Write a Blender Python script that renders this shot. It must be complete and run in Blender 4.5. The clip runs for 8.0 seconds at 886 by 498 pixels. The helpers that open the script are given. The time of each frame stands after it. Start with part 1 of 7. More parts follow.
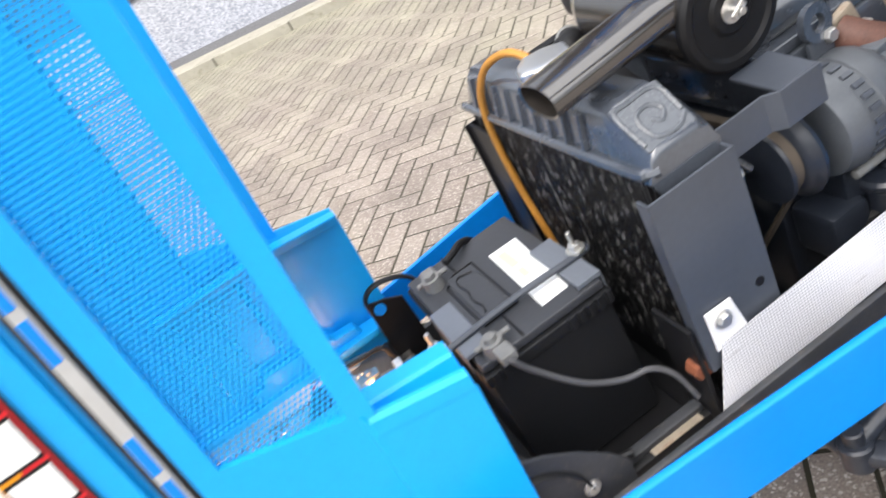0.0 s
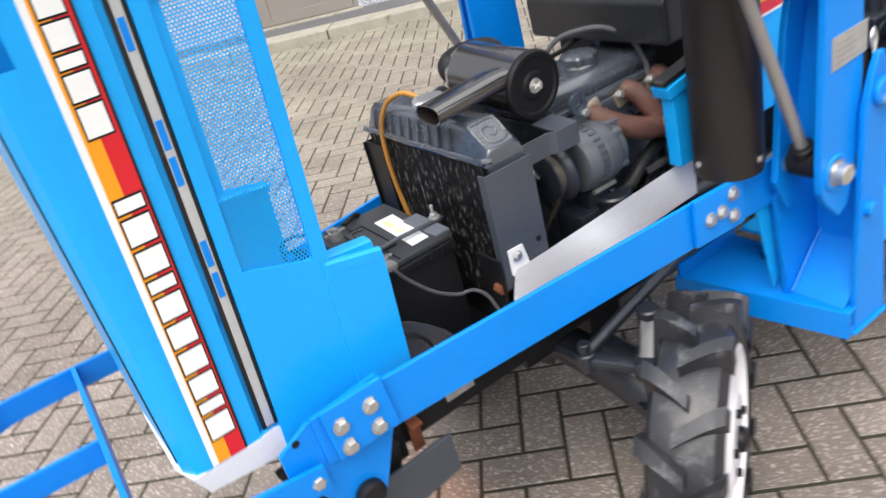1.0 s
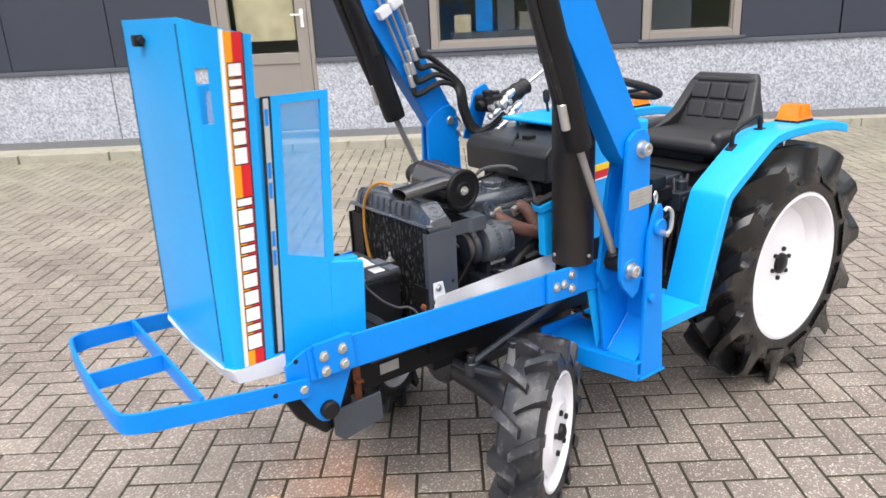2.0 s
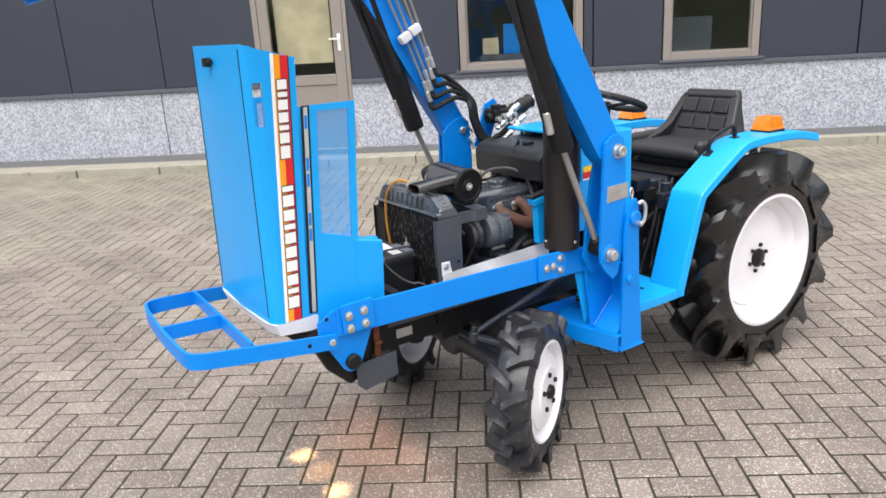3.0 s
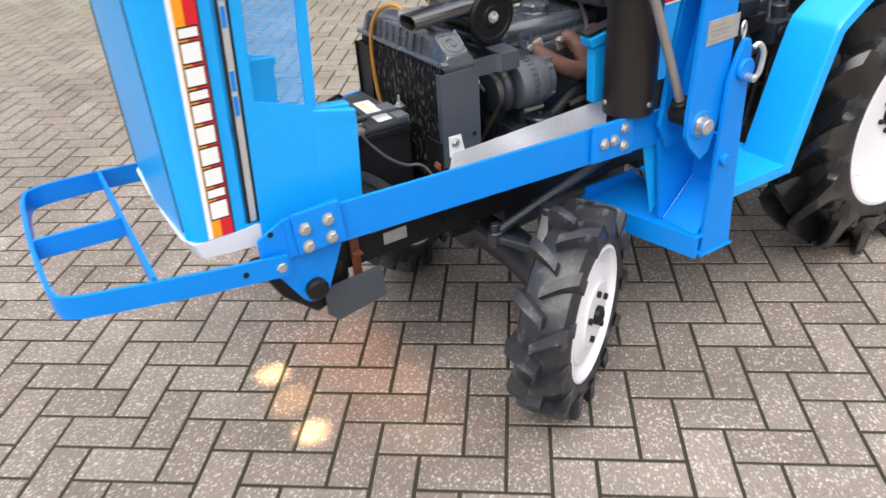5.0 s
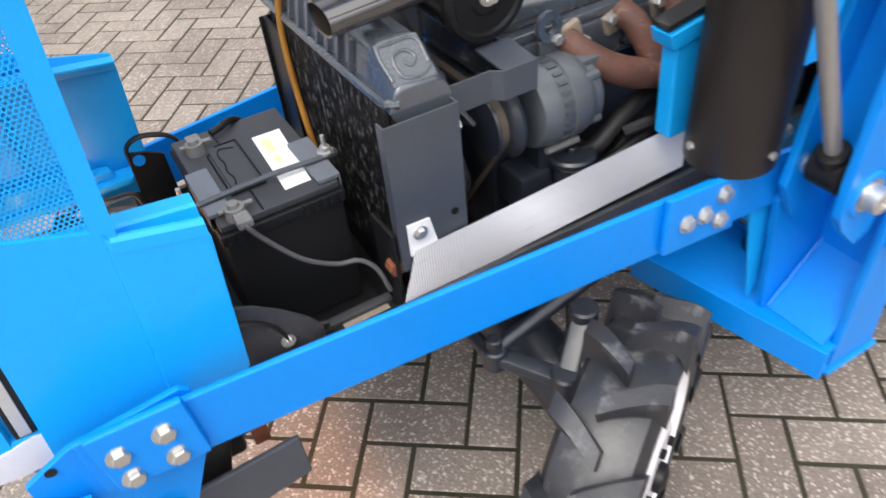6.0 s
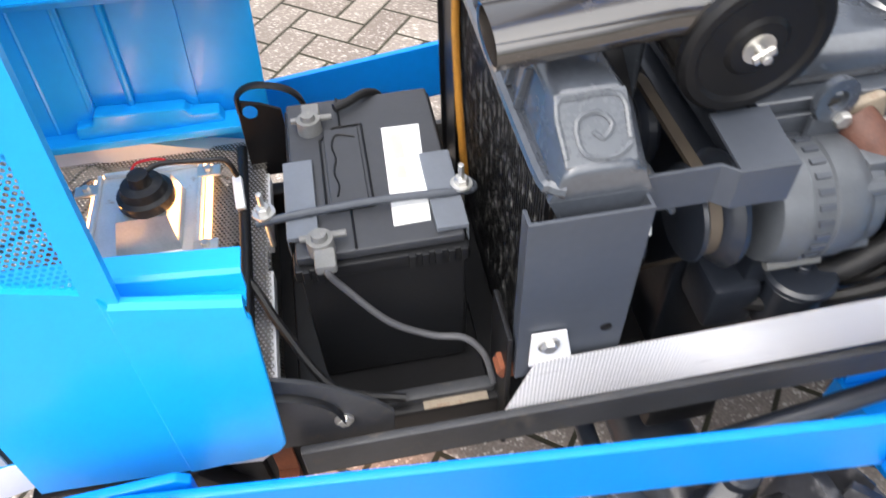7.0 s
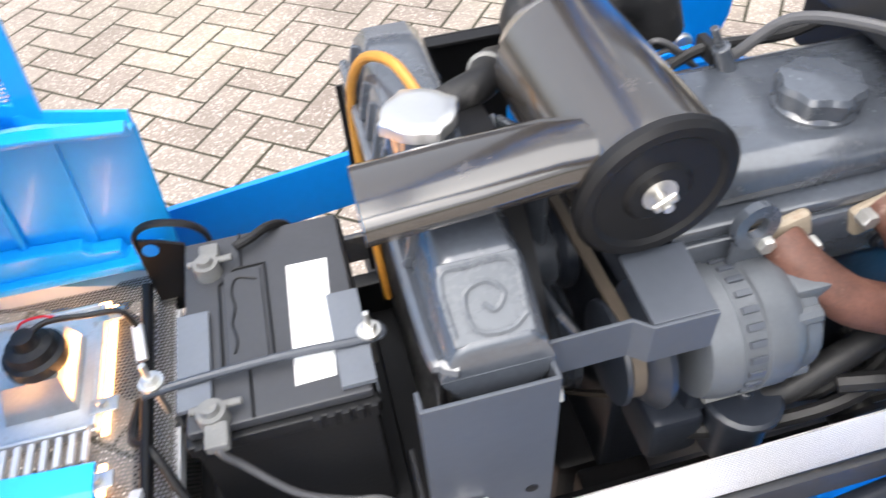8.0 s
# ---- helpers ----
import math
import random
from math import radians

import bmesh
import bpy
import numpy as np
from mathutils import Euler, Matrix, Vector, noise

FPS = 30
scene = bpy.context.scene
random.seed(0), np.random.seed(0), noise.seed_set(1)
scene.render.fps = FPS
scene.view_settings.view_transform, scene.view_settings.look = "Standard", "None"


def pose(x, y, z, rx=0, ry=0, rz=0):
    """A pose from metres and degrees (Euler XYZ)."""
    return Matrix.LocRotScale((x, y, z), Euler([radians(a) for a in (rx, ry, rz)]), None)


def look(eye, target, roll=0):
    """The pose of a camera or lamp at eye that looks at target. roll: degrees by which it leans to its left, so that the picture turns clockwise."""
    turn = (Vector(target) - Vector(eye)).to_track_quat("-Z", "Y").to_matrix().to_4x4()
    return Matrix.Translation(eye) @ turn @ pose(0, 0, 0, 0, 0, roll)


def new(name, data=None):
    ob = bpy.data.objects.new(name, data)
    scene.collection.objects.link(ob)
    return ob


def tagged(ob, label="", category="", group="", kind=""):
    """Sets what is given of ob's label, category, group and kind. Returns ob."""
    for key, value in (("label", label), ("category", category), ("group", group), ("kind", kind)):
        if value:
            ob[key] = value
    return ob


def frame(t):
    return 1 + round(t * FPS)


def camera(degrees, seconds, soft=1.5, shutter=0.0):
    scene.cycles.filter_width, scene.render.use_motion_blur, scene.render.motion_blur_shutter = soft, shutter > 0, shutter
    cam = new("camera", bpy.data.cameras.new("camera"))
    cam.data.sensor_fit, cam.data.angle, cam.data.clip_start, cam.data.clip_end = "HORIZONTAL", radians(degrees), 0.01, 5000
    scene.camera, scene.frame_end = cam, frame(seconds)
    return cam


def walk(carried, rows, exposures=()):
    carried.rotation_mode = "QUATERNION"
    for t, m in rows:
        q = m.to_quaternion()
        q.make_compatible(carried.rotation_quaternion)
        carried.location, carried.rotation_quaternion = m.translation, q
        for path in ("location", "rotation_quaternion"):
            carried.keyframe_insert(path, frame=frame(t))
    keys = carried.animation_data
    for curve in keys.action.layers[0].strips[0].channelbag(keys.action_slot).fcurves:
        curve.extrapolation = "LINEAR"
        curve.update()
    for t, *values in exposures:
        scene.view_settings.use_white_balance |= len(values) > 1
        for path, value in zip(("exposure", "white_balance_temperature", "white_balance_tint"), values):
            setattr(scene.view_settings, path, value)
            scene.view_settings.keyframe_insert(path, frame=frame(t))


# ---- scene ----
cam = camera(62.5, 8.0, shutter=0.3)
PATH = [
    (0, (-0.347, -0.490, 1.212), (-1.177, 1.047, 0.239), -31.0),
    (0.2, (-0.363, -0.560, 1.200), (-1.241, 0.970, 0.257), -30.2),
    (0.5, (-0.398, -0.682, 1.213), (-1.126, 0.946, 0.307), -30.0),
    (0.8, (-0.370, -0.872, 1.252), (-0.776, 0.862, 0.341), -23.6),
    (1, (-0.362, -1.004, 1.310), (-0.652, 0.738, 0.372), -15.5),
    (1.3, (-0.356, -1.206, 1.370), (-0.471, 0.586, 0.488), -7.4),
    (1.5, (-0.369, -1.367, 1.394), (-0.374, 0.474, 0.613), -6.8),
    (1.7, (-0.391, -1.538, 1.413), (-0.36, 0.331, 0.702), -3.8),
    (2.8, (-0.299, -2.203, 1.442), (-0.423, -0.283, 0.898), -4.0),
    (3, (-0.288, -2.202, 1.44), (-0.406, -0.29, 0.864), -3.3),
    (3.5, (-0.274, -2.168, 1.438), (-0.381, -0.268, 0.824), -2.3),
    (4, (-0.265, -2.142, 1.431), (-0.386, -0.248, 0.799), -2.1),
    (4.5, (-0.27, -1.907, 1.365), (-0.513, -0.097, 0.55), -4.7),
    (4.7, (-0.285, -1.727, 1.366), (-0.497, 0.032, 0.437), -3.7),
    (5.8, (-0.255, -0.73, 1.283), (-0.462, 0.8, 0.011), -5.1),
    (6, (-0.27, -0.616, 1.276), (-0.542, 0.86, -0.046), -6.3),
    (6.5, (-0.310, -0.429, 1.252), (-0.730, 0.898, -0.184), -4.9),
    (7, (-0.330, -0.297, 1.246), (-0.953, 0.854, -0.267), -2.4),
    (7.3, (-0.345, -0.245, 1.259), (-1.075, 0.886, -0.220), -4.6),
    (7.5, (-0.355, -0.229, 1.261), (-1.093, 0.918, -0.201), -5.0),
    (8, (-0.312, -0.167, 1.266), (-0.925, 1.078, -0.174), -5.0),
]
EXPOSURES = [(0, 1.20), (0.5, 0.98), (0.8, 0.80), (1, 0.82), (1.5, 0.86), (1.7, 0.89), (2.8, 0.74), (3, 0.73), (4.7, 0.70), (6, 0.85), (6.5, 1.0), (7, 1.3), (8, 1.6)]
walk(cam, [(t, look(eye, target, roll)) for t, eye, target, roll in PATH], EXPOSURES)

# ---- light ----
world = bpy.data.worlds.new("overcast_sky")
scene.world = world
world.use_nodes = True
wn = world.node_tree.nodes
wl = world.node_tree.links
sky = wn.new("ShaderNodeTexSky")
sky.sky_type = 'NISHITA'
sky.sun_disc = False
sky.sun_elevation = radians(62)
sky.sun_rotation = radians(200)
sky.air_density, sky.dust_density, sky.ozone_density = 1.0, 6.0, 1.0
cloud = wn.new("ShaderNodeHueSaturation")
cloud.inputs["Saturation"].default_value = 0.42
wl.new(sky.outputs[0], cloud.inputs["Color"])
wl.new(cloud.outputs[0], wn["Background"].inputs["Color"])
wn["Background"].inputs["Strength"].default_value = 0.15

sun_data = bpy.data.lights.new("sun", 'SUN')
sun_data.energy, sun_data.angle, sun_data.color = 1.55, radians(100), (1.0, 0.975, 0.94)
sun = new("sun", sun_data)
sun.matrix_world = look((0, 0, 10), (-2.2, 2.2, 0))


# ---- materials ----
def material(name, color, rough=0.5, metal=0.0, coat=0.0, vary=0.12, scale=8.0, bump=0.0, bump_scale=60.0, dirt=None, dirt_amount=0.0, random_tint=0.0, spec=0.5, stretch=None):
    m = bpy.data.materials.new(name)
    m.use_nodes = True
    n, l = m.node_tree.nodes, m.node_tree.links
    p = n["Principled BSDF"]
    p.inputs["Metallic"].default_value = metal
    p.inputs["Coat Weight"].default_value = coat
    p.inputs["Coat Roughness"].default_value = 0.12
    p.inputs["Specular IOR Level"].default_value = spec
    coords = n.new("ShaderNodeTexCoord")
    if stretch:
        squash = n.new("ShaderNodeVectorMath")
        squash.operation = 'MULTIPLY'
        squash.inputs[1].default_value = stretch
        l.new(coords.outputs["Object"], squash.inputs[0])
        where = squash.outputs[0]
    else:
        where = coords.outputs["Object"]
    big = n.new("ShaderNodeTexNoise")
    big.inputs["Scale"].default_value, big.inputs["Detail"].default_value = scale, 4
    fine = n.new("ShaderNodeTexNoise")
    fine.inputs["Scale"].default_value, fine.inputs["Detail"].default_value = scale * 14, 3
    l.new(where, big.inputs["Vector"])
    l.new(where, fine.inputs["Vector"])
    mix = n.new("ShaderNodeMath")
    mix.operation = 'MULTIPLY_ADD'
    l.new(big.outputs["Fac"], mix.inputs[0])
    mix.inputs[1].default_value = 0.65
    half = n.new("ShaderNodeMath")
    half.operation = 'MULTIPLY'
    half.inputs[1].default_value = 0.35
    l.new(fine.outputs["Fac"], half.inputs[0])
    l.new(half.outputs[0], mix.inputs[2])
    ramp = n.new("ShaderNodeValToRGB")
    c = Vector(color)
    ramp.color_ramp.elements[0].position, ramp.color_ramp.elements[1].position = 0.3, 0.7
    ramp.color_ramp.elements[0].color = (*(c * (1 - vary)), 1)
    ramp.color_ramp.elements[1].color = (*(c * (1 + vary)), 1)
    l.new(mix.outputs[0], ramp.inputs[0])
    out = ramp.outputs[0]
    if random_tint:
        info = n.new("ShaderNodeObjectInfo")
        hsv = n.new("ShaderNodeHueSaturation")
        rng = n.new("ShaderNodeMapRange")
        rng.inputs["To Min"].default_value, rng.inputs["To Max"].default_value = 1 - random_tint, 1 + random_tint
        l.new(info.outputs["Random"], rng.inputs["Value"])
        l.new(rng.outputs[0], hsv.inputs["Value"])
        l.new(out, hsv.inputs["Color"])
        out = hsv.outputs[0]
    if dirt is not None:
        spots = n.new("ShaderNodeTexNoise")
        spots.inputs["Scale"].default_value, spots.inputs["Detail"].default_value, spots.inputs["Roughness"].default_value = scale * 2.2, 8, 0.7
        l.new(where, spots.inputs["Vector"])
        cut = n.new("ShaderNodeValToRGB")
        cut.color_ramp.elements[0].position, cut.color_ramp.elements[1].position = 0.62 - 0.3 * dirt_amount, 0.78 - 0.25 * dirt_amount
        l.new(spots.outputs["Fac"], cut.inputs[0])
        blend = n.new("ShaderNodeMix")
        blend.data_type = 'RGBA'
        l.new(cut.outputs[0], blend.inputs[0])
        l.new(out, blend.inputs[6])
        blend.inputs[7].default_value = (*dirt, 1)
        out = blend.outputs[2]
        rmix = n.new("ShaderNodeMapRange")
        rmix.inputs["To Min"].default_value, rmix.inputs["To Max"].default_value = rough, min(1, rough + 0.35)
        l.new(cut.outputs[0], rmix.inputs["Value"])
        l.new(rmix.outputs[0], p.inputs["Roughness"])
    else:
        rmix = n.new("ShaderNodeMapRange")
        rmix.inputs["To Min"].default_value, rmix.inputs["To Max"].default_value = max(0.03, rough - 0.07), min(1, rough + 0.07)
        l.new(mix.outputs[0], rmix.inputs["Value"])
        l.new(rmix.outputs[0], p.inputs["Roughness"])
    l.new(out, p.inputs["Base Color"])
    if bump:
        rough_noise = n.new("ShaderNodeTexNoise")
        rough_noise.inputs["Scale"].default_value, rough_noise.inputs["Detail"].default_value = bump_scale, 5
        l.new(where, rough_noise.inputs["Vector"])
        b = n.new("ShaderNodeBump")
        b.inputs["Strength"].default_value, b.inputs["Distance"].default_value = bump, 0.002
        l.new(rough_noise.outputs["Fac"], b.inputs["Height"])
        l.new(b.outputs[0], p.inputs["Normal"])
    return m


def perforate(m):
    """Tiny punched holes in even rows, too fine to be cut one by one."""
    n, l = m.node_tree.nodes, m.node_tree.links
    p = n["Principled BSDF"]
    src = p.inputs["Base Color"].links[0].from_socket
    tex = n.new("ShaderNodeTexCoord")
    v = n.new("ShaderNodeTexVoronoi")
    v.inputs["Scale"].default_value = 270
    v.inputs["Randomness"].default_value = 0.0
    l.new(tex.outputs["Object"], v.inputs["Vector"])
    r = n.new("ShaderNodeMapRange")
    r.inputs["From Min"].default_value, r.inputs["From Max"].default_value = 0.30, 0.55
    r.inputs["To Min"].default_value, r.inputs["To Max"].default_value = 0.0, 1.0
    l.new(v.outputs["Distance"], r.inputs["Value"])
    mx = n.new("ShaderNodeMix")
    mx.data_type = 'RGBA'
    l.new(r.outputs[0], mx.inputs[0])
    mx.inputs[6].default_value = (0.36, 0.35, 0.35, 1)
    l.new(src, mx.inputs[7])
    l.new(mx.outputs[2], p.inputs["Base Color"])


M_BLUE = material("light_blue_paint", (0.006, 0.352, 0.83), 0.34, coat=0.10, spec=0.40, dirt=(0.16, 0.40, 0.70), dirt_amount=-0.12, vary=0.05, scale=5, bump=0.03, bump_scale=25)
M_DEEP = material("deep_blue_paint", (0.0, 0.215, 0.72), 0.40, coat=0.05, spec=0.32, vary=0.07, scale=6, bump=0.06, bump_scale=30)
M_BLACK = material("satin_black_paint", (0.009, 0.009, 0.010), 0.42, spec=0.28, vary=0.2, scale=9, bump=0.08)
M_GLOSS = material("glossy_black_enamel", (0.030, 0.026, 0.023), 0.20, coat=1.0, spec=1.0, vary=0.25, scale=9, bump=0.05, bump_scale=40, dirt=(0.06, 0.05, 0.045), dirt_amount=0.02)
M_MARK = material("polished_grey_enamel", (0.10, 0.11, 0.125), 0.28, vary=0.1, scale=15)
M_TANK = material("black_enamel_dusty", (0.018, 0.019, 0.021), 0.35, vary=0.2, scale=12, bump=0.12, bump_scale=80, dirt=(0.09, 0.085, 0.08), dirt_amount=0.05)
M_GREY = material("dark_grey_enamel", (0.056, 0.064, 0.080), 0.36, vary=0.12, scale=9, bump=0.08)
M_ENGINE = material("engine_grey_enamel", (0.062, 0.071, 0.087), 0.22, coat=0.7, spec=0.8, vary=0.2, scale=14, bump=0.2, bump_scale=70, dirt=(0.04, 0.042, 0.046), dirt_amount=0.15)
M_ALT = material("alternator_grey", (0.100, 0.110, 0.124), 0.42, metal=0.25, vary=0.15, scale=20, bump=0.2)
M_RUBBER = material("black_rubber", (0.012, 0.012, 0.013), 0.5, spec=0.35, vary=0.25, scale=10, bump=0.25, bump_scale=90, dirt=(0.075, 0.072, 0.07), dirt_amount=0.2)
M_TYRE = material("tyre_rubber", (0.017, 0.018, 0.022), 0.36, spec=0.6, vary=0.3, scale=11, bump=0.35, bump_scale=60, dirt=(0.12, 0.12, 0.125), dirt_amount=0.30)
M_TREAD = material("dusty_tread_rubber", (0.022, 0.023, 0.028), 0.45, vary=0.35, scale=14, bump=0.4, bump_scale=60, dirt=(0.13, 0.13, 0.137), dirt_amount=0.26)
M_AXLE = material("oily_axle_enamel", (0.017, 0.021, 0.030), 0.33, spec=0.6, vary=0.25, scale=14, bump=0.2, bump_scale=70, dirt=(0.06, 0.058, 0.055), dirt_amount=-0.05)
M_REARTYRE = material("rear_tyre_rubber", (0.010, 0.010, 0.011), 0.24, spec=0.6, vary=0.2, scale=9, bump=0.12, bump_scale=60, dirt=(0.03, 0.03, 0.03), dirt_amount=0.12)
M_PLASTIC = material("battery_black_plastic", (0.011, 0.0115, 0.013), 0.45, spec=0.3, vary=0.15, scale=12, bump=0.1, bump_scale=200)
M_BATTOP = material("battery_top_plastic", (0.040, 0.042, 0.048), 0.42, vary=0.12, scale=12, bump=0.08, bump_scale=200)
M_CLAMP = material("grey_clamp_plate", (0.13, 0.145, 0.17), 0.5, vary=0.1, scale=15)
M_WHITE = material("white_rim_paint", (0.82, 0.80, 0.83), 0.35, vary=0.04, scale=6, dirt=(0.45, 0.43, 0.40), dirt_amount=-0.05)
M_NOSE = material("pale_grey_plastic", (0.74, 0.74, 0.76), 0.5, vary=0.05, scale=8)
M_STEEL = material("zinc_steel", (0.62, 0.61, 0.58), 0.35, metal=0.85, vary=0.15, scale=25, bump=0.1)
M_ROD = material("grey_steel_rod", (0.36, 0.34, 0.32), 0.35, metal=0.5, vary=0.1, scale=10)
M_ALU = material("perforated_aluminium", (0.90, 0.89, 0.88), 0.45, metal=0.0, vary=0.07, scale=11, bump=0.1, bump_scale=120, dirt=(0.36, 0.34, 0.32), dirt_amount=0.05, stretch=(0.35, 1, 4.0))
perforate(M_ALU)
M_RUST = material("rusty_cast_iron", (0.098, 0.042, 0.029), 0.62, vary=0.5, scale=26, bump=0.7, bump_scale=90, dirt=(0.25, 0.17, 0.14), dirt_amount=0.12)
M_RUSTRED = material("flaking_rust", (0.17, 0.05, 0.02), 0.85, vary=0.4, scale=30, bump=0.4)
M_YELLOW = material("ochre_rubber_hose", (0.44, 0.20, 0.03), 0.5, vary=0.2, scale=14, bump=0.1)
M_CHROME = material("bright_chrome", (0.86, 0.86, 0.86), 0.24, metal=1.0, vary=0.05, scale=20)
M_TRIM = material("silver_trim", (0.55, 0.56, 0.56), 0.35, metal=0.4, vary=0.08, scale=12)
M_ORANGE = material("amber_lens", (0.86, 0.22, 0.008), 0.12, coat=1.0, vary=0.30, scale=32)
M_SEAT = material("seat_black_vinyl", (0.022, 0.022, 0.024), 0.5, vary=0.15, scale=12, bump=0.2, bump_scale=150)
M_RED = material("red_decal", (0.62, 0.012, 0.02), 0.35, vary=0.05)
M_AMBER = material("orange_decal", (0.85, 0.32, 0.008), 0.35, vary=0.05)
M_YDECAL = material("yellow_decal", (0.85, 0.55, 0.02), 0.35, vary=0.05)
M_PAPER = material("white_decal", (0.82, 0.82, 0.80), 0.4, vary=0.03)
M_LABELY = material("yellow_print", (0.80, 0.70, 0.40), 0.5, vary=0.1)
M_COPPER = material("aged_reflector_metal", (0.64, 0.65, 0.66), 0.34, metal=0.6, vary=0.12, scale=25, dirt=(0.34, 0.18, 0.08), dirt_amount=0.05)
M_GRID = material("grille_wire_metal", (0.15, 0.142, 0.13), 0.45, metal=0.4, vary=0.2, scale=30, dirt=(0.20, 0.09, 0.04), dirt_amount=0.1)
M_CORE = material("radiator_fin_black", (0.008, 0.008, 0.009), 0.45, spec=0.3, vary=0.3, scale=55, bump=0.3, bump_scale=250, dirt=(0.30, 0.30, 0.29), dirt_amount=0.30, stretch=(1, 1, 0.30))
M_CAP = material("bright_cap_steel", (0.70, 0.70, 0.69), 0.36, metal=0.9, vary=0.04, scale=30)
M_GUARD = material("brownish_black_enamel", (0.018, 0.0145, 0.0135), 0.40, spec=0.35, vary=0.2, scale=12, bump=0.06)
M_FRAME_STEEL = material("dusty_dark_steel", (0.040, 0.042, 0.047), 0.5, vary=0.25, scale=16, bump=0.15, dirt=(0.12, 0.105, 0.09), dirt_amount=0.2)
M_FLANGE = material("heat_bleached_iron", (0.27, 0.225, 0.17), 0.7, vary=0.25, scale=30, bump=0.3, dirt=(0.20, 0.10, 0.06), dirt_amount=0.2)
M_LEAD = material("dull_lead", (0.17, 0.17, 0.165), 0.6, vary=0.2, scale=40, bump=0.2, dirt=(0.30, 0.28, 0.24), dirt_amount=0.1)
M_BELT = material("worn_belt_brown", (0.070, 0.055, 0.040), 0.7, vary=0.2, scale=20)
M_WIRE = material("wire_grey", (0.075, 0.075, 0.08), 0.5, vary=0.1)
# glowing colour that stands in for headlamp light leaking round the flange
M_LIT = bpy.data.materials.new("lamp_light_leak")
M_LIT.use_nodes = True
_l = M_LIT.node_tree.nodes["Principled BSDF"]
_l.inputs["Base Color"].default_value = (0.8, 0.6, 0.4, 1)
_l.inputs["Emission Color"].default_value = (1.0, 0.50, 0.20, 1)
_l.inputs["Emission Strength"].default_value = 3.2
M_PLAQUE = material("worn_aluminium_plate", (0.45, 0.44, 0.42), 0.45, metal=0.5, vary=0.15, scale=40)


# ---- mesh helpers ----
def smooth_by_angle(bm, degrees=32):
    lim = radians(degrees)
    for f in bm.faces:
        f.smooth = True
    for e in bm.edges:
        if len(e.link_faces) == 2:
            e.smooth = e.calc_face_angle(0) < lim
        else:
            e.smooth = False


def part(name, bm, mat, parent=None, label="", angle=32):
    bmesh.ops.recalc_face_normals(bm, faces=bm.faces[:])
    smooth_by_angle(bm, angle)
    me = bpy.data.meshes.new(name)
    bm.to_mesh(me)
    bm.free()
    me.materials.append(mat)
    ob = new(name, me)
    if name != "tread_bar" and len(me.polygons) < 4000:
        even = ob.modifiers.new("even_shading", 'WEIGHTED_NORMAL')
        even.keep_sharp = True
    if parent is not None:
        ob.parent = parent
    if label:
        ob["label"] = label
    return ob


def joined(*bms):
    out = bmesh.new()
    for b in bms:
        me = bpy.data.meshes.new("tmp")
        b.to_mesh(me)
        b.free()
        out.from_mesh(me)
        bpy.data.meshes.remove(me)
    return out


def bevelled(bm, r, seg=2):
    if r > 0:
        es = [e for e in bm.edges if len(e.link_faces) == 2 and e.calc_face_angle(0) > radians(25)]
        bmesh.ops.bevel(bm, geom=es, offset=r, segments=seg, affect='EDGES', profile=0.5, clamp_overlap=True)
    return bm


def moved(bm, m):
    bmesh.ops.transform(bm, matrix=m, verts=bm.verts)
    return bm


def box(x0, x1, y0, y1, z0, z1, r=0.003, seg=2):
    bm = bmesh.new()
    bmesh.ops.create_cube(bm, size=1)
    moved(bm, Matrix.Translation(((x0 + x1) / 2, (y0 + y1) / 2, (z0 + z1) / 2)) @ Matrix.Diagonal((abs(x1 - x0), abs(y1 - y0), abs(z1 - z0), 1)))
    return bevelled(bm, r, seg)


def prism(points, axis, a, b, r=0.002, seg=2):
    """A flat outline pushed from a to b along an axis; the outline's two numbers are the other two axes in order."""
    bm = bmesh.new()
    def at(p, h):
        return {'x': (h, p[0], p[1]), 'y': (p[0], h, p[1]), 'z': (p[0], p[1], h)}[axis]
    lo = [bm.verts.new(at(p, a)) for p in points]
    hi = [bm.verts.new(at(p, b)) for p in points]
    n = len(points)
    bm.faces.new(lo)
    bm.faces.new(hi[::-1])
    for i in range(n):
        bm.faces.new((lo[i], lo[(i + 1) % n], hi[(i + 1) % n], hi[i]))
    bmesh.ops.recalc_face_normals(bm, faces=bm.faces[:])
    return bevelled(bm, r, seg)


def lathe(profile, origin, direction, seg=32, closed=False):
    """Profile of (distance along the axis, radius), turned about the axis from origin."""
    d = Vector(direction).normalized()
    m = Matrix.Translation(origin) @ d.to_track_quat('Z', 'Y').to_matrix().to_4x4()
    bm = bmesh.new()
    rings = []
    for h, r in profile:
        if r < 1e-6:
            rings.append([bm.verts.new((0, 0, h))])
        else:
            rings.append([bm.verts.new((r * math.cos(2 * math.pi * i / seg), r * math.sin(2 * math.pi * i / seg), h)) for i in range(seg)])
    pairs = list(zip(rings, rings[1:]))
    if closed:
        pairs.append((rings[-1], rings[0]))
    for a, b in pairs:
        for i in range(seg):
            j = (i + 1) % seg
            if len(a) == 1 and len(b) == 1:
                continue
            if len(a) == 1:
                bm.faces.new((a[0], b[i], b[j]))
            elif len(b) == 1:
                bm.faces.new((a[i], a[j], b[0]))
            else:
                bm.faces.new((a[i], a[j], b[j], b[i]))
    return moved(bm, m)


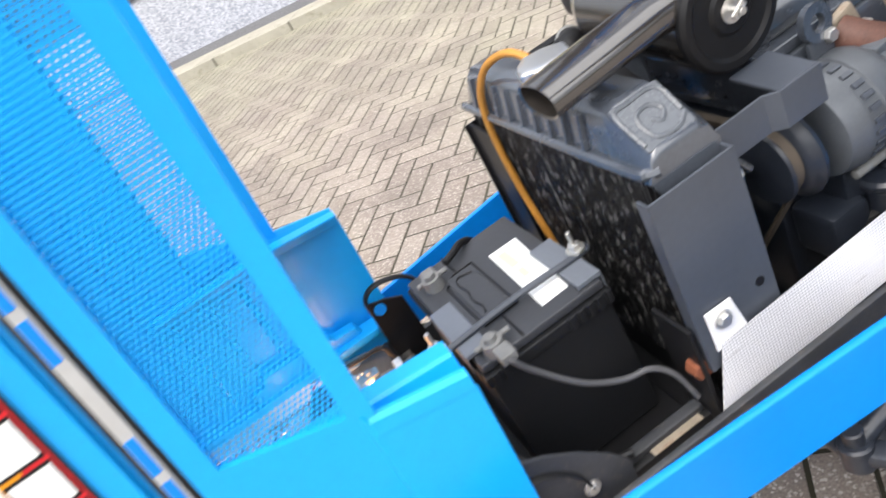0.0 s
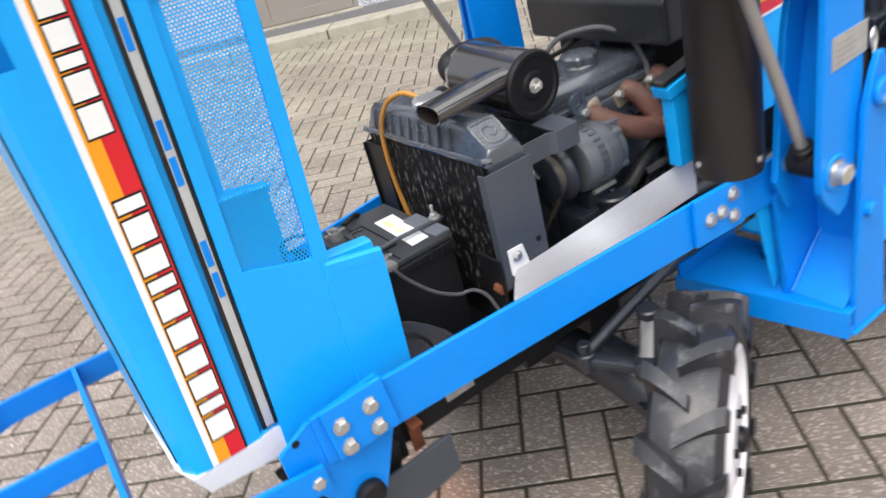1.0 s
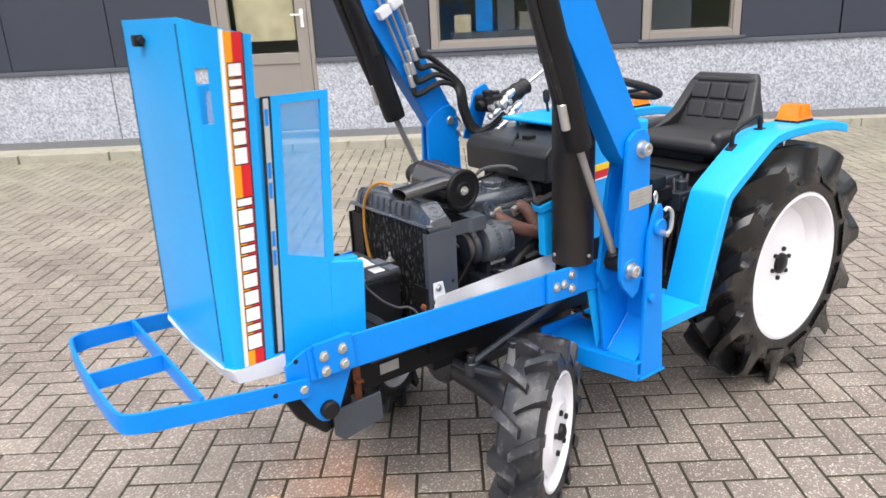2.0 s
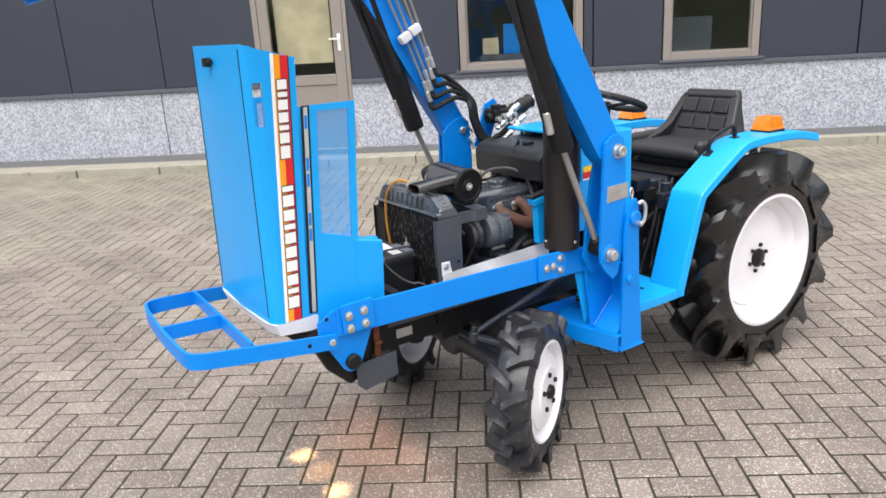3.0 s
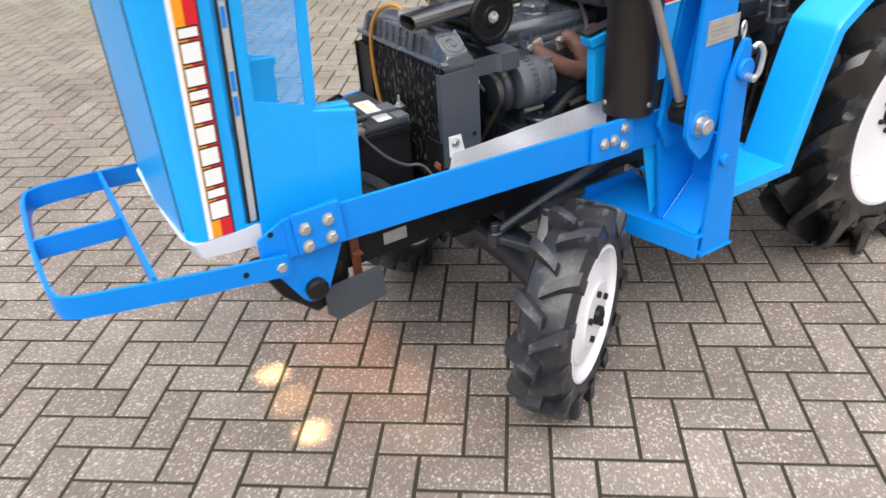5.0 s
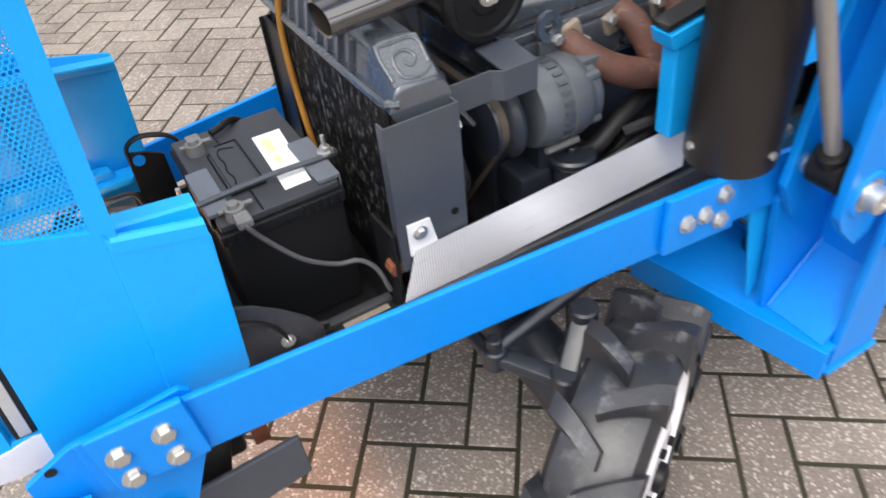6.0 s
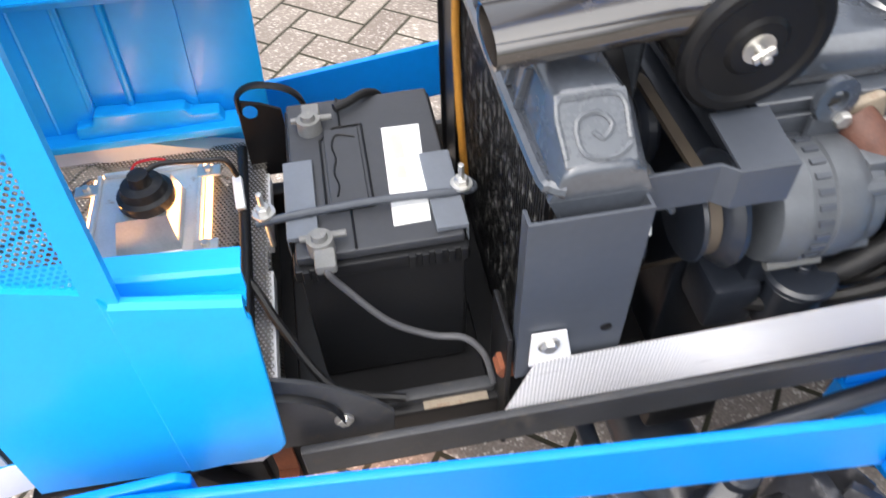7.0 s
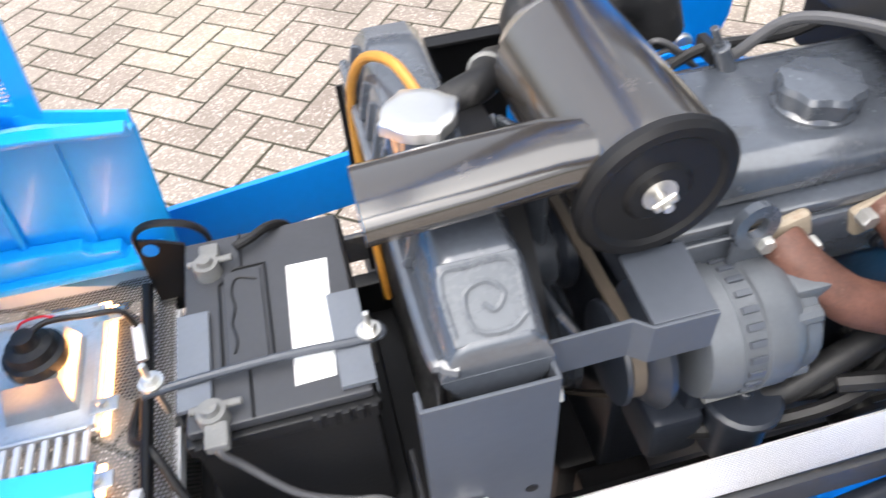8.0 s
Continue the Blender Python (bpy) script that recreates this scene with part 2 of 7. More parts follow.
def rod(p0, p1, r, r1=None, seg=16, cap=0.15):
    p0, p1 = Vector(p0), Vector(p1)
    h = (p1 - p0).length
    r1 = r if r1 is None else r1
    c = min(cap * r, h * 0.3)
    return lathe([(0, 0), (0, r - c), (c, r), (h - c * r1 / r, r1), (h, r1 - c * r1 / r), (h, 0)], p0, p1 - p0, seg)


def smooth_path(points, steps=6):
    ps = [Vector(p) for p in points]
    if len(ps) < 3:
        return ps
    ext = [ps[0] * 2 - ps[1]] + ps + [ps[-1] * 2 - ps[-2]]
    out = []
    for i in range(1, len(ext) - 2):
        a, b, c, d = ext[i - 1:i + 3]
        for s in range(steps):
            t = s / steps
            out.append(0.5 * ((2 * b) + (c - a) * t + (2 * a - 5 * b + 4 * c - d) * t * t + (3 * b - a - 3 * c + d) * t ** 3))
    out.append(ps[-1])
    return out


def tube(points, r, seg=10, steps=6, flat=1.0):
    path = smooth_path(points, steps)
    bm = bmesh.new()
    rings = []
    up = Vector((0, 0, 1))
    prev = None
    for i, p in enumerate(path):
        t = (path[min(i + 1, len(path) - 1)] - path[max(i - 1, 0)]).normalized()
        if prev is None:
            ref = up if abs(t.dot(up)) < 0.9 else Vector((1, 0, 0))
            nrm = (ref - t * ref.dot(t)).normalized()
        else:
            nrm = (prev - t * prev.dot(t)).normalized()
        prev = nrm
        bi = t.cross(nrm)
        rr = r(i / (len(path) - 1)) if callable(r) else r
        rings.append([bm.verts.new(p + nrm * rr * flat * math.cos(2 * math.pi * k / seg) + bi * rr * math.sin(2 * math.pi * k / seg)) for k in range(seg)])
    for a, b in zip(rings, rings[1:]):
        for k in range(seg):
            bm.faces.new((a[k], a[(k + 1) % seg], b[(k + 1) % seg], b[k]))
    bm.faces.new(rings[0][::-1])
    bm.faces.new(rings[-1])
    return bm


def bar(p0, p1, w, h, r=0.002, up=(0, 0, 1)):
    """A straight bar of width w and height h between two points."""
    p0, p1 = Vector(p0), Vector(p1)
    t = (p1 - p0).normalized()
    side = t.cross(Vector(up)).normalized()
    u = side.cross(t)
    bm = box(0, (p1 - p0).length, -w / 2, w / 2, -h / 2, h / 2, r)
    m = Matrix((t, -side, u)).transposed().to_4x4()
    m.translation = p0
    return moved(bm, m)


def perforated(w, h, pitch, hole, thick=0.0012):
    """A sheet w by h in the plane x, z, with hexagonal holes."""
    bm = bmesh.new()
    rows = max(1, int(h / (pitch * 0.866)))
    cols = max(1, int(w / pitch))
    sx, sz = w / (cols + 0.5), h / rows
    for j in range(rows):
        for i in range(cols):
            cx, cz = (i + 0.5 + 0.5 * (j % 2)) * sx, (j + 0.5) * sz
            outer, inner = [], []
            for k in range(6):
                a = math.pi / 6 + k * math.pi / 3
                outer.append(bm.verts.new((cx + sx / 1.732 * math.cos(a), 0, cz + sz / 1.5 * math.sin(a))))
                inner.append(bm.verts.new((cx + hole / 2 * math.cos(a), 0, cz + hole / 2 * math.sin(a))))
            for k in range(6):
                q = (k + 1) % 6
                bm.faces.new((outer[k], outer[q], inner[q], inner[k]))
    return bm


def hex_bolt(p, d, r=0.011, h=0.008, washer=True):
    d = Vector(d).normalized()
    p = Vector(p)
    head = lathe([(0.002 if washer else 0, 0), (0.002 if washer else 0, r), (h * 0.85, r), (h, r * 0.85), (h, 0)], p, d, 6)
    if washer:
        return joined(lathe([(0, 0), (0, r * 1.35), (0.0025, r * 1.35), (0.0025, 0)], p, d, 16), head)
    return head


def thing(name, label, category, m=None, group="", kind=""):
    ob = new(name)
    ob.empty_display_size = 0.1
    if m is not None:
        ob.matrix_world = m
    return tagged(ob, label, category, group, kind)


# the tractor's own axes: x to its rear, y to its right, z up
AXES = Matrix.Translation((-0.52 * math.sin(radians(37)), 0.52 * math.cos(radians(37)), 0)) @ Matrix.Rotation(radians(37), 4, 'Z')

# ---- ground and building ----
WALL = Matrix.Translation((0, 6.87, 0)) @ Matrix.Rotation(math.atan(-0.045), 4, 'Z')


def paver_material(name, island=False):
    m = bpy.data.materials.new(name)
    m.use_nodes = True
    n, l = m.node_tree.nodes, m.node_tree.links
    p = n["Principled BSDF"]
    geo = n.new("ShaderNodeNewGeometry")
    tone = n.new("ShaderNodeValToRGB")
    tone.color_ramp.elements[0].color = (0.180, 0.147, 0.126, 1)
    tone.color_ramp.elements[1].color = (0.246, 0.208, 0.180, 1)
    mid = tone.color_ramp.elements.new(0.5)
    mid.color = (0.210, 0.176, 0.152, 1)
    if island:
        l.new(geo.outputs["Random Per Island"], tone.inputs[0])
    else:
        info = n.new("ShaderNodeObjectInfo")
        l.new(info.outputs["Random"], tone.inputs[0])
    speck = n.new("ShaderNodeTexVoronoi")
    speck.inputs["Scale"].default_value = 215
    l.new(geo.outputs["Position"], speck.inputs["Vector"])
    sep = n.new("ShaderNodeSeparateColor")
    l.new(speck.outputs["Color"], sep.inputs[0])
    cut = n.new("ShaderNodeValToRGB")
    cut.color_ramp.elements[0].position, cut.color_ramp.elements[1].position = 0.80, 1.0
    l.new(sep.outputs[0], cut.inputs[0])
    fine = n.new("ShaderNodeTexNoise")
    fine.inputs["Scale"].default_value, fine.inputs["Detail"].default_value, fine.inputs["Roughness"].default_value = 190, 4, 0.8
    l.new(geo.outputs["Position"], fine.inputs["Vector"])
    fr = n.new("ShaderNodeMapRange")
    fr.inputs["From Min"].default_value, fr.inputs["From Max"].default_value = 0.3, 0.7
    fr.inputs["To Min"].default_value, fr.inputs["To Max"].default_value = 0.55, 1.34
    l.new(fine.outputs["Fac"], fr.inputs["Value"])
    grain = n.new("ShaderNodeHueSaturation")
    l.new(fr.outputs[0], grain.inputs["Value"])
    l.new(tone.outputs[0], grain.inputs["Color"])
    a = n.new("ShaderNodeMix")
    a.data_type = 'RGBA'
    l.new(cut.outputs[0], a.inputs[0])
    l.new(grain.outputs[0], a.inputs[6])
    a.inputs[7].default_value = (0.52, 0.475, 0.43, 1)
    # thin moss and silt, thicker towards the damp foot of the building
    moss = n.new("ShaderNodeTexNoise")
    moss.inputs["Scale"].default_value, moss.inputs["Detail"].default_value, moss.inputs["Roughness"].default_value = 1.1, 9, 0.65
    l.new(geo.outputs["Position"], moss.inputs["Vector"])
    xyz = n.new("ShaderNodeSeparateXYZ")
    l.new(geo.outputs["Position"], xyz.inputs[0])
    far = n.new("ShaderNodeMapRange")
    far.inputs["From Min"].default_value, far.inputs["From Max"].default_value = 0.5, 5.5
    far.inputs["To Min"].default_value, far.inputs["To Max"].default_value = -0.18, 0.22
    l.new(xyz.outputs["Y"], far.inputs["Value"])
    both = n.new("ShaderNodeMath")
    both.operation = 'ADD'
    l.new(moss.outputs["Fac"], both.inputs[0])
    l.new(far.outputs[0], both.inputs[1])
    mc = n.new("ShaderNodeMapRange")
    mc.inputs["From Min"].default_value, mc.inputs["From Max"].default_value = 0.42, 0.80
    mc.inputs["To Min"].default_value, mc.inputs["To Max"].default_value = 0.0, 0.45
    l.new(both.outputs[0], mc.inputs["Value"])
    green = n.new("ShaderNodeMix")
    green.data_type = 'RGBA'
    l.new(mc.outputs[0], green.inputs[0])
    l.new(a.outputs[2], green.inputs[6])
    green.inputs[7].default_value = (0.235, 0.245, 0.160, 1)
    stain = n.new("ShaderNodeTexNoise")
    stain.inputs["Scale"].default_value, stain.inputs["Detail"].default_value = 2.2, 6
    l.new(geo.outputs["Position"], stain.inputs["Vector"])
    sr = n.new("ShaderNodeMapRange")
    sr.inputs["From Min"].default_value, sr.inputs["From Max"].default_value = 0.3, 0.7
    sr.inputs["To Min"].default_value, sr.inputs["To Max"].default_value = 0.72, 1.18
    l.new(stain.outputs["Fac"], sr.inputs["Value"])
    hsv = n.new("ShaderNodeHueSaturation")
    l.new(sr.outputs[0], hsv.inputs["Value"])
    l.new(green.outputs[2], hsv.inputs["Color"])
    l.new(hsv.outputs[0], p.inputs["Base Color"])
    p.inputs["Roughness"].default_value = 0.55
    b = n.new("ShaderNodeBump")
    b.inputs["Strength"].default_value, b.inputs["Distance"].default_value = 0.5, 0.002
    l.new(fine.outputs["Fac"], b.inputs["Height"])
    l.new(b.outputs[0], p.inputs["Normal"])
    return m


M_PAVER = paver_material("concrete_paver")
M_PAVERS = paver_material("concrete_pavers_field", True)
M_SAND = material("mossy_joint_sand", (0.026, 0.024, 0.013), 0.9, vary=0.35, scale=6, bump=0.4)
M_KERB = material("kerb_concrete", (0.30, 0.285, 0.235), 0.85, vary=0.15, scale=4, bump=0.3, dirt=(0.16, 0.15, 0.10), dirt_amount=0.2)
M_GRAVEL = material("dark_gravel", (0.10, 0.10, 0.105), 0.9, vary=0.5, scale=40, bump=0.8, bump_scale=150)
M_CLAD = material("anthracite_cladding", (0.032, 0.038, 0.056), 0.4, vary=0.05, scale=1.2, bump=0.02)
M_FRAME = material("taupe_window_frame", (0.24, 0.215, 0.195), 0.45, vary=0.04, scale=4)
M_SILL = material("grey_sill", (0.085, 0.092, 0.115), 0.5, vary=0.05, scale=4)
M_BOARD = material("cream_board", (0.62, 0.52, 0.36), 0.7, vary=0.25, scale=5)
M_LEAF = material("far_foliage", (0.10, 0.125, 0.05), 0.8, vary=0.6, scale=0.8, bump=0.5, bump_scale=6)
M_ROOM = material("dim_room_paint", (0.45, 0.43, 0.38), 0.8, vary=0.1, scale=2)


def plinth_material():
    m = bpy.data.materials.new("washed_pebble_plinth")
    m.use_nodes = True
    n, l = m.node_tree.nodes, m.node_tree.links
    p = n["Principled BSDF"]
    tex = n.new("ShaderNodeTexCoord")
    v = n.new("ShaderNodeTexVoronoi")
    v.inputs["Scale"].default_value = 52
    l.new(tex.outputs["Object"], v.inputs["Vector"])
    r = n.new("ShaderNodeValToRGB")
    r.color_ramp.elements[0].color = (0.24, 0.258, 0.30, 1)
    r.color_ramp.elements[1].color = (0.53, 0.545, 0.60, 1)
    sep = n.new("ShaderNodeSeparateColor")
    l.new(v.outputs["Color"], sep.inputs[0])
    l.new(sep.outputs[0], r.inputs[0])
    big = n.new("ShaderNodeTexNoise")
    big.inputs["Scale"].default_value = 3
    l.new(tex.outputs["Object"], big.inputs["Vector"])
    mr = n.new("ShaderNodeMapRange")
    mr.inputs["To Min"].default_value, mr.inputs["To Max"].default_value = 0.85, 1.12
    l.new(big.outputs["Fac"], mr.inputs["Value"])
    h = n.new("ShaderNodeHueSaturation")
    l.new(mr.outputs[0], h.inputs["Value"])
    l.new(r.outputs[0], h.inputs["Color"])
    l.new(h.outputs[0], p.inputs["Base Color"])
    p.inputs["Roughness"].default_value = 0.8
    b = n.new("ShaderNodeBump")
    b.inputs["Strength"].default_value, b.inputs["Distance"].default_value = 0.7, 0.006
    l.new(v.outputs["Distance"], b.inputs["Height"])
    l.new(b.outputs[0], p.inputs["Normal"])
    return m


M_PLINTH = plinth_material()
M_GLASS = bpy.data.materials.new("window_glass")
M_GLASS.use_nodes = True
_g = M_GLASS.node_tree.nodes["Principled BSDF"]
_g.inputs["Base Color"].default_value = (0.75, 0.80, 0.78, 1)
_g.inputs["Roughness"].default_value = 0.02
_g.inputs["Transmission Weight"].default_value = 1.0
_g.inputs["IOR"].default_value = 1.5

ground_bm = bmesh.new()
bmesh.ops.create_grid(ground_bm, x_segments=8, y_segments=8, size=400)
ground = part("ground", moved(ground_bm, Matrix.Translation((0, 0, -0.0009))), M_SAND)
tagged(ground, "sandy mossy bed under the concrete paving", "ground", kind="structure")

pavement = thing("pavement", "brown-grey concrete pavers laid in herringbone with mossy joints", "pavement", kind="structure")
UNIT = 0.105


def wall_box(name, x0, x1, d0, d1, z0, z1, mat, parent=None, label="", r=0.004):
    ob = part(name, moved(box(x0, x1, d0, d1, z0, z1, r), WALL), mat, parent, label)
    return ob


# kerb stones and gravel strip before the wall
kerb = thing("kerb", "weathered concrete kerb edging the paving before the building", "kerb", kind="structure")
kx = -12.0
while kx < 12:
    front = -0.915 + 0.026 * kx if kx < 3 else -0.84
    wall_box("kerb_stone", kx + 0.003, kx + 0.997, front, -0.66, -0.1, 0.095, M_KERB, kerb, r=0.010)
    kx += 1.0
strip = wall_box("gravel_strip", -12, 12, -0.658, 0.02, -0.1, 0.07, M_GRAVEL)
tagged(strip, "strip of dark gravel between kerb and wall", "gravel", kind="structure")

building = thing("wall_north", "office wall with pebble plinth and anthracite panels", "wall", kind="structure")
DOOR0, DOOR1 = -3.03, -1.86
# pebble plinth panels
edges = [-12.0, -8.2, -4.33, DOOR0]
for a, b in zip(edges, edges[1:]):
    wall_box("plinth_panel", a + 0.006, b - 0.006, 0.0, 0.25, 0.0, 0.86, M_PLINTH, building, "grey washed-pebble concrete panel")
edges = [DOOR1, 1.085, 5.0, 12.0]
for a, b in zip(edges, edges[1:]):
    wall_box("plinth_panel", a + (0.0 if a == DOOR1 else 0.006), b - 0.006, 0.0, 0.25, 0.0, 0.86, M_PLINTH, building, "grey washed-pebble concrete panel")
wall_box("plinth_core", -12, DOOR0, 0.02, 0.24, 0, 0.85, M_SILL, building)
wall_box("plinth_core", DOOR1, 12, 0.02, 0.24, 0, 0.85, M_SILL, building)
# sill flashing over the plinth
wall_box("flashing", -12, DOOR0, -0.03, 0.26, 0.862, 0.91, M_SILL, building, "grey metal drip flashing")
wall_box("flashing", DOOR1, 12, -0.03, 0.26, 0.862, 0.91, M_SILL, building, "grey metal drip flashing")
WINDOWS = [(-0.51, 0.95), (1.88, 2.965), (5.2, 6.7)]
TOP = 2.25
# anthracite cladding panels round the openings
for a, b in ((-9.34, -8.07), (-8.07, -6.8), (-6.8, -5.52), (-5.52, -4.26), (-4.26, DOOR0)):
    wall_box("cladding_panel", a + 0.005, b - 0.005, 0.02, 0.10, 0.915, 3.6, M_CLAD, building, "dark anthracite metal panel", r=0.004)
wall_box("cladding_panel", -12, -9.345, 0.02, 0.10, 0.915, 3.6, M_CLAD, building)
for a, b in ((DOOR1, -0.52), (0.96, 1.065), (1.075, 1.87), (2.975, 4.062), (4.072, 5.19), (6.71, 12)):
    wall_box("cladding_panel", a + 0.004, b - 0.004, 0.02, 0.10, 0.915, TOP, M_CLAD, building, "dark anthracite metal panel", r=0.004)
wall_box("cladding_panel", DOOR0, 12, 0.02, 0.10, TOP + 0.006, 3.6, M_CLAD, building)
wall_box("inner_wall", -12, DOOR0, 0.105, 0.25, 0.912, 3.6, M_SILL, building)
for a, b in ((DOOR1, -0.51), (0.95, 1.88), (2.965, 5.2), (6.7, 12)):
    wall_box("inner_wall", a, b, 0.105, 0.25, 0.912, TOP, M_SILL, building)
wall_box("inner_wall", DOOR0, 12, 0.105, 0.25, TOP, 3.6, M_SILL, building)


def window_unit(name, a, b, z0, z1, f=0.085):
    w = thing(name, "taupe aluminium framed window with clear glass", "window", kind="structure")
    for part_name, box_args in (("window_frame", (a, a + f, z0, z1)), ("window_frame", (b - f, b, z0, z1)), ("window_frame", (a + f, b - f, z0, z0 + f)), ("window_frame", (a + f, b - f, z1 - f, z1))):
        wall_box(part_name, box_args[0], box_args[1], 0.0, 0.14, box_args[2], box_args[3], M_FRAME, w, r=0.006)
        # raised inner bead
    bead = 0.02
    for x0, x1, q0, q1 in ((a + f, a + f + bead, z0 + f, z1 - f), (b - f - bead, b - f, z0 + f, z1 - f), (a + f + bead, b - f - bead, z0 + f, z0 + f + bead), (a + f + bead, b - f - bead, z1 - f - bead, z1 - f)):
        wall_box("glazing_bead", x0, x1, 0.03, 0.10, q0, q1, M_FRAME, w, r=0.003)
    pane = wall_box("pane", a + f + 0.005, b - f - 0.005, 0.06, 0.075, z0 + f + 0.005, z1 - f - 0.005, M_GLASS, w, "clear glass pane", r=0)
    pane.visible_shadow = False
    return w


for i, (a, b) in enumerate(WINDOWS):
    window_unit(f"window_{i + 1}", a, b, 0.93, TOP)
    wall_box("window_sill", a - 0.05, b + 0.05, -0.05, 0.0, 0.915, 0.945, M_SILL, building)

door = thing("door_1", "closed taupe aluminium door with a tall glass pane and white handle", "door", kind="structure")
f = 0.17
for x0, x1, z0, z1 in ((DOOR0, DOOR0 + 0.07, 0.05, TOP), (DOOR1 - 0.05, DOOR1, 0.05, TOP)):
    wall_box("door_frame", x0, x1, -0.005, 0.2, z0, z1, M_FRAME, door, r=0.005)
wall_box("door_leaf", DOOR0 + 0.075, DOOR0 + 0.2, 0.0, 0.07, 0.09, TOP, M_FRAME, door, r=0.006)
wall_box("door_leaf", DOOR1 - 0.19, DOOR1 - 0.055, 0.0, 0.07, 0.09, TOP, M_FRAME, door, r=0.006)
wall_box("lower_panel", DOOR0 + 0.2, DOOR1 - 0.19, 0.012, 0.06, 0.2, 0.86, M_FRAME, door, r=0.004)
wall_box("rail", DOOR0 + 0.2, DOOR1 - 0.19, 0.0, 0.07, 0.86, 0.985, M_FRAME, door, r=0.006)
wall_box("rail", DOOR0 + 0.2, DOOR1 - 0.19, 0.0, 0.07, 0.09, 0.2, M_FRAME, door, r=0.006)
pane = wall_box("pane", DOOR0 + 0.2, DOOR1 - 0.19, 0.025, 0.04, 0.985, TOP, M_GLASS, door, "clear glass pane", r=0)
pane.visible_shadow = False
lock = wall_box("lock_plate", DOOR1 - 0.135, DOOR1 - 0.095, -0.012, 0.0, 1.26, 1.46, M_PAPER, door, "white lock plate")
part("handle", moved(joined(rod((DOOR1 - 0.115, -0.012, 1.40), (DOOR1 - 0.115, -0.055, 1.40), 0.011), bar((DOOR1 - 0.10, -0.055, 1.40), (DOOR1 - 0.23, -0.055, 1.40), 0.018, 0.02, 0.005)), WALL), M_PAPER, door, "white lever handle")
wall_box("threshold", DOOR0 - 0.02, DOOR1 + 0.06, -0.10, 0.2, -0.02, 0.085, M_KERB, door, "concrete threshold", r=0.01)

# office behind the glass
office = thing("office_shell", "dim plain office room behind the windows", "room", kind="structure")
for nm, args in (("back_wall", (-12, 12, 3.2, 3.3, 0, 3.6)), ("office_floor", (-12, 12, 0.26, 3.2, -0.05, 0.05)), ("office_ceiling", (-12, 12, 0.26, 3.2, 2.7, 2.8)), ("side_wall", (-12.1, -12, 0.26, 3.3, 0, 3.6)), ("side_wall", (12, 12.1, 0.26, 3.3, 0, 3.6)), ("roof", (-12.1, 12.1, 0.0, 3.3, 3.605, 3.75))):
    wall_box(nm, *args, M_ROOM, office)

# cream board added to stand in for the reflection in the door glass
board = wall_box("reflection_board", -2.80, -2.10, 0.16, 0.19, 1.12, 2.15, M_BOARD)
tagged(board, "cream board added inside the door in place of a reflection", "board")
# shelf, boxes and cabinet are made up to give the panes patches of colour
shelf = thing("filler_shelf", "dark shelf with boxes, made up to fill the window", "shelf")
wall_box("shelf_body", -0.3, 0.8, 0.42, 0.72, 0.05, 1.10, M_SILL, shelf)
for i in range(4):
    wall_box("storage_box", -0.25 + 0.26 * i, -0.05 + 0.26 * i, 0.45, 0.68, 1.102, 1.30 + 0.16 * (i % 3), (M_BOARD, M_DEEP, M_SILL, M_FRAME)[i], shelf)
cabinet = thing("filler_cabinet", "dark cabinet, made up to fill the window", "cabinet")
wall_box("cabinet_body", 2.0, 2.55, 0.5, 0.9, 0.05, 1.42, M_SILL, cabinet)
# far trees across the yard, seen only in the glass
trees = bmesh.new()
rt = random.Random(3)
prev = None
for i in range(161):
    x = -60 + 0.75 * i
    top = 3.2 + 1.6 * noise.noise((x * 0.12, 0, 0)) + 1.2 * noise.noise((x * 0.5, 3, 0)) + rt.uniform(-0.2, 0.2)
    cur = [trees.verts.new((x, -26 + rt.uniform(-0.5, 0.5), 0)), trees.verts.new((x, -26.4 + rt.uniform(-0.6, 0.6), top * 0.55)), trees.verts.new((x, -27.5, top)), trees.verts.new((x, -29, 0))]
    if prev:
        for k in range(3):
            trees.faces.new((prev[k], prev[k + 1], cur[k + 1], cur[k]))
    prev = cur
tagged(part("backdrop_trees", trees, M_LEAF, None, "", 60), "dark far hedge across the yard", "hedge", kind="structure")

# ---- the tractor ----
tractor = thing("tractor", "light blue compact tractor with its bonnet tipped open", "tractor", AXES)


def lean(x, z):
    """The tipped bonnet's side lines lean to the rear as they rise."""
    return x + 0.068 * (z - 0.66)


def side_sheet(points, y0, y1, r=0.002):
    return prism([(lean(x, z), z) for x, z in points], 'y', y0, y1, r)


# bonnet, tipped upright about its nose
hood = None
section_lo = [(-0.795, -0.231), (-0.867, -0.2328), (-0.875, -0.233), (-0.891, -0.2275), (-0.893, -0.226), (-0.905, -0.205), (-0.915, 0.0), (-0.905, 0.205), (-0.893, 0.226), (-0.891, 0.2275), (-0.875, 0.233), (-0.867, 0.2328), (-0.795, 0.231)]
section_hi = [(-0.746, -0.222), (-0.849, -0.2238), (-0.862, -0.224), (-0.8735, -0.2210), (-0.880, -0.219), (-0.892, -0.198), (-0.905, 0.0), (-0.892, 0.198), (-0.880, 0.219), (-0.8735, 0.2210), (-0.862, 0.224), (-0.849, 0.2238), (-0.746, 0.222)]
bm = bmesh.new()
t_shell = 0.006
levels = []
heights = [0.662, 0.85, 1.04, 1.219, 1.332, 1.38, 1.432]
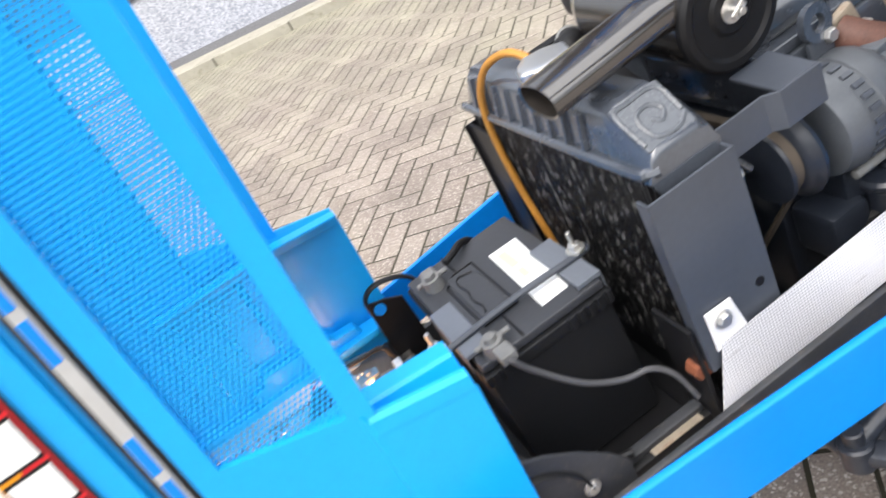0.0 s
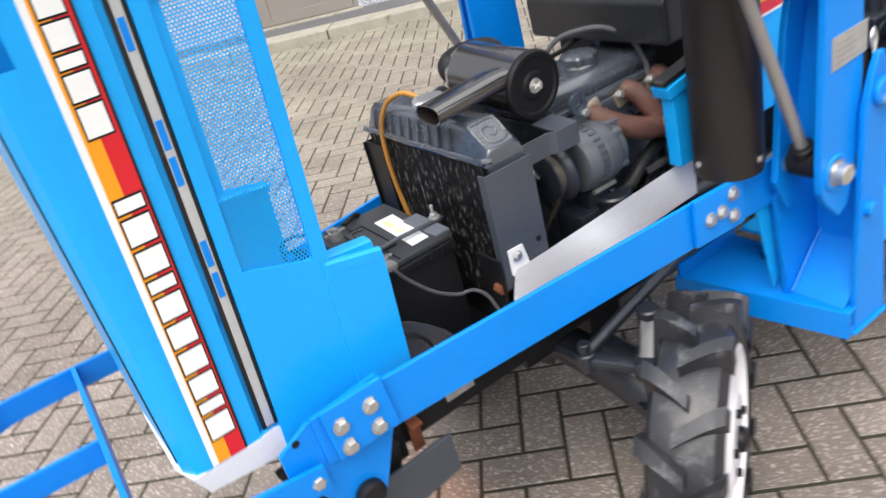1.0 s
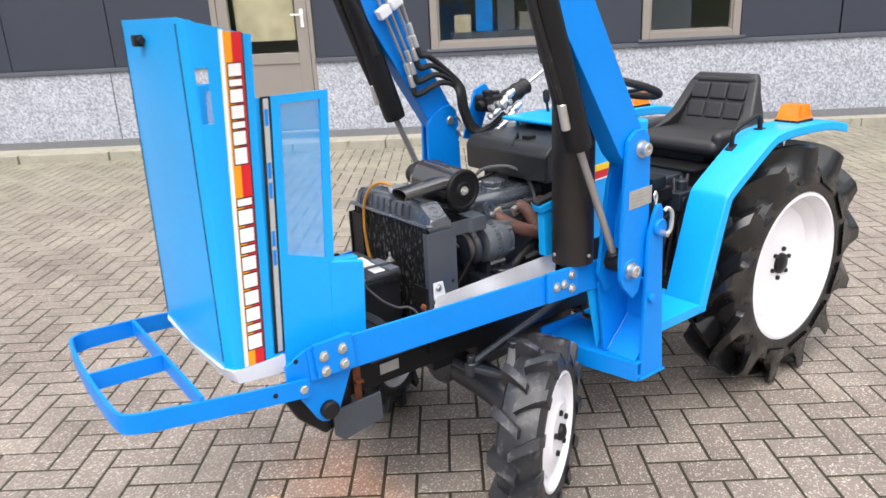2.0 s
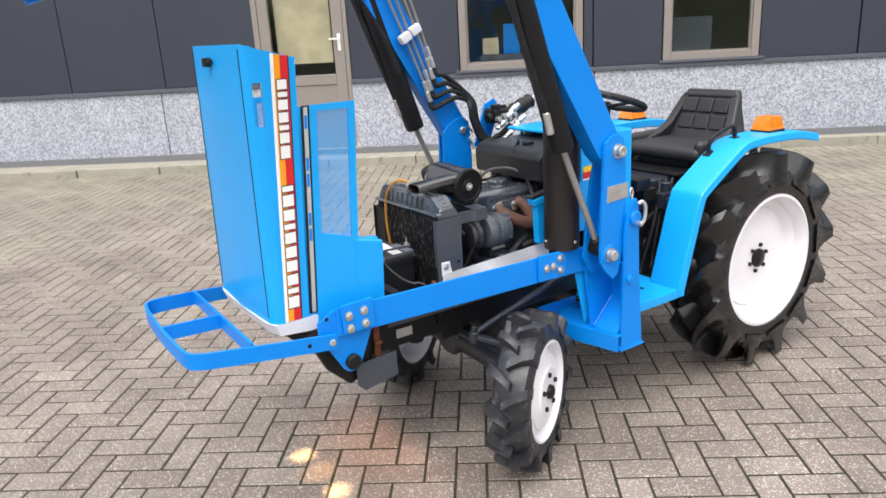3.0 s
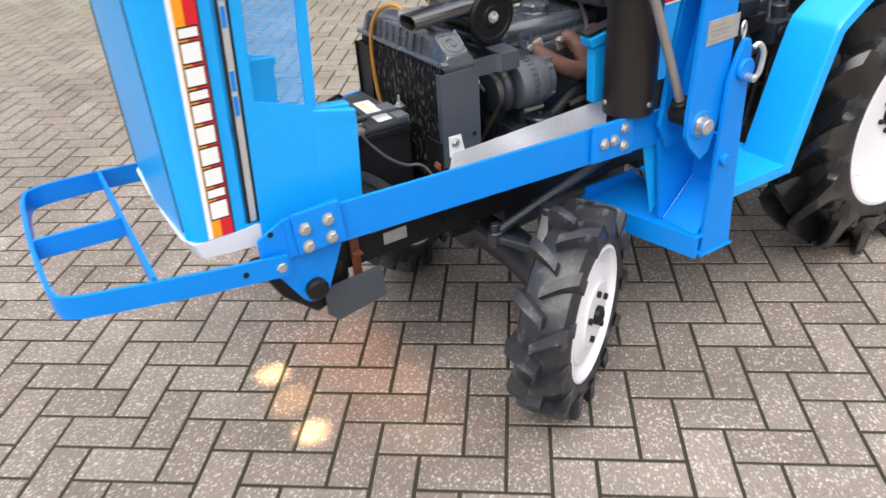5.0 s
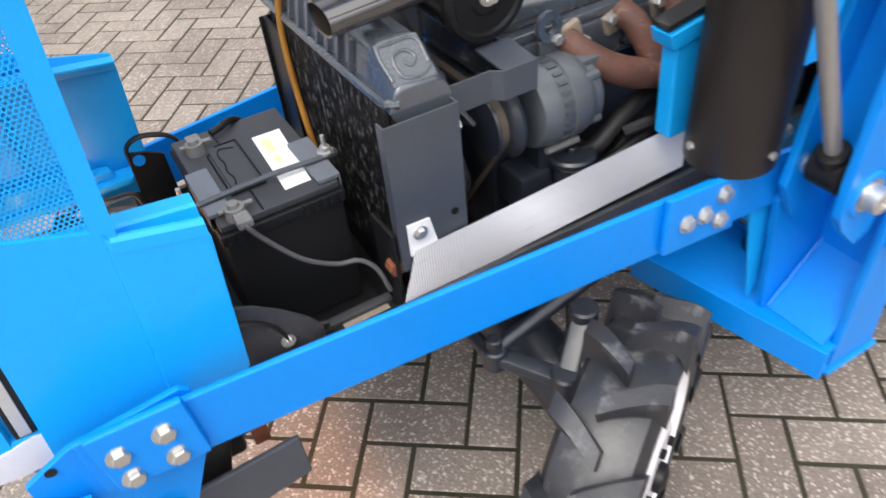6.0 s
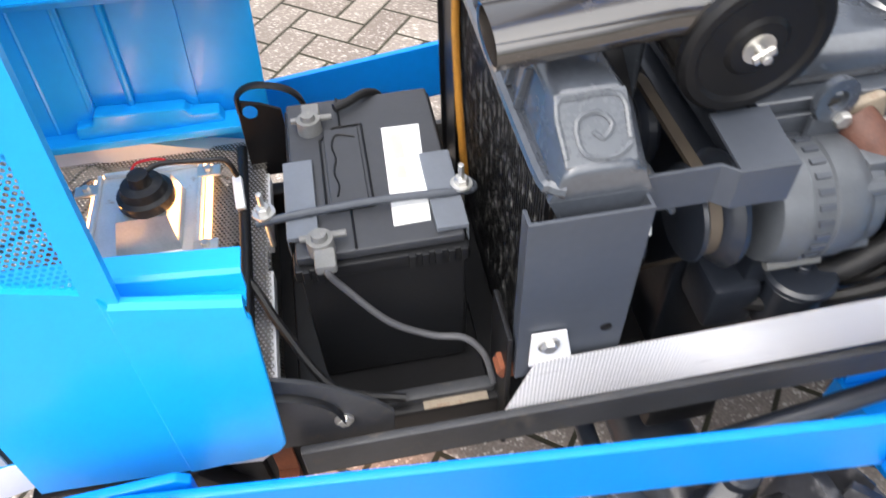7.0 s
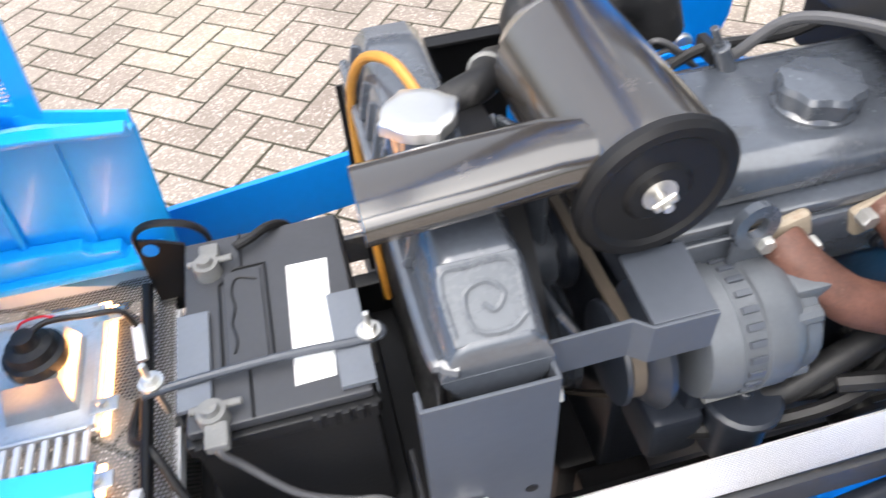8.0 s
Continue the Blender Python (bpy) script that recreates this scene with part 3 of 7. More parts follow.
for k, z in enumerate(heights):
    s = (z - 0.662) / (1.432 - 0.662)
    ring = []
    for (a, b) in zip(section_lo, section_hi):
        ring.append((a[0] + (b[0] - a[0]) * s, a[1] + (b[1] - a[1]) * s, z - (0.042 * max(0, (a[0] + 0.905) / 0.11) if k == 6 else 0)))
    levels.append(ring)
outer = [[bm.verts.new(p) for p in ring] for ring in levels]
inner = [[bm.verts.new((p[0] + (t_shell if abs(p[1]) < 0.21 else t_shell * 0.3), p[1] - math.copysign(t_shell, p[1]) if abs(p[1]) > 0.1 else p[1], p[2])) for p in ring] for ring in levels]
n = len(section_lo)
for k in range(6):
    for i in range(n - 1):
        if k == 3 and i in (1, 2, n - 4, n - 3):
            continue
        bm.faces.new((outer[k][i], outer[k][i + 1], outer[k + 1][i + 1], outer[k + 1][i]))
        bm.faces.new((inner[k][i], inner[k + 1][i], inner[k + 1][i + 1], inner[k][i + 1]))
    for i in (0, n - 1):
        bm.faces.new((outer[k][i], outer[k + 1][i], inner[k + 1][i], inner[k][i]))
for first in (1, n - 4):
    # folded edge round each hand slot
    loop = [(3, first), (3, first + 1), (3, first + 2), (4, first + 2), (4, first + 1), (4, first)]
    for (k, i), (q, j) in zip(loop, loop[1:] + loop[:1]):
        bm.faces.new((outer[k][i], outer[q][j], inner[q][j], inner[k][i]))
for k in (0, 6):
    for i in range(n - 1):
        bm.faces.new((outer[k][i], outer[k][i + 1], inner[k][i + 1], inner[k][i]))
hood = part("bonnet", bm, M_BLUE, tractor, "light blue sheet-steel bonnet standing on its nose", 24)

# thin dark line drawing the shade of the bonnet's fold, and a rubber buffer
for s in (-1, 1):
    part("fold_shade_line", tube([(-0.9055, s * 0.203, 0.68), (-0.893, s * 0.197, 1.42)], 0.0015, 8, 1), M_RUBBER, hood, "thin dark line drawn for the fold's shade")
part("rubber_buffer", joined(box(-0.925, -0.895, -0.004, 0.02, 1.375, 1.40, 0.003), rod((-0.912, -0.004, 1.388), (-0.912, -0.018, 1.388), 0.008)), M_RUBBER, hood, "small black rubber buffer")
for s in (-1, 1):
    # decal stripes
    def stripe(nm, x0, x1, z0, z1, mat, off, lab=""):
        def yy(z):
            return 0.2325 - 0.0085 * (z - 0.66) / 0.74 + off
        b2 = bmesh.new()
        vs = []
        for q in range(9):
            z = z0 + (z1 - z0) * q / 8
            vs.append((b2.verts.new((lean(x0, z), s * yy(z), z)), b2.verts.new((lean(x1, z), s * yy(z), z)), b2.verts.new((lean(x1, z), s * (yy(z) - 0.002), z)), b2.verts.new((lean(x0, z), s * (yy(z) - 0.002), z))))
        for a, b in zip(vs, vs[1:]):
            for i in range(4):
                b2.faces.new((a[i], a[(i + 1) % 4], b[(i + 1) % 4], b[i]))
        b2.faces.new(vs[0])
        b2.faces.new(vs[-1][::-1])
        return part(nm, b2, mat, hood, lab)
    stripe("white_stripe", -0.8685, -0.860, 0.664, 1.405, M_PAPER, 0.0015)
    stripe("orange_stripe", -0.860, -0.8425, 0.664, 1.402, M_AMBER, 0.0015)
    stripe("red_stripe", -0.8425, -0.8205, 0.664, 1.398, M_RED, 0.0015)
    stripe("black_stripe", -0.8205, -0.8175, 0.664, 1.396, M_BLACK, 0.0015)
    # lettering as plain white bars, one for each character
    marks = [0.044, 0.020, 0.040, 0.040, 0.041, 0.040, 0.020, 0.040, 0.042, 0.020]
    z = 0.703
    for w in marks:
        stripe("lettering_edge", -0.8585, -0.8225, z - 0.003, z + w * 0.76 + 0.003, M_BLACK, 0.0022)
        stripe("lettering_bar", -0.8565, -0.8245, z, z + w * 0.76, M_PAPER, 0.0028)
        z += w * 0.76 + 0.0095
    z = 1.128
    for w in (0.046, 0.038, 0.018, 0.036, 0.036, 0.018, 0.034):
        stripe("lettering_edge", -0.856, -0.8245, z - 0.0025, z + w * 0.74 + 0.0025, M_BLACK, 0.0022)
        stripe("lettering_bar", -0.854, -0.8265, z, z + w * 0.74, M_PAPER, 0.0028)
        z += w * 0.74 + 0.0068
    # trim between bonnet and side grille
    part("trim_seal", side_sheet([(-0.789, 0.668), (-0.766, 0.668), (-0.766, 1.262), (-0.789, 1.262)], s * 0.222, s * 0.228), M_RUBBER, hood, "black rubber seal")
    part("inner_panel", side_sheet([(-0.83, 0.64), (-0.748, 0.64), (-0.748, 1.26), (-0.83, 1.26)], s * 0.2150, s * 0.2205, 0.001), M_BLUE, hood)
    for rx in (-0.80, -0.755, -0.705):
        part("inner_rib", tube([(lean(rx, 0.66), s * 0.2185, 0.645), (lean(rx, 0.85), s * 0.2185, 0.855)], 0.0045, 8, 1), M_BLUE, hood)
    trim = part("trim_strip", side_sheet([(-0.7835, 0.672), (-0.7715, 0.672), (-0.7715, 1.258), (-0.7835, 1.258)], s * 0.228, s * 0.2305, 0.001), M_TRIM, hood, "silver slotted trim strip")
    for z0 in (0.885, 0.93, 1.04, 1.085, 1.20):
        part("trim_slot", side_sheet([(-0.7825, z0), (-0.7740, z0), (-0.7740, z0 + 0.036), (-0.7825, z0 + 0.036)], s * 0.2305, s * 0.2315, 0.0005), M_DEEP, trim)
    # side grille: pressed frame with hexagonal mesh
    frame_parts = [
        [(-0.7655, 0.612), (-0.745, 0.612), (-0.745, 1.262), (-0.7655, 1.262)],
        [(-0.745, 1.243), (-0.648, 1.243), (-0.648, 1.262), (-0.745, 1.262)],
        [(-0.648, 0.606), (-0.627, 0.606), (-0.627, 1.262), (-0.648, 1.262)],
        [(-0.745, 0.612), (-0.648, 0.606), (-0.648, 0.872), (-0.745, 0.902)],
    ]
    grille = part("side_grille", joined(*[side_sheet(q, s * 0.2235, s * 0.2305, 0.0) for q in frame_parts]), M_BLUE, hood, "light blue pressed-steel side grille")
    mesh = perforated(0.107, 0.376, 0.0050, 0.0037)
    for v in mesh.verts:
        z = v.co.z + 0.872
        v.co = Vector((lean(v.co.x - 0.7475, z), s * 0.2255, z))
    part("grille_mesh", mesh, M_BLUE, grille, "blue hexagonal wire mesh")
    # lower wing of the nose, with a rib and turned-in lip
    wing = part("nose_wing", side_sheet([(-0.634, 0.606), (-0.566, 0.610), (-0.551, 0.615), (-0.543, 0.628), (-0.545, 0.822), (-0.552, 0.831), (-0.632, 0.856), (-0.640, 0.868)], s * 0.2270, s * 0.2335, 0.0025), M_BLUE, hood, "light blue lower nose panel")
    lip = bmesh.new()
    prof = [(0.2345, -0.018), (0.2340, -0.004), (0.230, 0.0), (0.2255, 0.0), (0.2225, -0.012), (0.210, -0.013), (0.2075, 0.002), (0.204, 0.0045), (0.184, 0.0045), (0.184, 0.0015), (0.203, 0.0015), (0.2055, -0.016), (0.2245, -0.0155), (0.2275, -0.004), (0.230, -0.006), (0.2305, -0.018)]
    stations = []
    for x, z, most in ((-0.803, 0.856, 0.2215), (-0.640, 0.852, 0.2215), (-0.622, 0.851, 0.2345), (-0.536, 0.842, 0.2345)):
        # the ledge runs level while the outer edge climbs with the sheet
        climb = 0.010 * min(1, (-0.536 - x) / 0.085)
        stations.append([lip.verts.new((x, s * min(y, most), z + h + (climb if y > 0.215 else 0))) for y, h in prof])
    for e, g in zip(stations, stations[1:]):
        for i in range(len(prof)):
            lip.faces.new((e[i], e[(i + 1) % len(prof)], g[(i + 1) % len(prof)], g[i]))
    lip.faces.new(stations[0])
    lip.faces.new(stations[-1][::-1])
    part("lip", lip, M_BLUE, wing)
    # folded stiffener inside the wing
    part("inner_flange", prism([(-0.775, 0.662), (-0.772, 0.684), (-0.752, 0.686), (-0.745, 0.700), (-0.640, 0.694), (-0.634, 0.684), (-0.600, 0.682), (-0.594, 0.660)], 'y', s * 0.200, s * 0.2225, 0.004), M_BLUE, wing)
    part("inner_ledge", prism([(-0.893, s * 0.196), (-0.893, s * 0.229), (-0.80, s * 0.231), (-0.775, s * 0.225), (-0.555, s * 0.222), (-0.575, s * 0.186), (-0.80, s * 0.190)], 'z', 0.656, 0.668, 0.003), M_BLUE, wing)

# pale nose rim and the grille plate with headlamps, now facing the ground
rim_out = [(-0.915, -0.06), (-0.912, -0.19), (-0.898, -0.232), (-0.80, -0.234), (-0.775, -0.227), (-0.575, -0.226), (-0.56, -0.215), (-0.56, 0.215), (-0.575, 0.226), (-0.775, 0.227), (-0.80, 0.234), (-0.898, 0.232), (-0.912, 0.19), (-0.915, 0.06)]
rim_in = [(x * 1 + (0.022 if x < -0.7 else -0.022), y * 0.905) for x, y in rim_out]
bm = bmesh.new()
z0, z1 = 0.612, 0.662
vo0, vo1 = [bm.verts.new((x + 0.012 * max(0, (-x - 0.7)) / 0.2, y * 0.99, (z0 if x < -0.7 else 0.586) + 0.016 * max(0, (-x - 0.72)) / 0.2)) for x, y in rim_out], [bm.verts.new((x, y, z1 if x < -0.7 else 0.612)) for x, y in rim_out]
vi0, vi1 = [bm.verts.new((x, y, (z0 if x < -0.7 else 0.586) + 0.016 * max(0, (-x - 0.72)) / 0.2)) for x, y in rim_in], [bm.verts.new((x, y, z1 if x < -0.7 else 0.612)) for x, y in rim_in]
for i in range(len(rim_out)):
    j = (i + 1) % len(rim_out)
    for a, b in ((vo0, vo1), (vo1, vi1), (vi1, vi0), (vi0, vo0)):
        bm.faces.new((a[i], a[j], b[j], b[i]))
nose = part("nose_rim", bevelled(bm, 0.003), M_NOSE, tractor, "pale grey nose surround of the bonnet", 40)
wire = perforated(0.34, 0.42, 0.0050, 0.0031)
part("nose_mesh", moved(wire, Matrix.Translation((-0.895, -0.21, 0.622)) @ Matrix.Rotation(radians(-90), 4, 'X') @ Matrix.Scale(-1, 4, (0, 0, 1)) @ Matrix.Rotation(radians(180), 4, 'X') ), M_GRID, nose, "fine metal grille mesh")
def lamp_back(y0, s):
    """Back of one headlamp: turned-up flange, box housing, rubber boot, lens, wire and plug."""
    def yy(v):
        return y0 + s * v
    ring = part("lamp_flange", box(-0.757, -0.630, min(yy(-0.085), yy(0.085)), max(yy(-0.085), yy(0.085)), 0.622, 0.634, 0.005), M_COPPER, nose, "tarnished headlamp flange")
    for x0, x1, v0, v1 in ((-0.757, -0.751, -0.082, 0.082), (-0.636, -0.630, -0.082, 0.082), (-0.750, -0.637, -0.085, -0.079), (-0.750, -0.637, 0.079, 0.085)):
        part("flange_edge", box(x0, x1, min(yy(v0), yy(v1)), max(yy(v0), yy(v1)), 0.634, 0.641, 0.002), M_COPPER, ring)
    hb = bmesh.new()
    lo = [hb.verts.new((x, yy(v), 0.6345)) for x, v in ((-0.722, -0.055), (-0.650, -0.055), (-0.650, 0.040), (-0.722, 0.040))]
    hi = [hb.verts.new((x, yy(v), 0.674)) for x, v in ((-0.711, -0.040), (-0.656, -0.040), (-0.656, 0.028), (-0.711, 0.028))]
    for i in range(4):
        hb.faces.new((lo[i], lo[(i + 1) % 4], hi[(i + 1) % 4], hi[i]))
    hb.faces.new(lo[::-1])
    hb.faces.new(hi)
    part("lamp_housing", bevelled(hb, 0.006, 3), M_STEEL, nose, "bright metal headlamp back")
    part("lamp_boot", lathe([(0, 0), (0, 0.030), (0.004, 0.0315), (0.014, 0.031), (0.017, 0.026), (0.026, 0.023), (0.028, 0.013), (0.040, 0.011), (0.042, 0)], (-0.678, yy(-0.010), 0.672), (0, 0, 1), 28), M_RUBBER, nose, "black rubber bulb boot")
    part("lamp_lens", box(-0.745, -0.64, y0 - 0.06, y0 + 0.06, 0.600, 0.611, 0.004), M_CHROME, nose)
    part("lamp_wire", tube([(-0.676, yy(-0.008), 0.708), (-0.655, yy(0.002), 0.712), (-0.613, yy(0.001), 0.709), (-0.586, yy(0.000), 0.706), (-0.577, yy(-0.004), 0.684)], 0.0031, 8), M_RUBBER, nose, "black taped lamp wires")
    part("red_wire", tube([(-0.688, yy(0.000), 0.706), (-0.680, yy(0.007), 0.713), (-0.662, yy(0.008), 0.715), (-0.648, yy(0.005), 0.714)], 0.0014, 6), M_RED, nose)
    part("connector", bar((-0.580, yy(0.006), 0.674), (-0.579, yy(-0.030), 0.656), 0.011, 0.010, 0.002), M_NOSE, nose, "white plastic plug")
    for lx, lv in ((-0.766, 0.056), (-0.622, 0.062), (-0.764, -0.052), (-0.622, -0.062)):
        part("lamp_lug", joined(moved(box(-0.014, 0.014, -0.009, 0.009, -0.002, 0.002, 0.001), Matrix.Translation((lx, yy(lv), 0.640))), hex_bolt((lx, yy(lv), 0.642), (0, 0, 1), 0.005, 0.006, False)), M_STEEL, nose)
    # glowing strips added in place of light escaping round the lit reflector
    for x0, x1, v0, v1 in ((-0.766, -0.7585, -0.088, 0.088), (-0.6285, -0.621, -0.088, 0.088), (-0.757, -0.630, 0.0865, 0.096)):
        part("leak_glow_strip", box(x0, x1, min(yy(v0), yy(v1)), max(yy(v0), yy(v1)), 0.624, 0.6285, 0.001), M_LIT, ring, "glowing strip added for light leaking beside the headlamp")
    # area lamps added above the flange for light leaking along the lit reflector
    for lx in (-0.742, -0.642):
        gl = bpy.data.lights.new("headlamp_glow", 'AREA')
        gl.shape, gl.size, gl.size_y = 'RECTANGLE', 0.006, 0.12
        gl.energy, gl.color = 0.06, (1.0, 0.45, 0.14)
        new("headlamp_glow", gl).matrix_world = AXES @ Matrix.Translation((lx, yy(-0.005), 0.6425)) @ Matrix.Rotation(radians(180), 4, 'X')


lamp_back(0.080, 1)
lamp_back(-0.130, -1)
part("rust_patch", prism([(-0.822, 0.126), (-0.785, 0.120), (-0.789, 0.092), (-0.776, 0.072), (-0.786, 0.050), (-0.773, 0.032), (-0.772, -0.003), (-0.800, 0.002), (-0.797, 0.030), (-0.811, 0.048), (-0.807, 0.080), (-0.819, 0.100)], 'z', 0.6255, 0.629, 0.001), M_RUSTRED, nose, "flaking rusty plate")

# chassis rails, front frame and axle
frame_ob = part("chassis", joined(
    box(-0.66, 0.9, -0.19, -0.165, 0.46, 0.565, 0.006), box(-0.66, 0.9, 0.165, 0.19, 0.46, 0.565, 0.006),
    box(-0.62, -0.585, -0.20, 0.20, 0.44, 0.57, 0.008), box(-0.30, -0.22, -0.17, 0.17, 0.42, 0.56, 0.008)), M_BLACK, tractor, "black steel chassis rails")
part("front_weight_plate", prism([(-0.665, 0.468), (-0.523, 0.474), (-0.521, 0.394), (-0.641, 0.376), (-0.665, 0.40)], 'y', -0.245, -0.235, 0.003), M_GREY, frame_ob, "dark grey steel plate")
part("front_weight_plate", prism([(-0.665, 0.468), (-0.523, 0.474), (-0.521, 0.394), (-0.641, 0.376), (-0.665, 0.40)], 'y', 0.235, 0.245, 0.003), M_GREY, frame_ob, "dark grey steel plate")
for s in (-1, 1):
    part("nose_cheek", prism([(-0.80, 0.575), (-0.64, 0.575), (-0.60, 0.50), (-0.62, 0.42), (-0.68, 0.40), (-0.75, 0.47)], 'y', s * 0.195, s * 0.222, 0.008), M_BLACK, frame_ob)
part("rusty_bracket", joined(box(-0.575, -0.553, -0.198, -0.192, 0.44, 0.555, 0.002), box(-0.575, -0.553, -0.215, -0.192, 0.50, 0.506, 0.001)), M_RUSTRED, frame_ob, "rust-brown steel bracket")
part("paper_tag", box(-0.413, -0.345, -0.1895, -0.1655, 0.565, 0.5665, 0.0005), M_FLANGE, frame_ob, "worn tan sticker on the frame")
part("rusty_clip", rod((-0.331, -0.207, 0.642), (-0.331, -0.188, 0.642), 0.012, seg=8), M_RUSTRED, frame_ob, "rusty clip beside the radiator")
part("data_plate", box(-0.49, -0.43, -0.1945, -0.191, 0.49, 0.52, 0.001), M_PLAQUE, frame_ob, "small worn metal plate")
axle = part("front_axle", joined(
    tube([(-0.09, -0.33, 0.27), (-0.10, -0.2, 0.315), (-0.11, 0, 0.33), (-0.10, 0.2, 0.315), (-0.09, 0.33, 0.27)], 0.054, 16),
    rod((-0.17, 0, 0.335), (0.3, 0, 0.36), 0.07, seg=20), rod((-0.105, -0.345, 0.20), (-0.10, -0.30, 0.42), 0.036), rod((-0.105, 0.345, 0.20), (-0.10, 0.30, 0.42), 0.036)), M_AXLE, tractor, "cast front axle in dark oily grey")
for s in (-1, 1):
    knuckle = part("steering_knuckle", joined(rod((-0.100, s * 0.352, 0.19), (-0.098, s * 0.318, 0.43), 0.040, seg=20), rod((-0.100, s * 0.30, 0.405), (-0.098, s * 0.36, 0.385), 0.05, seg=20)), M_AXLE, axle, "dark cast steering knuckle")
    part("flange_bolt", hex_bolt((-0.145, s * 0.30, 0.30), (-1, 0, 0), 0.010, 0.010, False), M_AXLE, axle)
    part("steering_arm", joined(bar((-0.219, s * 0.247, 0.438), (-0.150, s * 0.330, 0.415), 0.030, 0.020, 0.006), bar((-0.150, s * 0.330, 0.418), (-0.087, s * 0.286, 0.480), 0.032, 0.022, 0.006)), M_AXLE, axle, "dark forged steering arm")
    for x, y, z0, z1, r in ((-0.150, 0.330, 0.395, 0.435, 0.024), (-0.219, 0.247, 0.415, 0.455, 0.019), (-0.087, 0.286, 0.455, 0.495, 0.022)):
        part("ball_joint", rod((x, s * y, z0), (x, s * y, z1), r, seg=18), M_AXLE, axle)
part("drag_link", joined(rod((-0.219, -0.247, 0.448), (0.36, -0.238, 0.600), 0.012), rod((-0.219, -0.247, 0.435), (-0.219, -0.247, 0.475), 0.012)), M_AXLE, axle, "dark steering drag link")
part("track_rod", rod((-0.219, -0.247, 0.425), (-0.219, 0.247, 0.425), 0.012), M_AXLE, axle, "steering track rod")
part("axle_bracket", joined(box(-0.17, -0.04, -0.10, 0.10, 0.36, 0.47, 0.015), box(-0.15, -0.06, -0.19, -0.10, 0.42, 0.47, 0.01)), M_BLACK, axle)
# vent slats between lamp and wing, fixing lugs round the lamp
for k in range(8):
    part("vent_slat", bar((-0.731 + 0.0132 * k, -0.006, 0.637), (-0.731 + 0.0132 * k, -0.040, 0.637), 0.006, 0.005, 0.001), M_NOSE, nose)
for bx, by in ((-0.797, 0.106), (-0.792, 0.020)):
    part("rust_bolt", hex_bolt((bx, by, 0.629), (0, 0, 1), 0.008, 0.011), M_RUSTRED, nose)
# wire screen between nose and battery
scr = perforated(0.30, 0.125, 0.0050, 0.0033)
part("bay_screen", moved(scr, Matrix.Translation((-0.5625, -0.15, 0.495)) @ Matrix.Rotation(radians(90), 4, 'Z')), M_GRID, frame_ob, "fine wire screen before the battery")
for b0, b1 in (((-0.89, 0.19), (-0.76, 0.06)), ((-0.89, 0.04), (-0.77, 0.17)), ((-0.89, -0.19), (-0.76, -0.06))):
    part("mesh_brace", bar((*b0, 0.628), (*b1, 0.628), 0.004, 0.004, 0), M_GREY, nose)


def tyre_mesh(R, w, rim_r, lug_h):
    """An upright farm tyre about the y axis, with slanting tread bars."""
    hw = w / 2
    side = R - lug_h
    prof = [(-hw * 0.80, rim_r), (-hw * 0.95, rim_r + 0.012), (-hw * 1.0, (rim_r + side) / 2), (-hw * 0.97, side - 0.022), (-hw * 0.80, side - 0.004), (-hw * 0.4, side + 0.002), (0, side + 0.004),
            (hw * 0.4, side + 0.002), (hw * 0.80, side - 0.004), (hw * 0.97, side - 0.022), (hw * 1.0, (rim_r + side) / 2), (hw * 0.95, rim_r + 0.012), (hw * 0.80, rim_r)]
    body = lathe(prof, (0, 0, 0), (0, 1, 0), 64, closed=True)
    return body


def tread_bar(R, w, lug_h, lug_w, sweep, s, flare):
    """One slanting tread bar from past the middle out over the shoulder."""
    hw, side = w / 2, R - lug_h
    out = bmesh.new()
    secs = []
    steps = 6
    for q in range(steps + 1):
        u = q / steps
        y = s * (-0.16 + 1.24 * u) * hw
        ang = sweep * (u + 0.25 * u * (1 - u))
        drop = 0.0 if u < 0.75 else (u - 0.75) * 0.05 * (R / 0.45)
        half_top, half_bot = lug_w * (0.42 + 0.12 * u), lug_w * flare * (0.66 + 0.14 * u)
        r_top, r_bot = R - drop, side - 0.008 - (0.05 * R / 0.45 if u > 0.9 else 0)
        flank = [(half_bot, r_bot), (half_top + 0.50 * (half_bot - half_top), r_bot * 0.80 + r_top * 0.20), (half_top + 0.20 * (half_bot - half_top), r_bot * 0.52 + r_top * 0.48), (half_top, r_top)]
        ring = []
        for half, r in [(-h, r) for h, r in flank] + flank[::-1]:
            t = ang + half / R
            ring.append(out.verts.new((r * math.cos(t), y, r * math.sin(t))))
        secs.append(ring)
    for a, b in zip(secs, secs[1:]):
        for i in range(8):
            out.faces.new((a[i], a[(i + 1) % 8], b[(i + 1) % 8], b[i]))
    out.faces.new(secs[0])
    out.faces.new(secs[-1][::-1])
    return bevelled(out, lug_w * 0.16, 2)


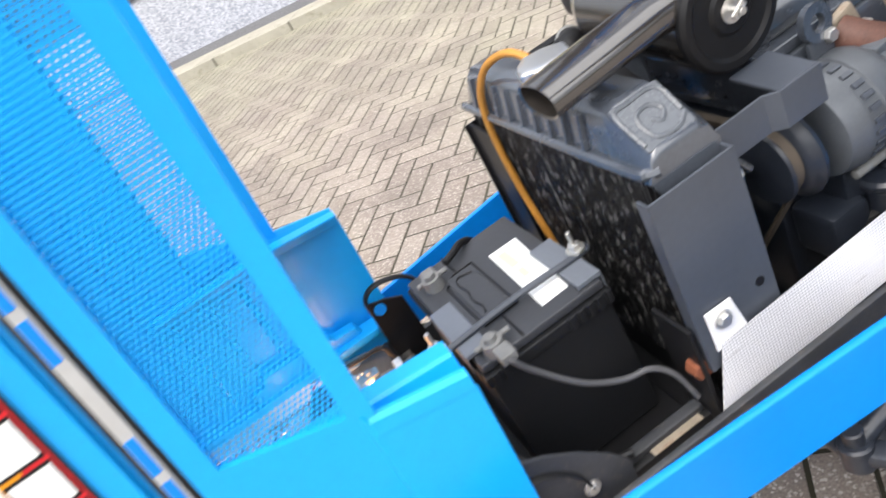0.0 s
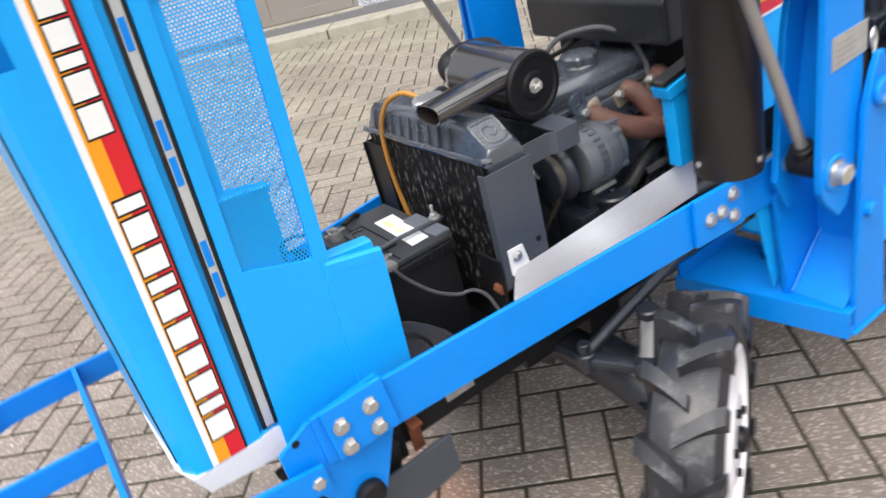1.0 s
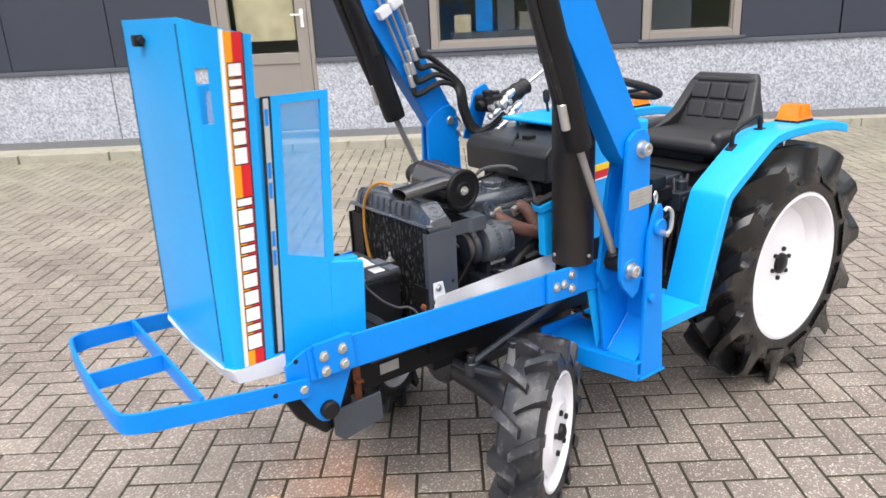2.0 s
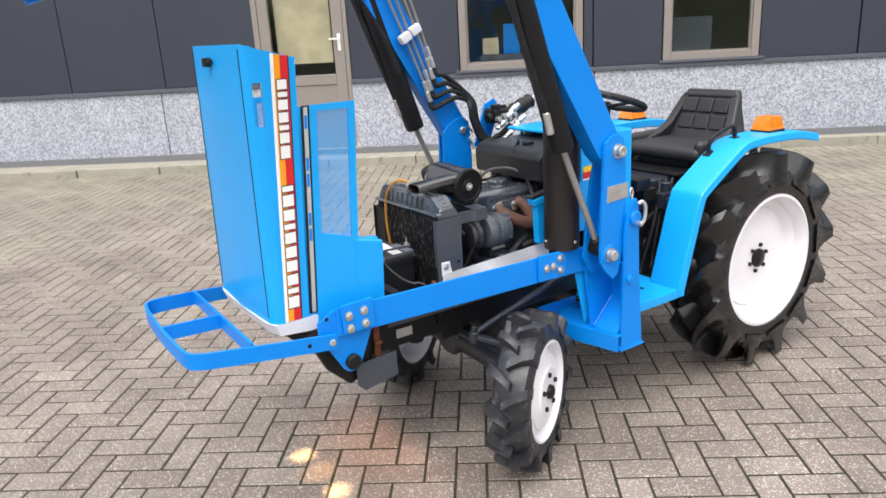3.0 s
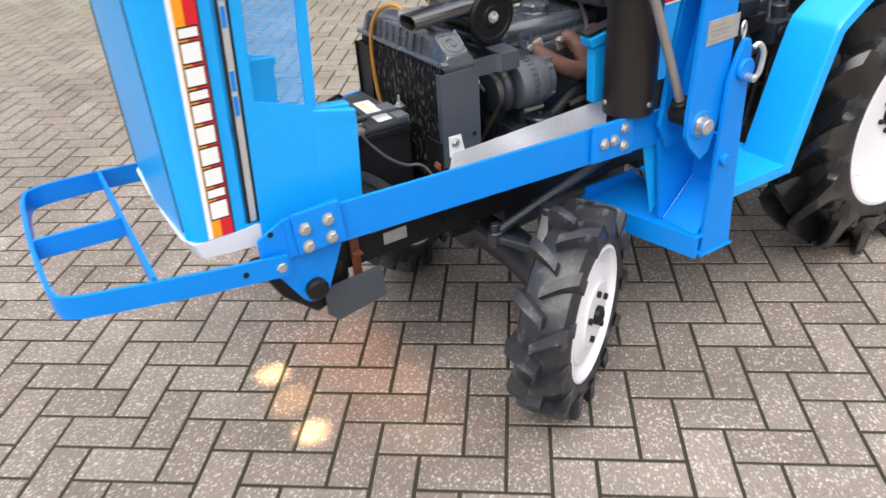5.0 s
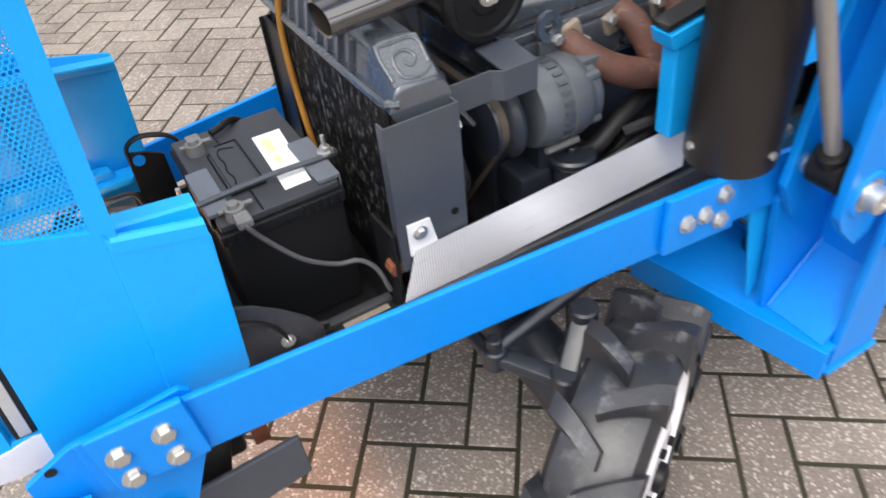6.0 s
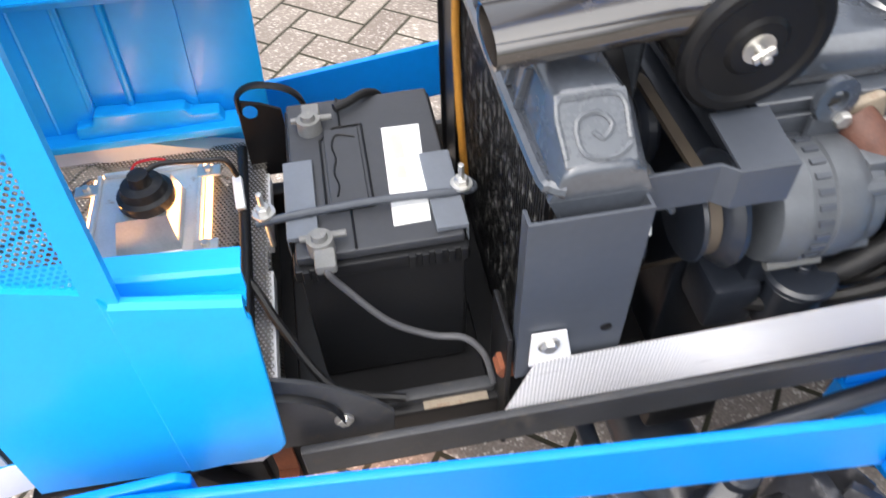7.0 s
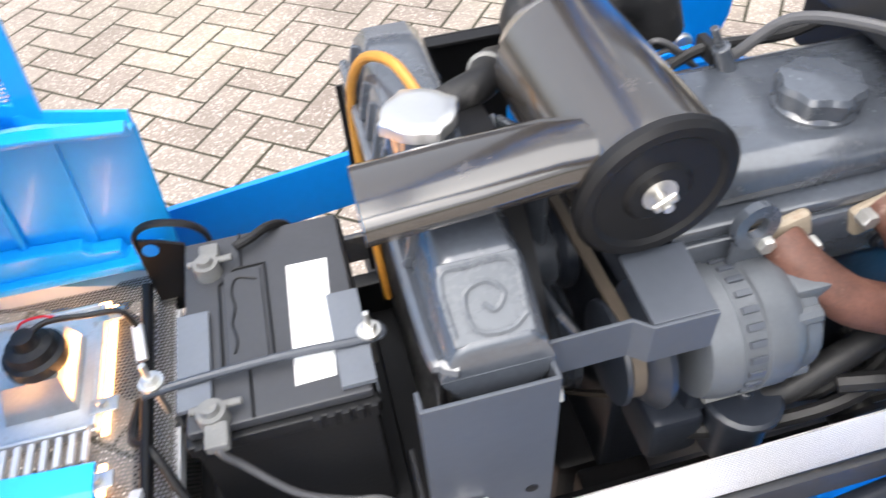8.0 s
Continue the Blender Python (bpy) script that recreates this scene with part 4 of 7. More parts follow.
def wheel(name, centre, turn, R, w, rim_r, lug_h, lugs, lug_w, sweep, disc, studs, nut_h, nut_ring, flare, tyre_mat, tread_mat, label):
    m = Matrix.Translation(centre) @ Matrix.Rotation(radians(turn), 4, 'Z')
    hub = lathe([(-w * 0.42, rim_r * 0.98), (-w * 0.43, rim_r * 1.03), (-w * 0.46, rim_r * 1.03), (-w * 0.47, rim_r * 0.985), (-w * 0.40, rim_r * 0.955), (-w * 0.36, rim_r * 0.935), (-w * 0.20, rim_r * 0.925), (-w * 0.17, rim_r * 0.885), (disc * 0.45 - w * 0.09, rim_r * 0.85),
                 (disc - 0.001, rim_r * 0.795), (disc + 0.003, rim_r * 0.785), (disc + 0.001, rim_r * 0.770), (disc - 0.007, rim_r * 0.762), (disc - 0.012, rim_r * 0.55), (disc - 0.02, rim_r * 0.48), (disc - 0.02, rim_r * 0.24), (disc - 0.02, 0.0)], (0, 0, 0), (0, 1, 0), 48)
    back = lathe([(disc + 0.01, 0.0), (disc + 0.01, rim_r * 0.80), (w * 0.18, rim_r * 0.86), (w * 0.36, rim_r * 0.90), (w * 0.46, rim_r * 1.03), (w * 0.42, rim_r * 1.03), (-w * 0.42, rim_r * 0.97)], (0, 0, 0), (0, 1, 0), 48)
    rim = part("rim", moved(joined(hub, back), m), M_WHITE, None, label)
    tyre = part("tyre", moved(tyre_mesh(R, w, rim_r, lug_h), m), tyre_mat, rim, "black farm tyre with slanting tread bars", 28)
    for s in (-1, 1):
        first = None
        for k in range(lugs):
            turn_k = m @ Matrix.Rotation(-2 * math.pi * (k + (0.5 if s > 0 else 0)) / lugs, 4, 'Y')
            if first is None:
                first = part("tread_bar", tread_bar(R, w, lug_h, lug_w, sweep, s, flare), tread_mat, rim, "", 62 if flare > 1.5 else 42)
                ob = first
            else:
                ob = new("tread_bar", first.data)
                ob.parent = rim
            ob.matrix_basis = turn_k
    part("hub_cap", moved(lathe([(0, 0), (0, rim_r * 0.15), (-0.02, rim_r * 0.14), (-0.026, rim_r * 0.07), (-0.026, 0)], (0, disc - 0.012, 0), (0, 1, 0), 20), m), M_BLACK, rim, "dark hub end")
    for k in range(studs):
        a = 2 * math.pi * k / studs + 0.3
        part("wheel_nut", moved(hex_bolt((nut_ring * math.cos(a), disc - 0.02, nut_ring * math.sin(a)), (0, -1, 0), 0.0085, nut_h, False), m), M_BLACK, rim)
    rim.name = name
    return rim


for s in (-1, 1):
    flip = 0 if s < 0 else 180
    w = wheel("rear_wheel", (1.15, s * 0.375, 0.448), flip, 0.458, 0.196, 0.272, 0.078, 13, 0.040, s * 0.40, -0.008, 6, 0.011, 0.056, 2.9, M_REARTYRE, M_REARTYRE, "white-painted steel wheel with a black farm tyre")
    w.parent = tractor
    w = wheel("front_wheel", (-0.105, s * 0.405, 0.264), flip + 30, 0.268, 0.126, 0.168, 0.033, 13, 0.029, s * 0.19, -0.040, 5, 0.009, 0.060, 1.0, M_TYRE, M_TREAD, "white-painted steel wheel with a dusty farm tyre")
    w.parent = tractor

# ---- front loader: guard rails, masts, raised arms, rams, hoses ----
loader = thing("front_loader", "deep blue front loader with raised arms bolted to the tractor", "loader", AXES)


def along(x, s):
    """The y of the guard rail's outer face at x."""
    return s * (0.280 + 0.0849 * (x + 0.74))


for s in (-1, 1):
    low = 0.046 if s > 0 else 0.0
    rail = part("guard_rail", bar((-0.735, along(-0.735, s), 0.6405 - low), (0.20, along(0.20, s), 0.6505), 0.010, 0.088, 0.003), M_DEEP, loader, "deep blue flat steel guard rail")
    for x0, x1 in ((-0.722, -0.622), (-0.022, 0.095)):
        xm = (x0 + x1) / 2
        d = 0.0115 * s
        plate = part("lap_plate", bar((x0, along(x0, s) + d, (0.648 if x0 < -0.5 else 0.655) - (low if x0 < -0.5 else 0.18 * low)), (x1, along(x1, s) + d, (0.654 if x0 < -0.5 else 0.656) - (low if x0 < -0.5 else 0.18 * low)), 0.012, 0.092, 0.004), M_DEEP, rail)
        if x0 < -0.5:
            spots = [(-0.701, 0.659), (-0.699, 0.620), (-0.653, 0.666), (-0.651, 0.626)]
        else:
            spots = [(0.011, 0.653), (0.039, 0.656), (0.067, 0.637), (0.067, 0.679)]
        for bx, bz in spots:
            part("bolt", hex_bolt((bx, along(bx, s) + s * 0.0165, bz - (low if x0 < -0.5 else 0.18 * low)), (0.1, s, 0), 0.0105, 0.009), M_STEEL, rail)
    # front hanger plate
    yo = along(-0.72, s)
    arc = [(-0.695 + 0.034 * math.cos(a), 0.508 + 0.034 * math.sin(a)) for a in [radians(q) for q in range(-20, -170, -25)]]
    hanger = part("hanger_plate", prism([(-0.792, 0.652), (-0.742, 0.678), (-0.624, 0.690), (-0.614, 0.682), (-0.618, 0.602)] + arc + [(-0.778, 0.585), (-0.792, 0.610)], 'y', yo - s * 0.010, yo - s * 0.001, 0.002), M_DEEP, loader, "deep blue hanger plate")
    part("rubber_knob", lathe([(0, 0), (0, 0.024), (0.012, 0.024), (0.016, 0.018), (0.016, 0)], (-0.695, yo, 0.508), (0, s, 0), 24), M_BLACK, hanger, "black round stop")
    part("bolt", hex_bolt((-0.760, yo + s * 0.012, 0.592), (0, s, 0), 0.011, 0.009), M_STEEL, hanger)
    part("bolt_hole", rod((-0.765, yo, 0.660), (-0.765, yo + s * 0.0006, 0.660), 0.006, cap=0), M_BLACK, hanger)

# front bumper hoop of flat bar
def ribbon(points, h, t, steps=5):
    path = smooth_path(points, steps)
    bm = bmesh.new()
    rings = []
    for i, p in enumerate(path):
        d = (path[min(i + 1, len(path) - 1)] - path[max(i - 1, 0)])
        nrm = Vector((-d.y, d.x, 0)).normalized()
        rings.append([bm.verts.new(p + nrm * t / 2 * a + Vector((0, 0, h / 2 * b))) for a, b in ((1, 1), (-1, 1), (-1, -1), (1, -1))])
    for a, b in zip(rings, rings[1:]):
        for k in range(4):
            bm.faces.new((a[k], a[(k + 1) % 4], b[(k + 1) % 4], b[k]))
    bm.faces.new(rings[0][::-1])
    bm.faces.new(rings[-1])
    return bevelled(bm, 0.0015, 1)


hoop = part("bumper_hoop", ribbon([(-0.745, -0.296, 0.592), (-0.90, -0.285, 0.608), (-1.06, -0.262, 0.622), (-1.125, -0.248, 0.628), (-1.150, -0.215, 0.630), (-1.158, -0.10, 0.634), (-1.160, 0.0, 0.636), (-1.158, 0.10, 0.638), (-1.150, 0.215, 0.640), (-1.125, 0.248, 0.640), (-1.06, 0.262, 0.636), (-0.90, 0.285, 0.620), (-0.745, 0.296, 0.600)], 0.046, 0.009), M_DEEP, loader, "deep blue flat-bar bumper hoop", 20)
part("cross_bar", bar((-0.985, -0.270, 0.626), (-0.985, 0.270, 0.634), 0.009, 0.044, 0.001), M_DEEP, hoop)
part("centre_bar", bar((-1.155, 0.0, 0.636), (-0.99, 0.0, 0.630), 0.009, 0.044, 0.001), M_DEEP, hoop)
part("hole", rod((-0.83, -0.2955, 0.601), (-0.83, -0.297, 0.601), 0.006, cap=0), M_BLACK, hoop)

for s in (-1, 1):
    # pedestal under the mast
    ped = part("pedestal", joined(
        prism([(0.140, s * 0.16), (0.212, s * 0.492), (0.335, s * 0.492), (0.335, s * 0.16)], 'z', 0.338, 0.346, 0.002),
        prism([(0.132, s * 0.155), (0.205, s * 0.497), (0.214, s * 0.497), (0.141, s * 0.155)], 'z', 0.334, 0.394, 0.002),
        prism([(0.334, s * 0.155), (0.334, s * 0.480), (0.343, s * 0.480), (0.343, s * 0.155)], 'z', 0.334, 0.394, 0.002),
        box(0.141, 0.334, s * 0.155, s * 0.164, 0.346, 0.42, 0.002)), M_DEEP, loader, "deep blue welded channel pedestal")
    part("top_plate", prism([(0.142, s * 0.165), (0.214, s * 0.492), (0.333, s * 0.492), (0.333, s * 0.330)] + [(0.333 - 0.048 * math.sin(q), s * (0.282 + 0.048 * math.cos(q))) for q in [radians(15 + 25 * k) for k in range(7)]] + [(0.333, s * 0.230), (0.333, s * 0.165)], 'z', 0.384, 0.391, 0.001), M_DEEP, ped)
    part("step_stay", prism([(0.150, 0.60), (0.196, 0.60), (0.214, 0.43), (0.196, 0.40)], 'y', s * 0.346, s * 0.352, 0.002), M_BLUE, ped, "light blue stay plate")
    part("inner_cheek", prism([(0.205, 0.392), (0.325, 0.392), (0.325, 0.64), (0.215, 0.66), (0.175, 0.62)], 'y', s * 0.375, s * 0.363, 0.002), M_DEEP, ped)
    part("back_web", box(0.305, 0.318, s * 0.363, s * 0.48, 0.392, 0.62, 0.002), M_DEEP, ped)
    part("gusset", prism([(0.215, 0.392), (0.225, 0.392), (0.312, 0.48), (0.312, 0.495)], 'y', s * 0.376, s * 0.48, 0.001), M_DEEP, ped)
    part("weld_bead", tube([(0.213, s * 0.379, 0.396), (0.262, s * 0.379, 0.447), (0.308, s * 0.379, 0.494)], 0.003, 6, 4), M_DEEP, ped)
    post = part("latch_post", prism([(0.232, 0.335), (0.337, 0.335), (0.316, 0.60), (0.306, 0.845), (0.296, 0.866), (0.280, 0.866), (0.266, 0.84), (0.245, 0.78), (0.240, 0.60)], 'y', s * 0.480, s * 0.493, 0.003), M_DEEP, ped, "deep blue latch post")
    part("post_toe", box(0.226, 0.342, s * 0.479, s * 0.499, 0.330, 0.3375, 0.002), M_DEEP, post)
    part("boss", rod((0.262, s * 0.49, 0.59), (0.262, s * 0.505, 0.59), 0.014), M_DEEP, post)
    part("boss", rod((0.287, s * 0.49, 0.80), (0.287, s * 0.503, 0.80), 0.026), M_DEEP, post)
    part("lynch_pin", joined(rod((0.287, s * 0.49, 0.785), (0.287, s * 0.525, 0.785), 0.009), tube([(0.287, s * 0.522, 0.785), (0.297, s * 0.525, 0.80), (0.305, s * 0.522, 0.84), (0.296, s * 0.515, 0.858), (0.285, s * 0.51, 0.852)], 0.006, 8)), M_STEEL, post, "steel lynch pin")
    part("wire_clip", tube([(0.285, s * 0.48, 0.862), (0.292, s * 0.478, 0.885), (0.288, s * 0.476, 0.90), (0.279, s * 0.478, 0.89), (0.282, s * 0.48, 0.872)], 0.003, 6), M_STEEL, post)
    # mast cheeks
    far_line = [(0.120, 1.03), (0.118, 0.715), (0.124, 0.665), (0.140, 0.640), (0.185, 0.600), (0.222, 0.612), (0.258, 0.72), (0.263, 0.84), (0.258, 1.02), (0.250, 1.066), (0.228, 1.086), (0.196, 1.085), (0.150, 1.062)]
    outline = [(0.160, 1.03), (0.147, 0.715), (0.149, 0.665), (0.162, 0.640), (0.203, 0.598), (0.228, 0.612), (0.258, 0.72), (0.263, 0.84), (0.258, 1.02), (0.250, 1.066), (0.228, 1.086), (0.196, 1.085), (0.165, 1.062)]
    mast = part("mast_cheek", prism(outline, 'y', s * 0.462, s * 0.476, 0.003), M_DEEP, loader, "deep blue mast side plate")
    inner_line = [(0.215, 1.03), (0.187, 0.93), (0.168, 0.80), (0.160, 0.72), (0.152, 0.665), (0.185, 0.600), (0.222, 0.612), (0.258, 0.72), (0.263, 0.84), (0.258, 1.02), (0.250, 1.066), (0.230, 1.076)]
    part("mast_cheek", prism(inner_line if s < 0 else far_line, 'y', s * 0.378, s * 0.392, 0.003), M_DEEP, loader, "deep blue mast side plate")
    part("mast_web", prism([(0.205, 0.66), (0.255, 0.70), (0.258, 0.97), (0.245, 0.97), (0.215, 0.80)], 'y', s * 0.392, s * 0.462, 0.001), M_DEEP, mast)
    for px, pz in ((0.219, 1.033), (0.188, 0.690)):
        part("pivot_pin", joined(rod((px, s * 0.37, pz), (px, s * 0.487, pz), 0.015), lathe([(0, 0.0), (0, 0.024), (0.004, 0.024), (0.004, 0.018), (0.022, 0.018), (0.024, 0.015), (0.024, 0.008), (0.018, 0.007), (0.018, 0)], (px, s * 0.476, pz), (0, s, 0), 24)), M_STEEL, mast, "zinc-plated pivot pin")
    part("boss", rod((0.188, s * 0.47, 0.69), (0.188, s * 0.480, 0.69), 0.034), M_DEEP, mast)
    part("data_plate", prism([(0.172, 0.868), (0.268, 0.873), (0.268, 0.924), (0.172, 0.921)], 'y', s * 0.476, s * 0.478, 0.0005), M_PLAQUE, mast, "worn aluminium type plate")
    for q in range(4):
        part("print_bar", box(0.180, 0.245 - 0.012 * (q % 2), s * 0.478, s * 0.4786, 0.878 + 0.010 * q, 0.880 + 0.010 * q, 0), M_ROD, mast)
    # lifting arm: up and forward to a knee, then down to the carrier
    knee, tip = (-0.345, 1.935), (-1.30, 1.625)
    arm = part("lift_arm", prism([(0.150, 1.020), (0.185, 0.985), (0.235, 0.995), (0.243, 1.075), (0.019, 1.461), (-0.262, 1.945), (-0.330, 1.985), (-0.400, 1.965), (-0.435, 1.950), (-0.129, 1.463)], 'y', s * 0.394, s * 0.460, 0.004), M_DEEP, loader, "deep blue box-section lifting arm")
    part("fore_arm", bar((knee[0] + 0.03, s * 0.427, knee[1] + 0.01), (tip[0], s * 0.427, tip[1]), 0.066, 0.11, 0.004), M_DEEP, arm)
    # lift ram
    a, m, b = Vector((-0.30, s * 0.43, 1.98)), Vector((0.020, s * 0.430, 1.062)), Vector((0.181, s * 0.430, 0.705))
    ram = part("lift_ram", lathe([(0, 0), (0, 0.034), (0.01, 0.038), ((m - a).length - 0.02, 0.038), ((m - a).length, 0.036), ((m - a).length, 0.014)], a, m - a, 24), M_BLACK, loader, "black hydraulic lift ram")
    part("ram_rod", rod(m - (b - m) * 0.05, b, 0.0105, seg=18), M_ROD, ram, "grey piston rod")
    part("rod_eye", joined(rod(b + (m - b) * 0.10, b - (m - b) * 0.03, 0.021, seg=16), rod(b + Vector((0, -0.025, 0)), b + Vector((0, 0.025, 0)), 0.028, seg=20)), M_BLACK, ram)
    d = (m - a).normalized()
    base = m - d * 0.07
    part("ram_port", joined(rod(base, base + Vector((-0.04, s * 0.012, 0.0)), 0.013), rod(base + Vector((-0.036, s * 0.012, -0.012)), base + Vector((-0.052, s * 0.012, 0.055)), 0.0125)), M_STEEL, ram, "steel hose fitting")
    hp = base + Vector((-0.052, s * 0.012, 0.055))
    part("ram_hose", tube([hp, hp + Vector((-0.034, 0, 0.08)), hp + Vector((-0.090, 0, 0.22)), hp + Vector((-0.142, s * 0.005, 0.36)), hp + Vector((-0.196, s * 0.01, 0.50)), hp + Vector((-0.26, s * 0.01, 0.66))], 0.0105, 10), M_RUBBER, ram, "black hydraulic hose")
    part("ram_hose", tube([hp + Vector((-0.010, -s * 0.05, 0.10)), hp + Vector((-0.050, -s * 0.045, 0.22)), hp + Vector((-0.118, -s * 0.03, 0.36)), hp + Vector((-0.170, -s * 0.02, 0.50)), hp + Vector((-0.24, -s * 0.02, 0.66))], 0.0105, 10), M_RUBBER, ram, "black hydraulic hose")

part("carrier_tube", rod((-1.29, -0.46, 1.625), (-1.29, 0.46, 1.625), 0.035), M_DEEP, loader, "deep blue cross tube of the carrier")
part("arm_brace", rod((-0.34, -0.44, 1.93), (-0.34, 0.44, 1.93), 0.04), M_DEEP, loader, "deep blue cross tube between the arms")

# steel pipes along the far arm, their fittings and the hoses to the valve
for q, (fx, fz) in enumerate(((0.053, 1.377), (0.051, 1.335), (0.041, 1.290), (0.036, 1.247))):
    e = Vector((fx, 0.362 + 0.003 * q, fz))
    f0 = e + Vector((0.022, -0.008, -0.080))
    top = e + Vector((-0.38 * (1.80 - fz) + 0.014 * (1.5 - q), 0.012, 1.80 - fz))
    part("oil_pipe", tube([top, e], 0.0048, 8, 1), M_ROD, loader, "thin plated oil pipe")
    part("pipe_fitting", joined(rod(e, e + (f0 - e) * 0.42, 0.0095, seg=6), rod(e + (f0 - e) * 0.50, f0, 0.0102, seg=12), rod(e, f0, 0.0075, seg=10)), M_STEEL, loader, "plated hose fitting")
    part("valve_hose", tube([f0, f0 + Vector((0.012, -0.004, -0.026)), Vector((0.125 + 0.012 * q, 0.350, 1.262 - 0.030 * q)), Vector((0.205 + 0.006 * q, 0.347, 1.200 - 0.014 * q)), Vector((0.256 - 0.010 * q, 0.345 - 0.006 * q, 1.145 - 0.006 * q)), Vector((0.268 - 0.012 * q, 0.343 - 0.006 * q, 1.075)), Vector((0.298 - 0.008 * q, 0.338 - 0.006 * q, 1.008 - 0.006 * q)), Vector((0.345, 0.325 - 0.008 * q, 0.985 + 0.006 * q)), Vector((0.385 + 0.004 * q, 0.310 - 0.010 * q, 1.010 + 0.012 * q))], 0.0100, 10), M_RUBBER, loader, "black hydraulic hose")
for cx, cz in ((-0.040, 1.416), (0.006, 1.444)):
    part("pipe_clamp", moved(box(-0.024, 0.024, -0.016, 0.016, -0.017, 0.017, 0.006), Matrix.Translation((cx, 0.366, cz)) @ Matrix.Rotation(radians(-30), 4, 'Y')), M_NOSE, loader, "white plastic pipe clamp")
part("mast_clip", tube([(0.246, 0.374, 1.045), (0.262, 0.370, 1.02), (0.246, 0.370, 0.995), (0.258, 0.370, 0.975), (0.252, 0.372, 0.955)], 0.0045, 8), M_STEEL, loader, "steel wire clip")

valve = part("control_valve", joined(box(0.315, 0.42, 0.28, 0.36, 1.055, 1.115, 0.012, 3), rod((0.335, 0.30, 1.105), (0.335, 0.30, 1.132), 0.020, seg=18), rod((0.375, 0.305, 1.105), (0.375, 0.305, 1.126), 0.016, seg=18), rod((0.31, 0.30, 1.085), (0.29, 0.30, 1.080), 0.016, seg=18)), M_BLACK, loader, "black loader control valve with couplings")
part("valve_bracket", prism([(0.27, 0.96), (0.34, 0.95), (0.41, 1.11), (0.38, 1.15), (0.33, 1.13)], 'y', 0.365, 0.375, 0.002), M_DEEP, valve)
part("joystick_boot", tube([(0.385, 0.30, 1.080), (0.40, 0.30, 1.085), (0.45, 0.30, 1.103), (0.51, 0.30, 1.126), (0.522, 0.30, 1.131)], lambda u: 0.031 - 0.006 * abs(u - 0.5) + 0.0025 * math.sin(u * 34), 14), M_RUBBER, valve, "black ribbed rubber boot")
part("joystick_rod", rod((0.515, 0.30, 1.129), (0.66, 0.29, 1.205), 0.006), M_STEEL, valve, "steel lever")
for q in range(6):
    # two slanting rows of three couplers below the valve block
    c = Vector((0.342 + 0.035 * (q % 3) + 0.022 * (q // 3), 0.275 - 0.012 * (q // 3), 1.050 + 0.029 * (q % 3) - 0.048 * (q // 3)))
    d = Vector((0.040, -0.008, 0.026))
    part("quick_coupler", joined(rod(c - d * 0.55, c + d * 0.6, 0.0095, seg=14), rod(c - d * 0.15, c + d * 0.35, 0.0135, seg=14), rod(c - d * 0.5, c - d * 0.3, 0.0125, seg=6)), M_STEEL, valve, "bright plated quick coupler")
part("relief_cap", lathe([(0, 0), (0, 0.024), (0.008, 0.026), (0.012, 0.022), (0.016, 0.012), (0.016, 0)], (0.41, 0.18, 1.014), (0, 0, 1), 24), M_STEEL, tractor, "bright fuel filler cap")
for q in range(4):
    c = Vector((0.325 + 0.028 * q, 0.279, 1.072 + 0.010 * (q % 2)))
    part("valve_plug", hex_bolt(c, (0, -1, 0.2), 0.012, 0.02, False), M_STEEL, valve)

# ---- engine bay ----
radiator = part("radiator_core", box(-0.302, -0.248, -0.190, 0.198, 0.560, 0.862, 0.003), M_CORE, tractor, "black radiator core with dusty fins")
tagged(part("fin_pack", joined(*[box(-0.3065, -0.3015, -0.187 + 0.0064 * k, -0.1845 + 0.0064 * k, 0.565, 0.86, 0.0) for k in range(60)]), M_CORE, radiator, "thin black dusty fins"), kind="stuff")
tank = bmesh.new()
prof = [(-0.308, 0.858), (-0.306, 0.868), (-0.298, 0.908), (-0.287, 0.919), (-0.246, 0.919), (-0.234, 0.905), (-0.228, 0.858)]
stations = [(-0.199, -0.6), (-0.198, 0.22), (-0.193, 0.36), (-0.150, 0.97), (-0.138, 1.0), (0.0, 1.0), (0.12, 1.0), (0.175, 0.9), (0.195, 0.3)]
rings = []
for y, k in stations:
    rings.append([tank.verts.new((x, y, 0.858 + (z - 0.858) * (0.12 + 0.88 * k))) for x, z in prof])
for a, b in zip(rings, rings[1:]):
    for i in range(len(prof)):
        j = (i + 1) % len(prof)
        tank.faces.new((a[i], a[j], b[j], b[i]))
tank.faces.new(rings[0])
tank.faces.new(rings[-1][::-1])
head_tank = part("header_tank", tank, M_ENGINE, radiator, "grey enamelled header tank", 50)
part("tank_lip", tube([(-0.309, 0.20, 0.864), (-0.310, 0.0, 0.865), (-0.309, -0.17, 0.866), (-0.304, -0.190, 0.866), (-0.294, -0.197, 0.866)], 0.006, 8, 4), M_ENGINE, radiator, "rolled tank seam")
for k in range(9):
    y = -0.10 + 0.032 * k
    part("tank_rib", bar((-0.3065, y, 0.870), (-0.298, y, 0.908), 0.010, 0.006, 0.002, up=(0, 1, 0)), M_ENGINE, head_tank)
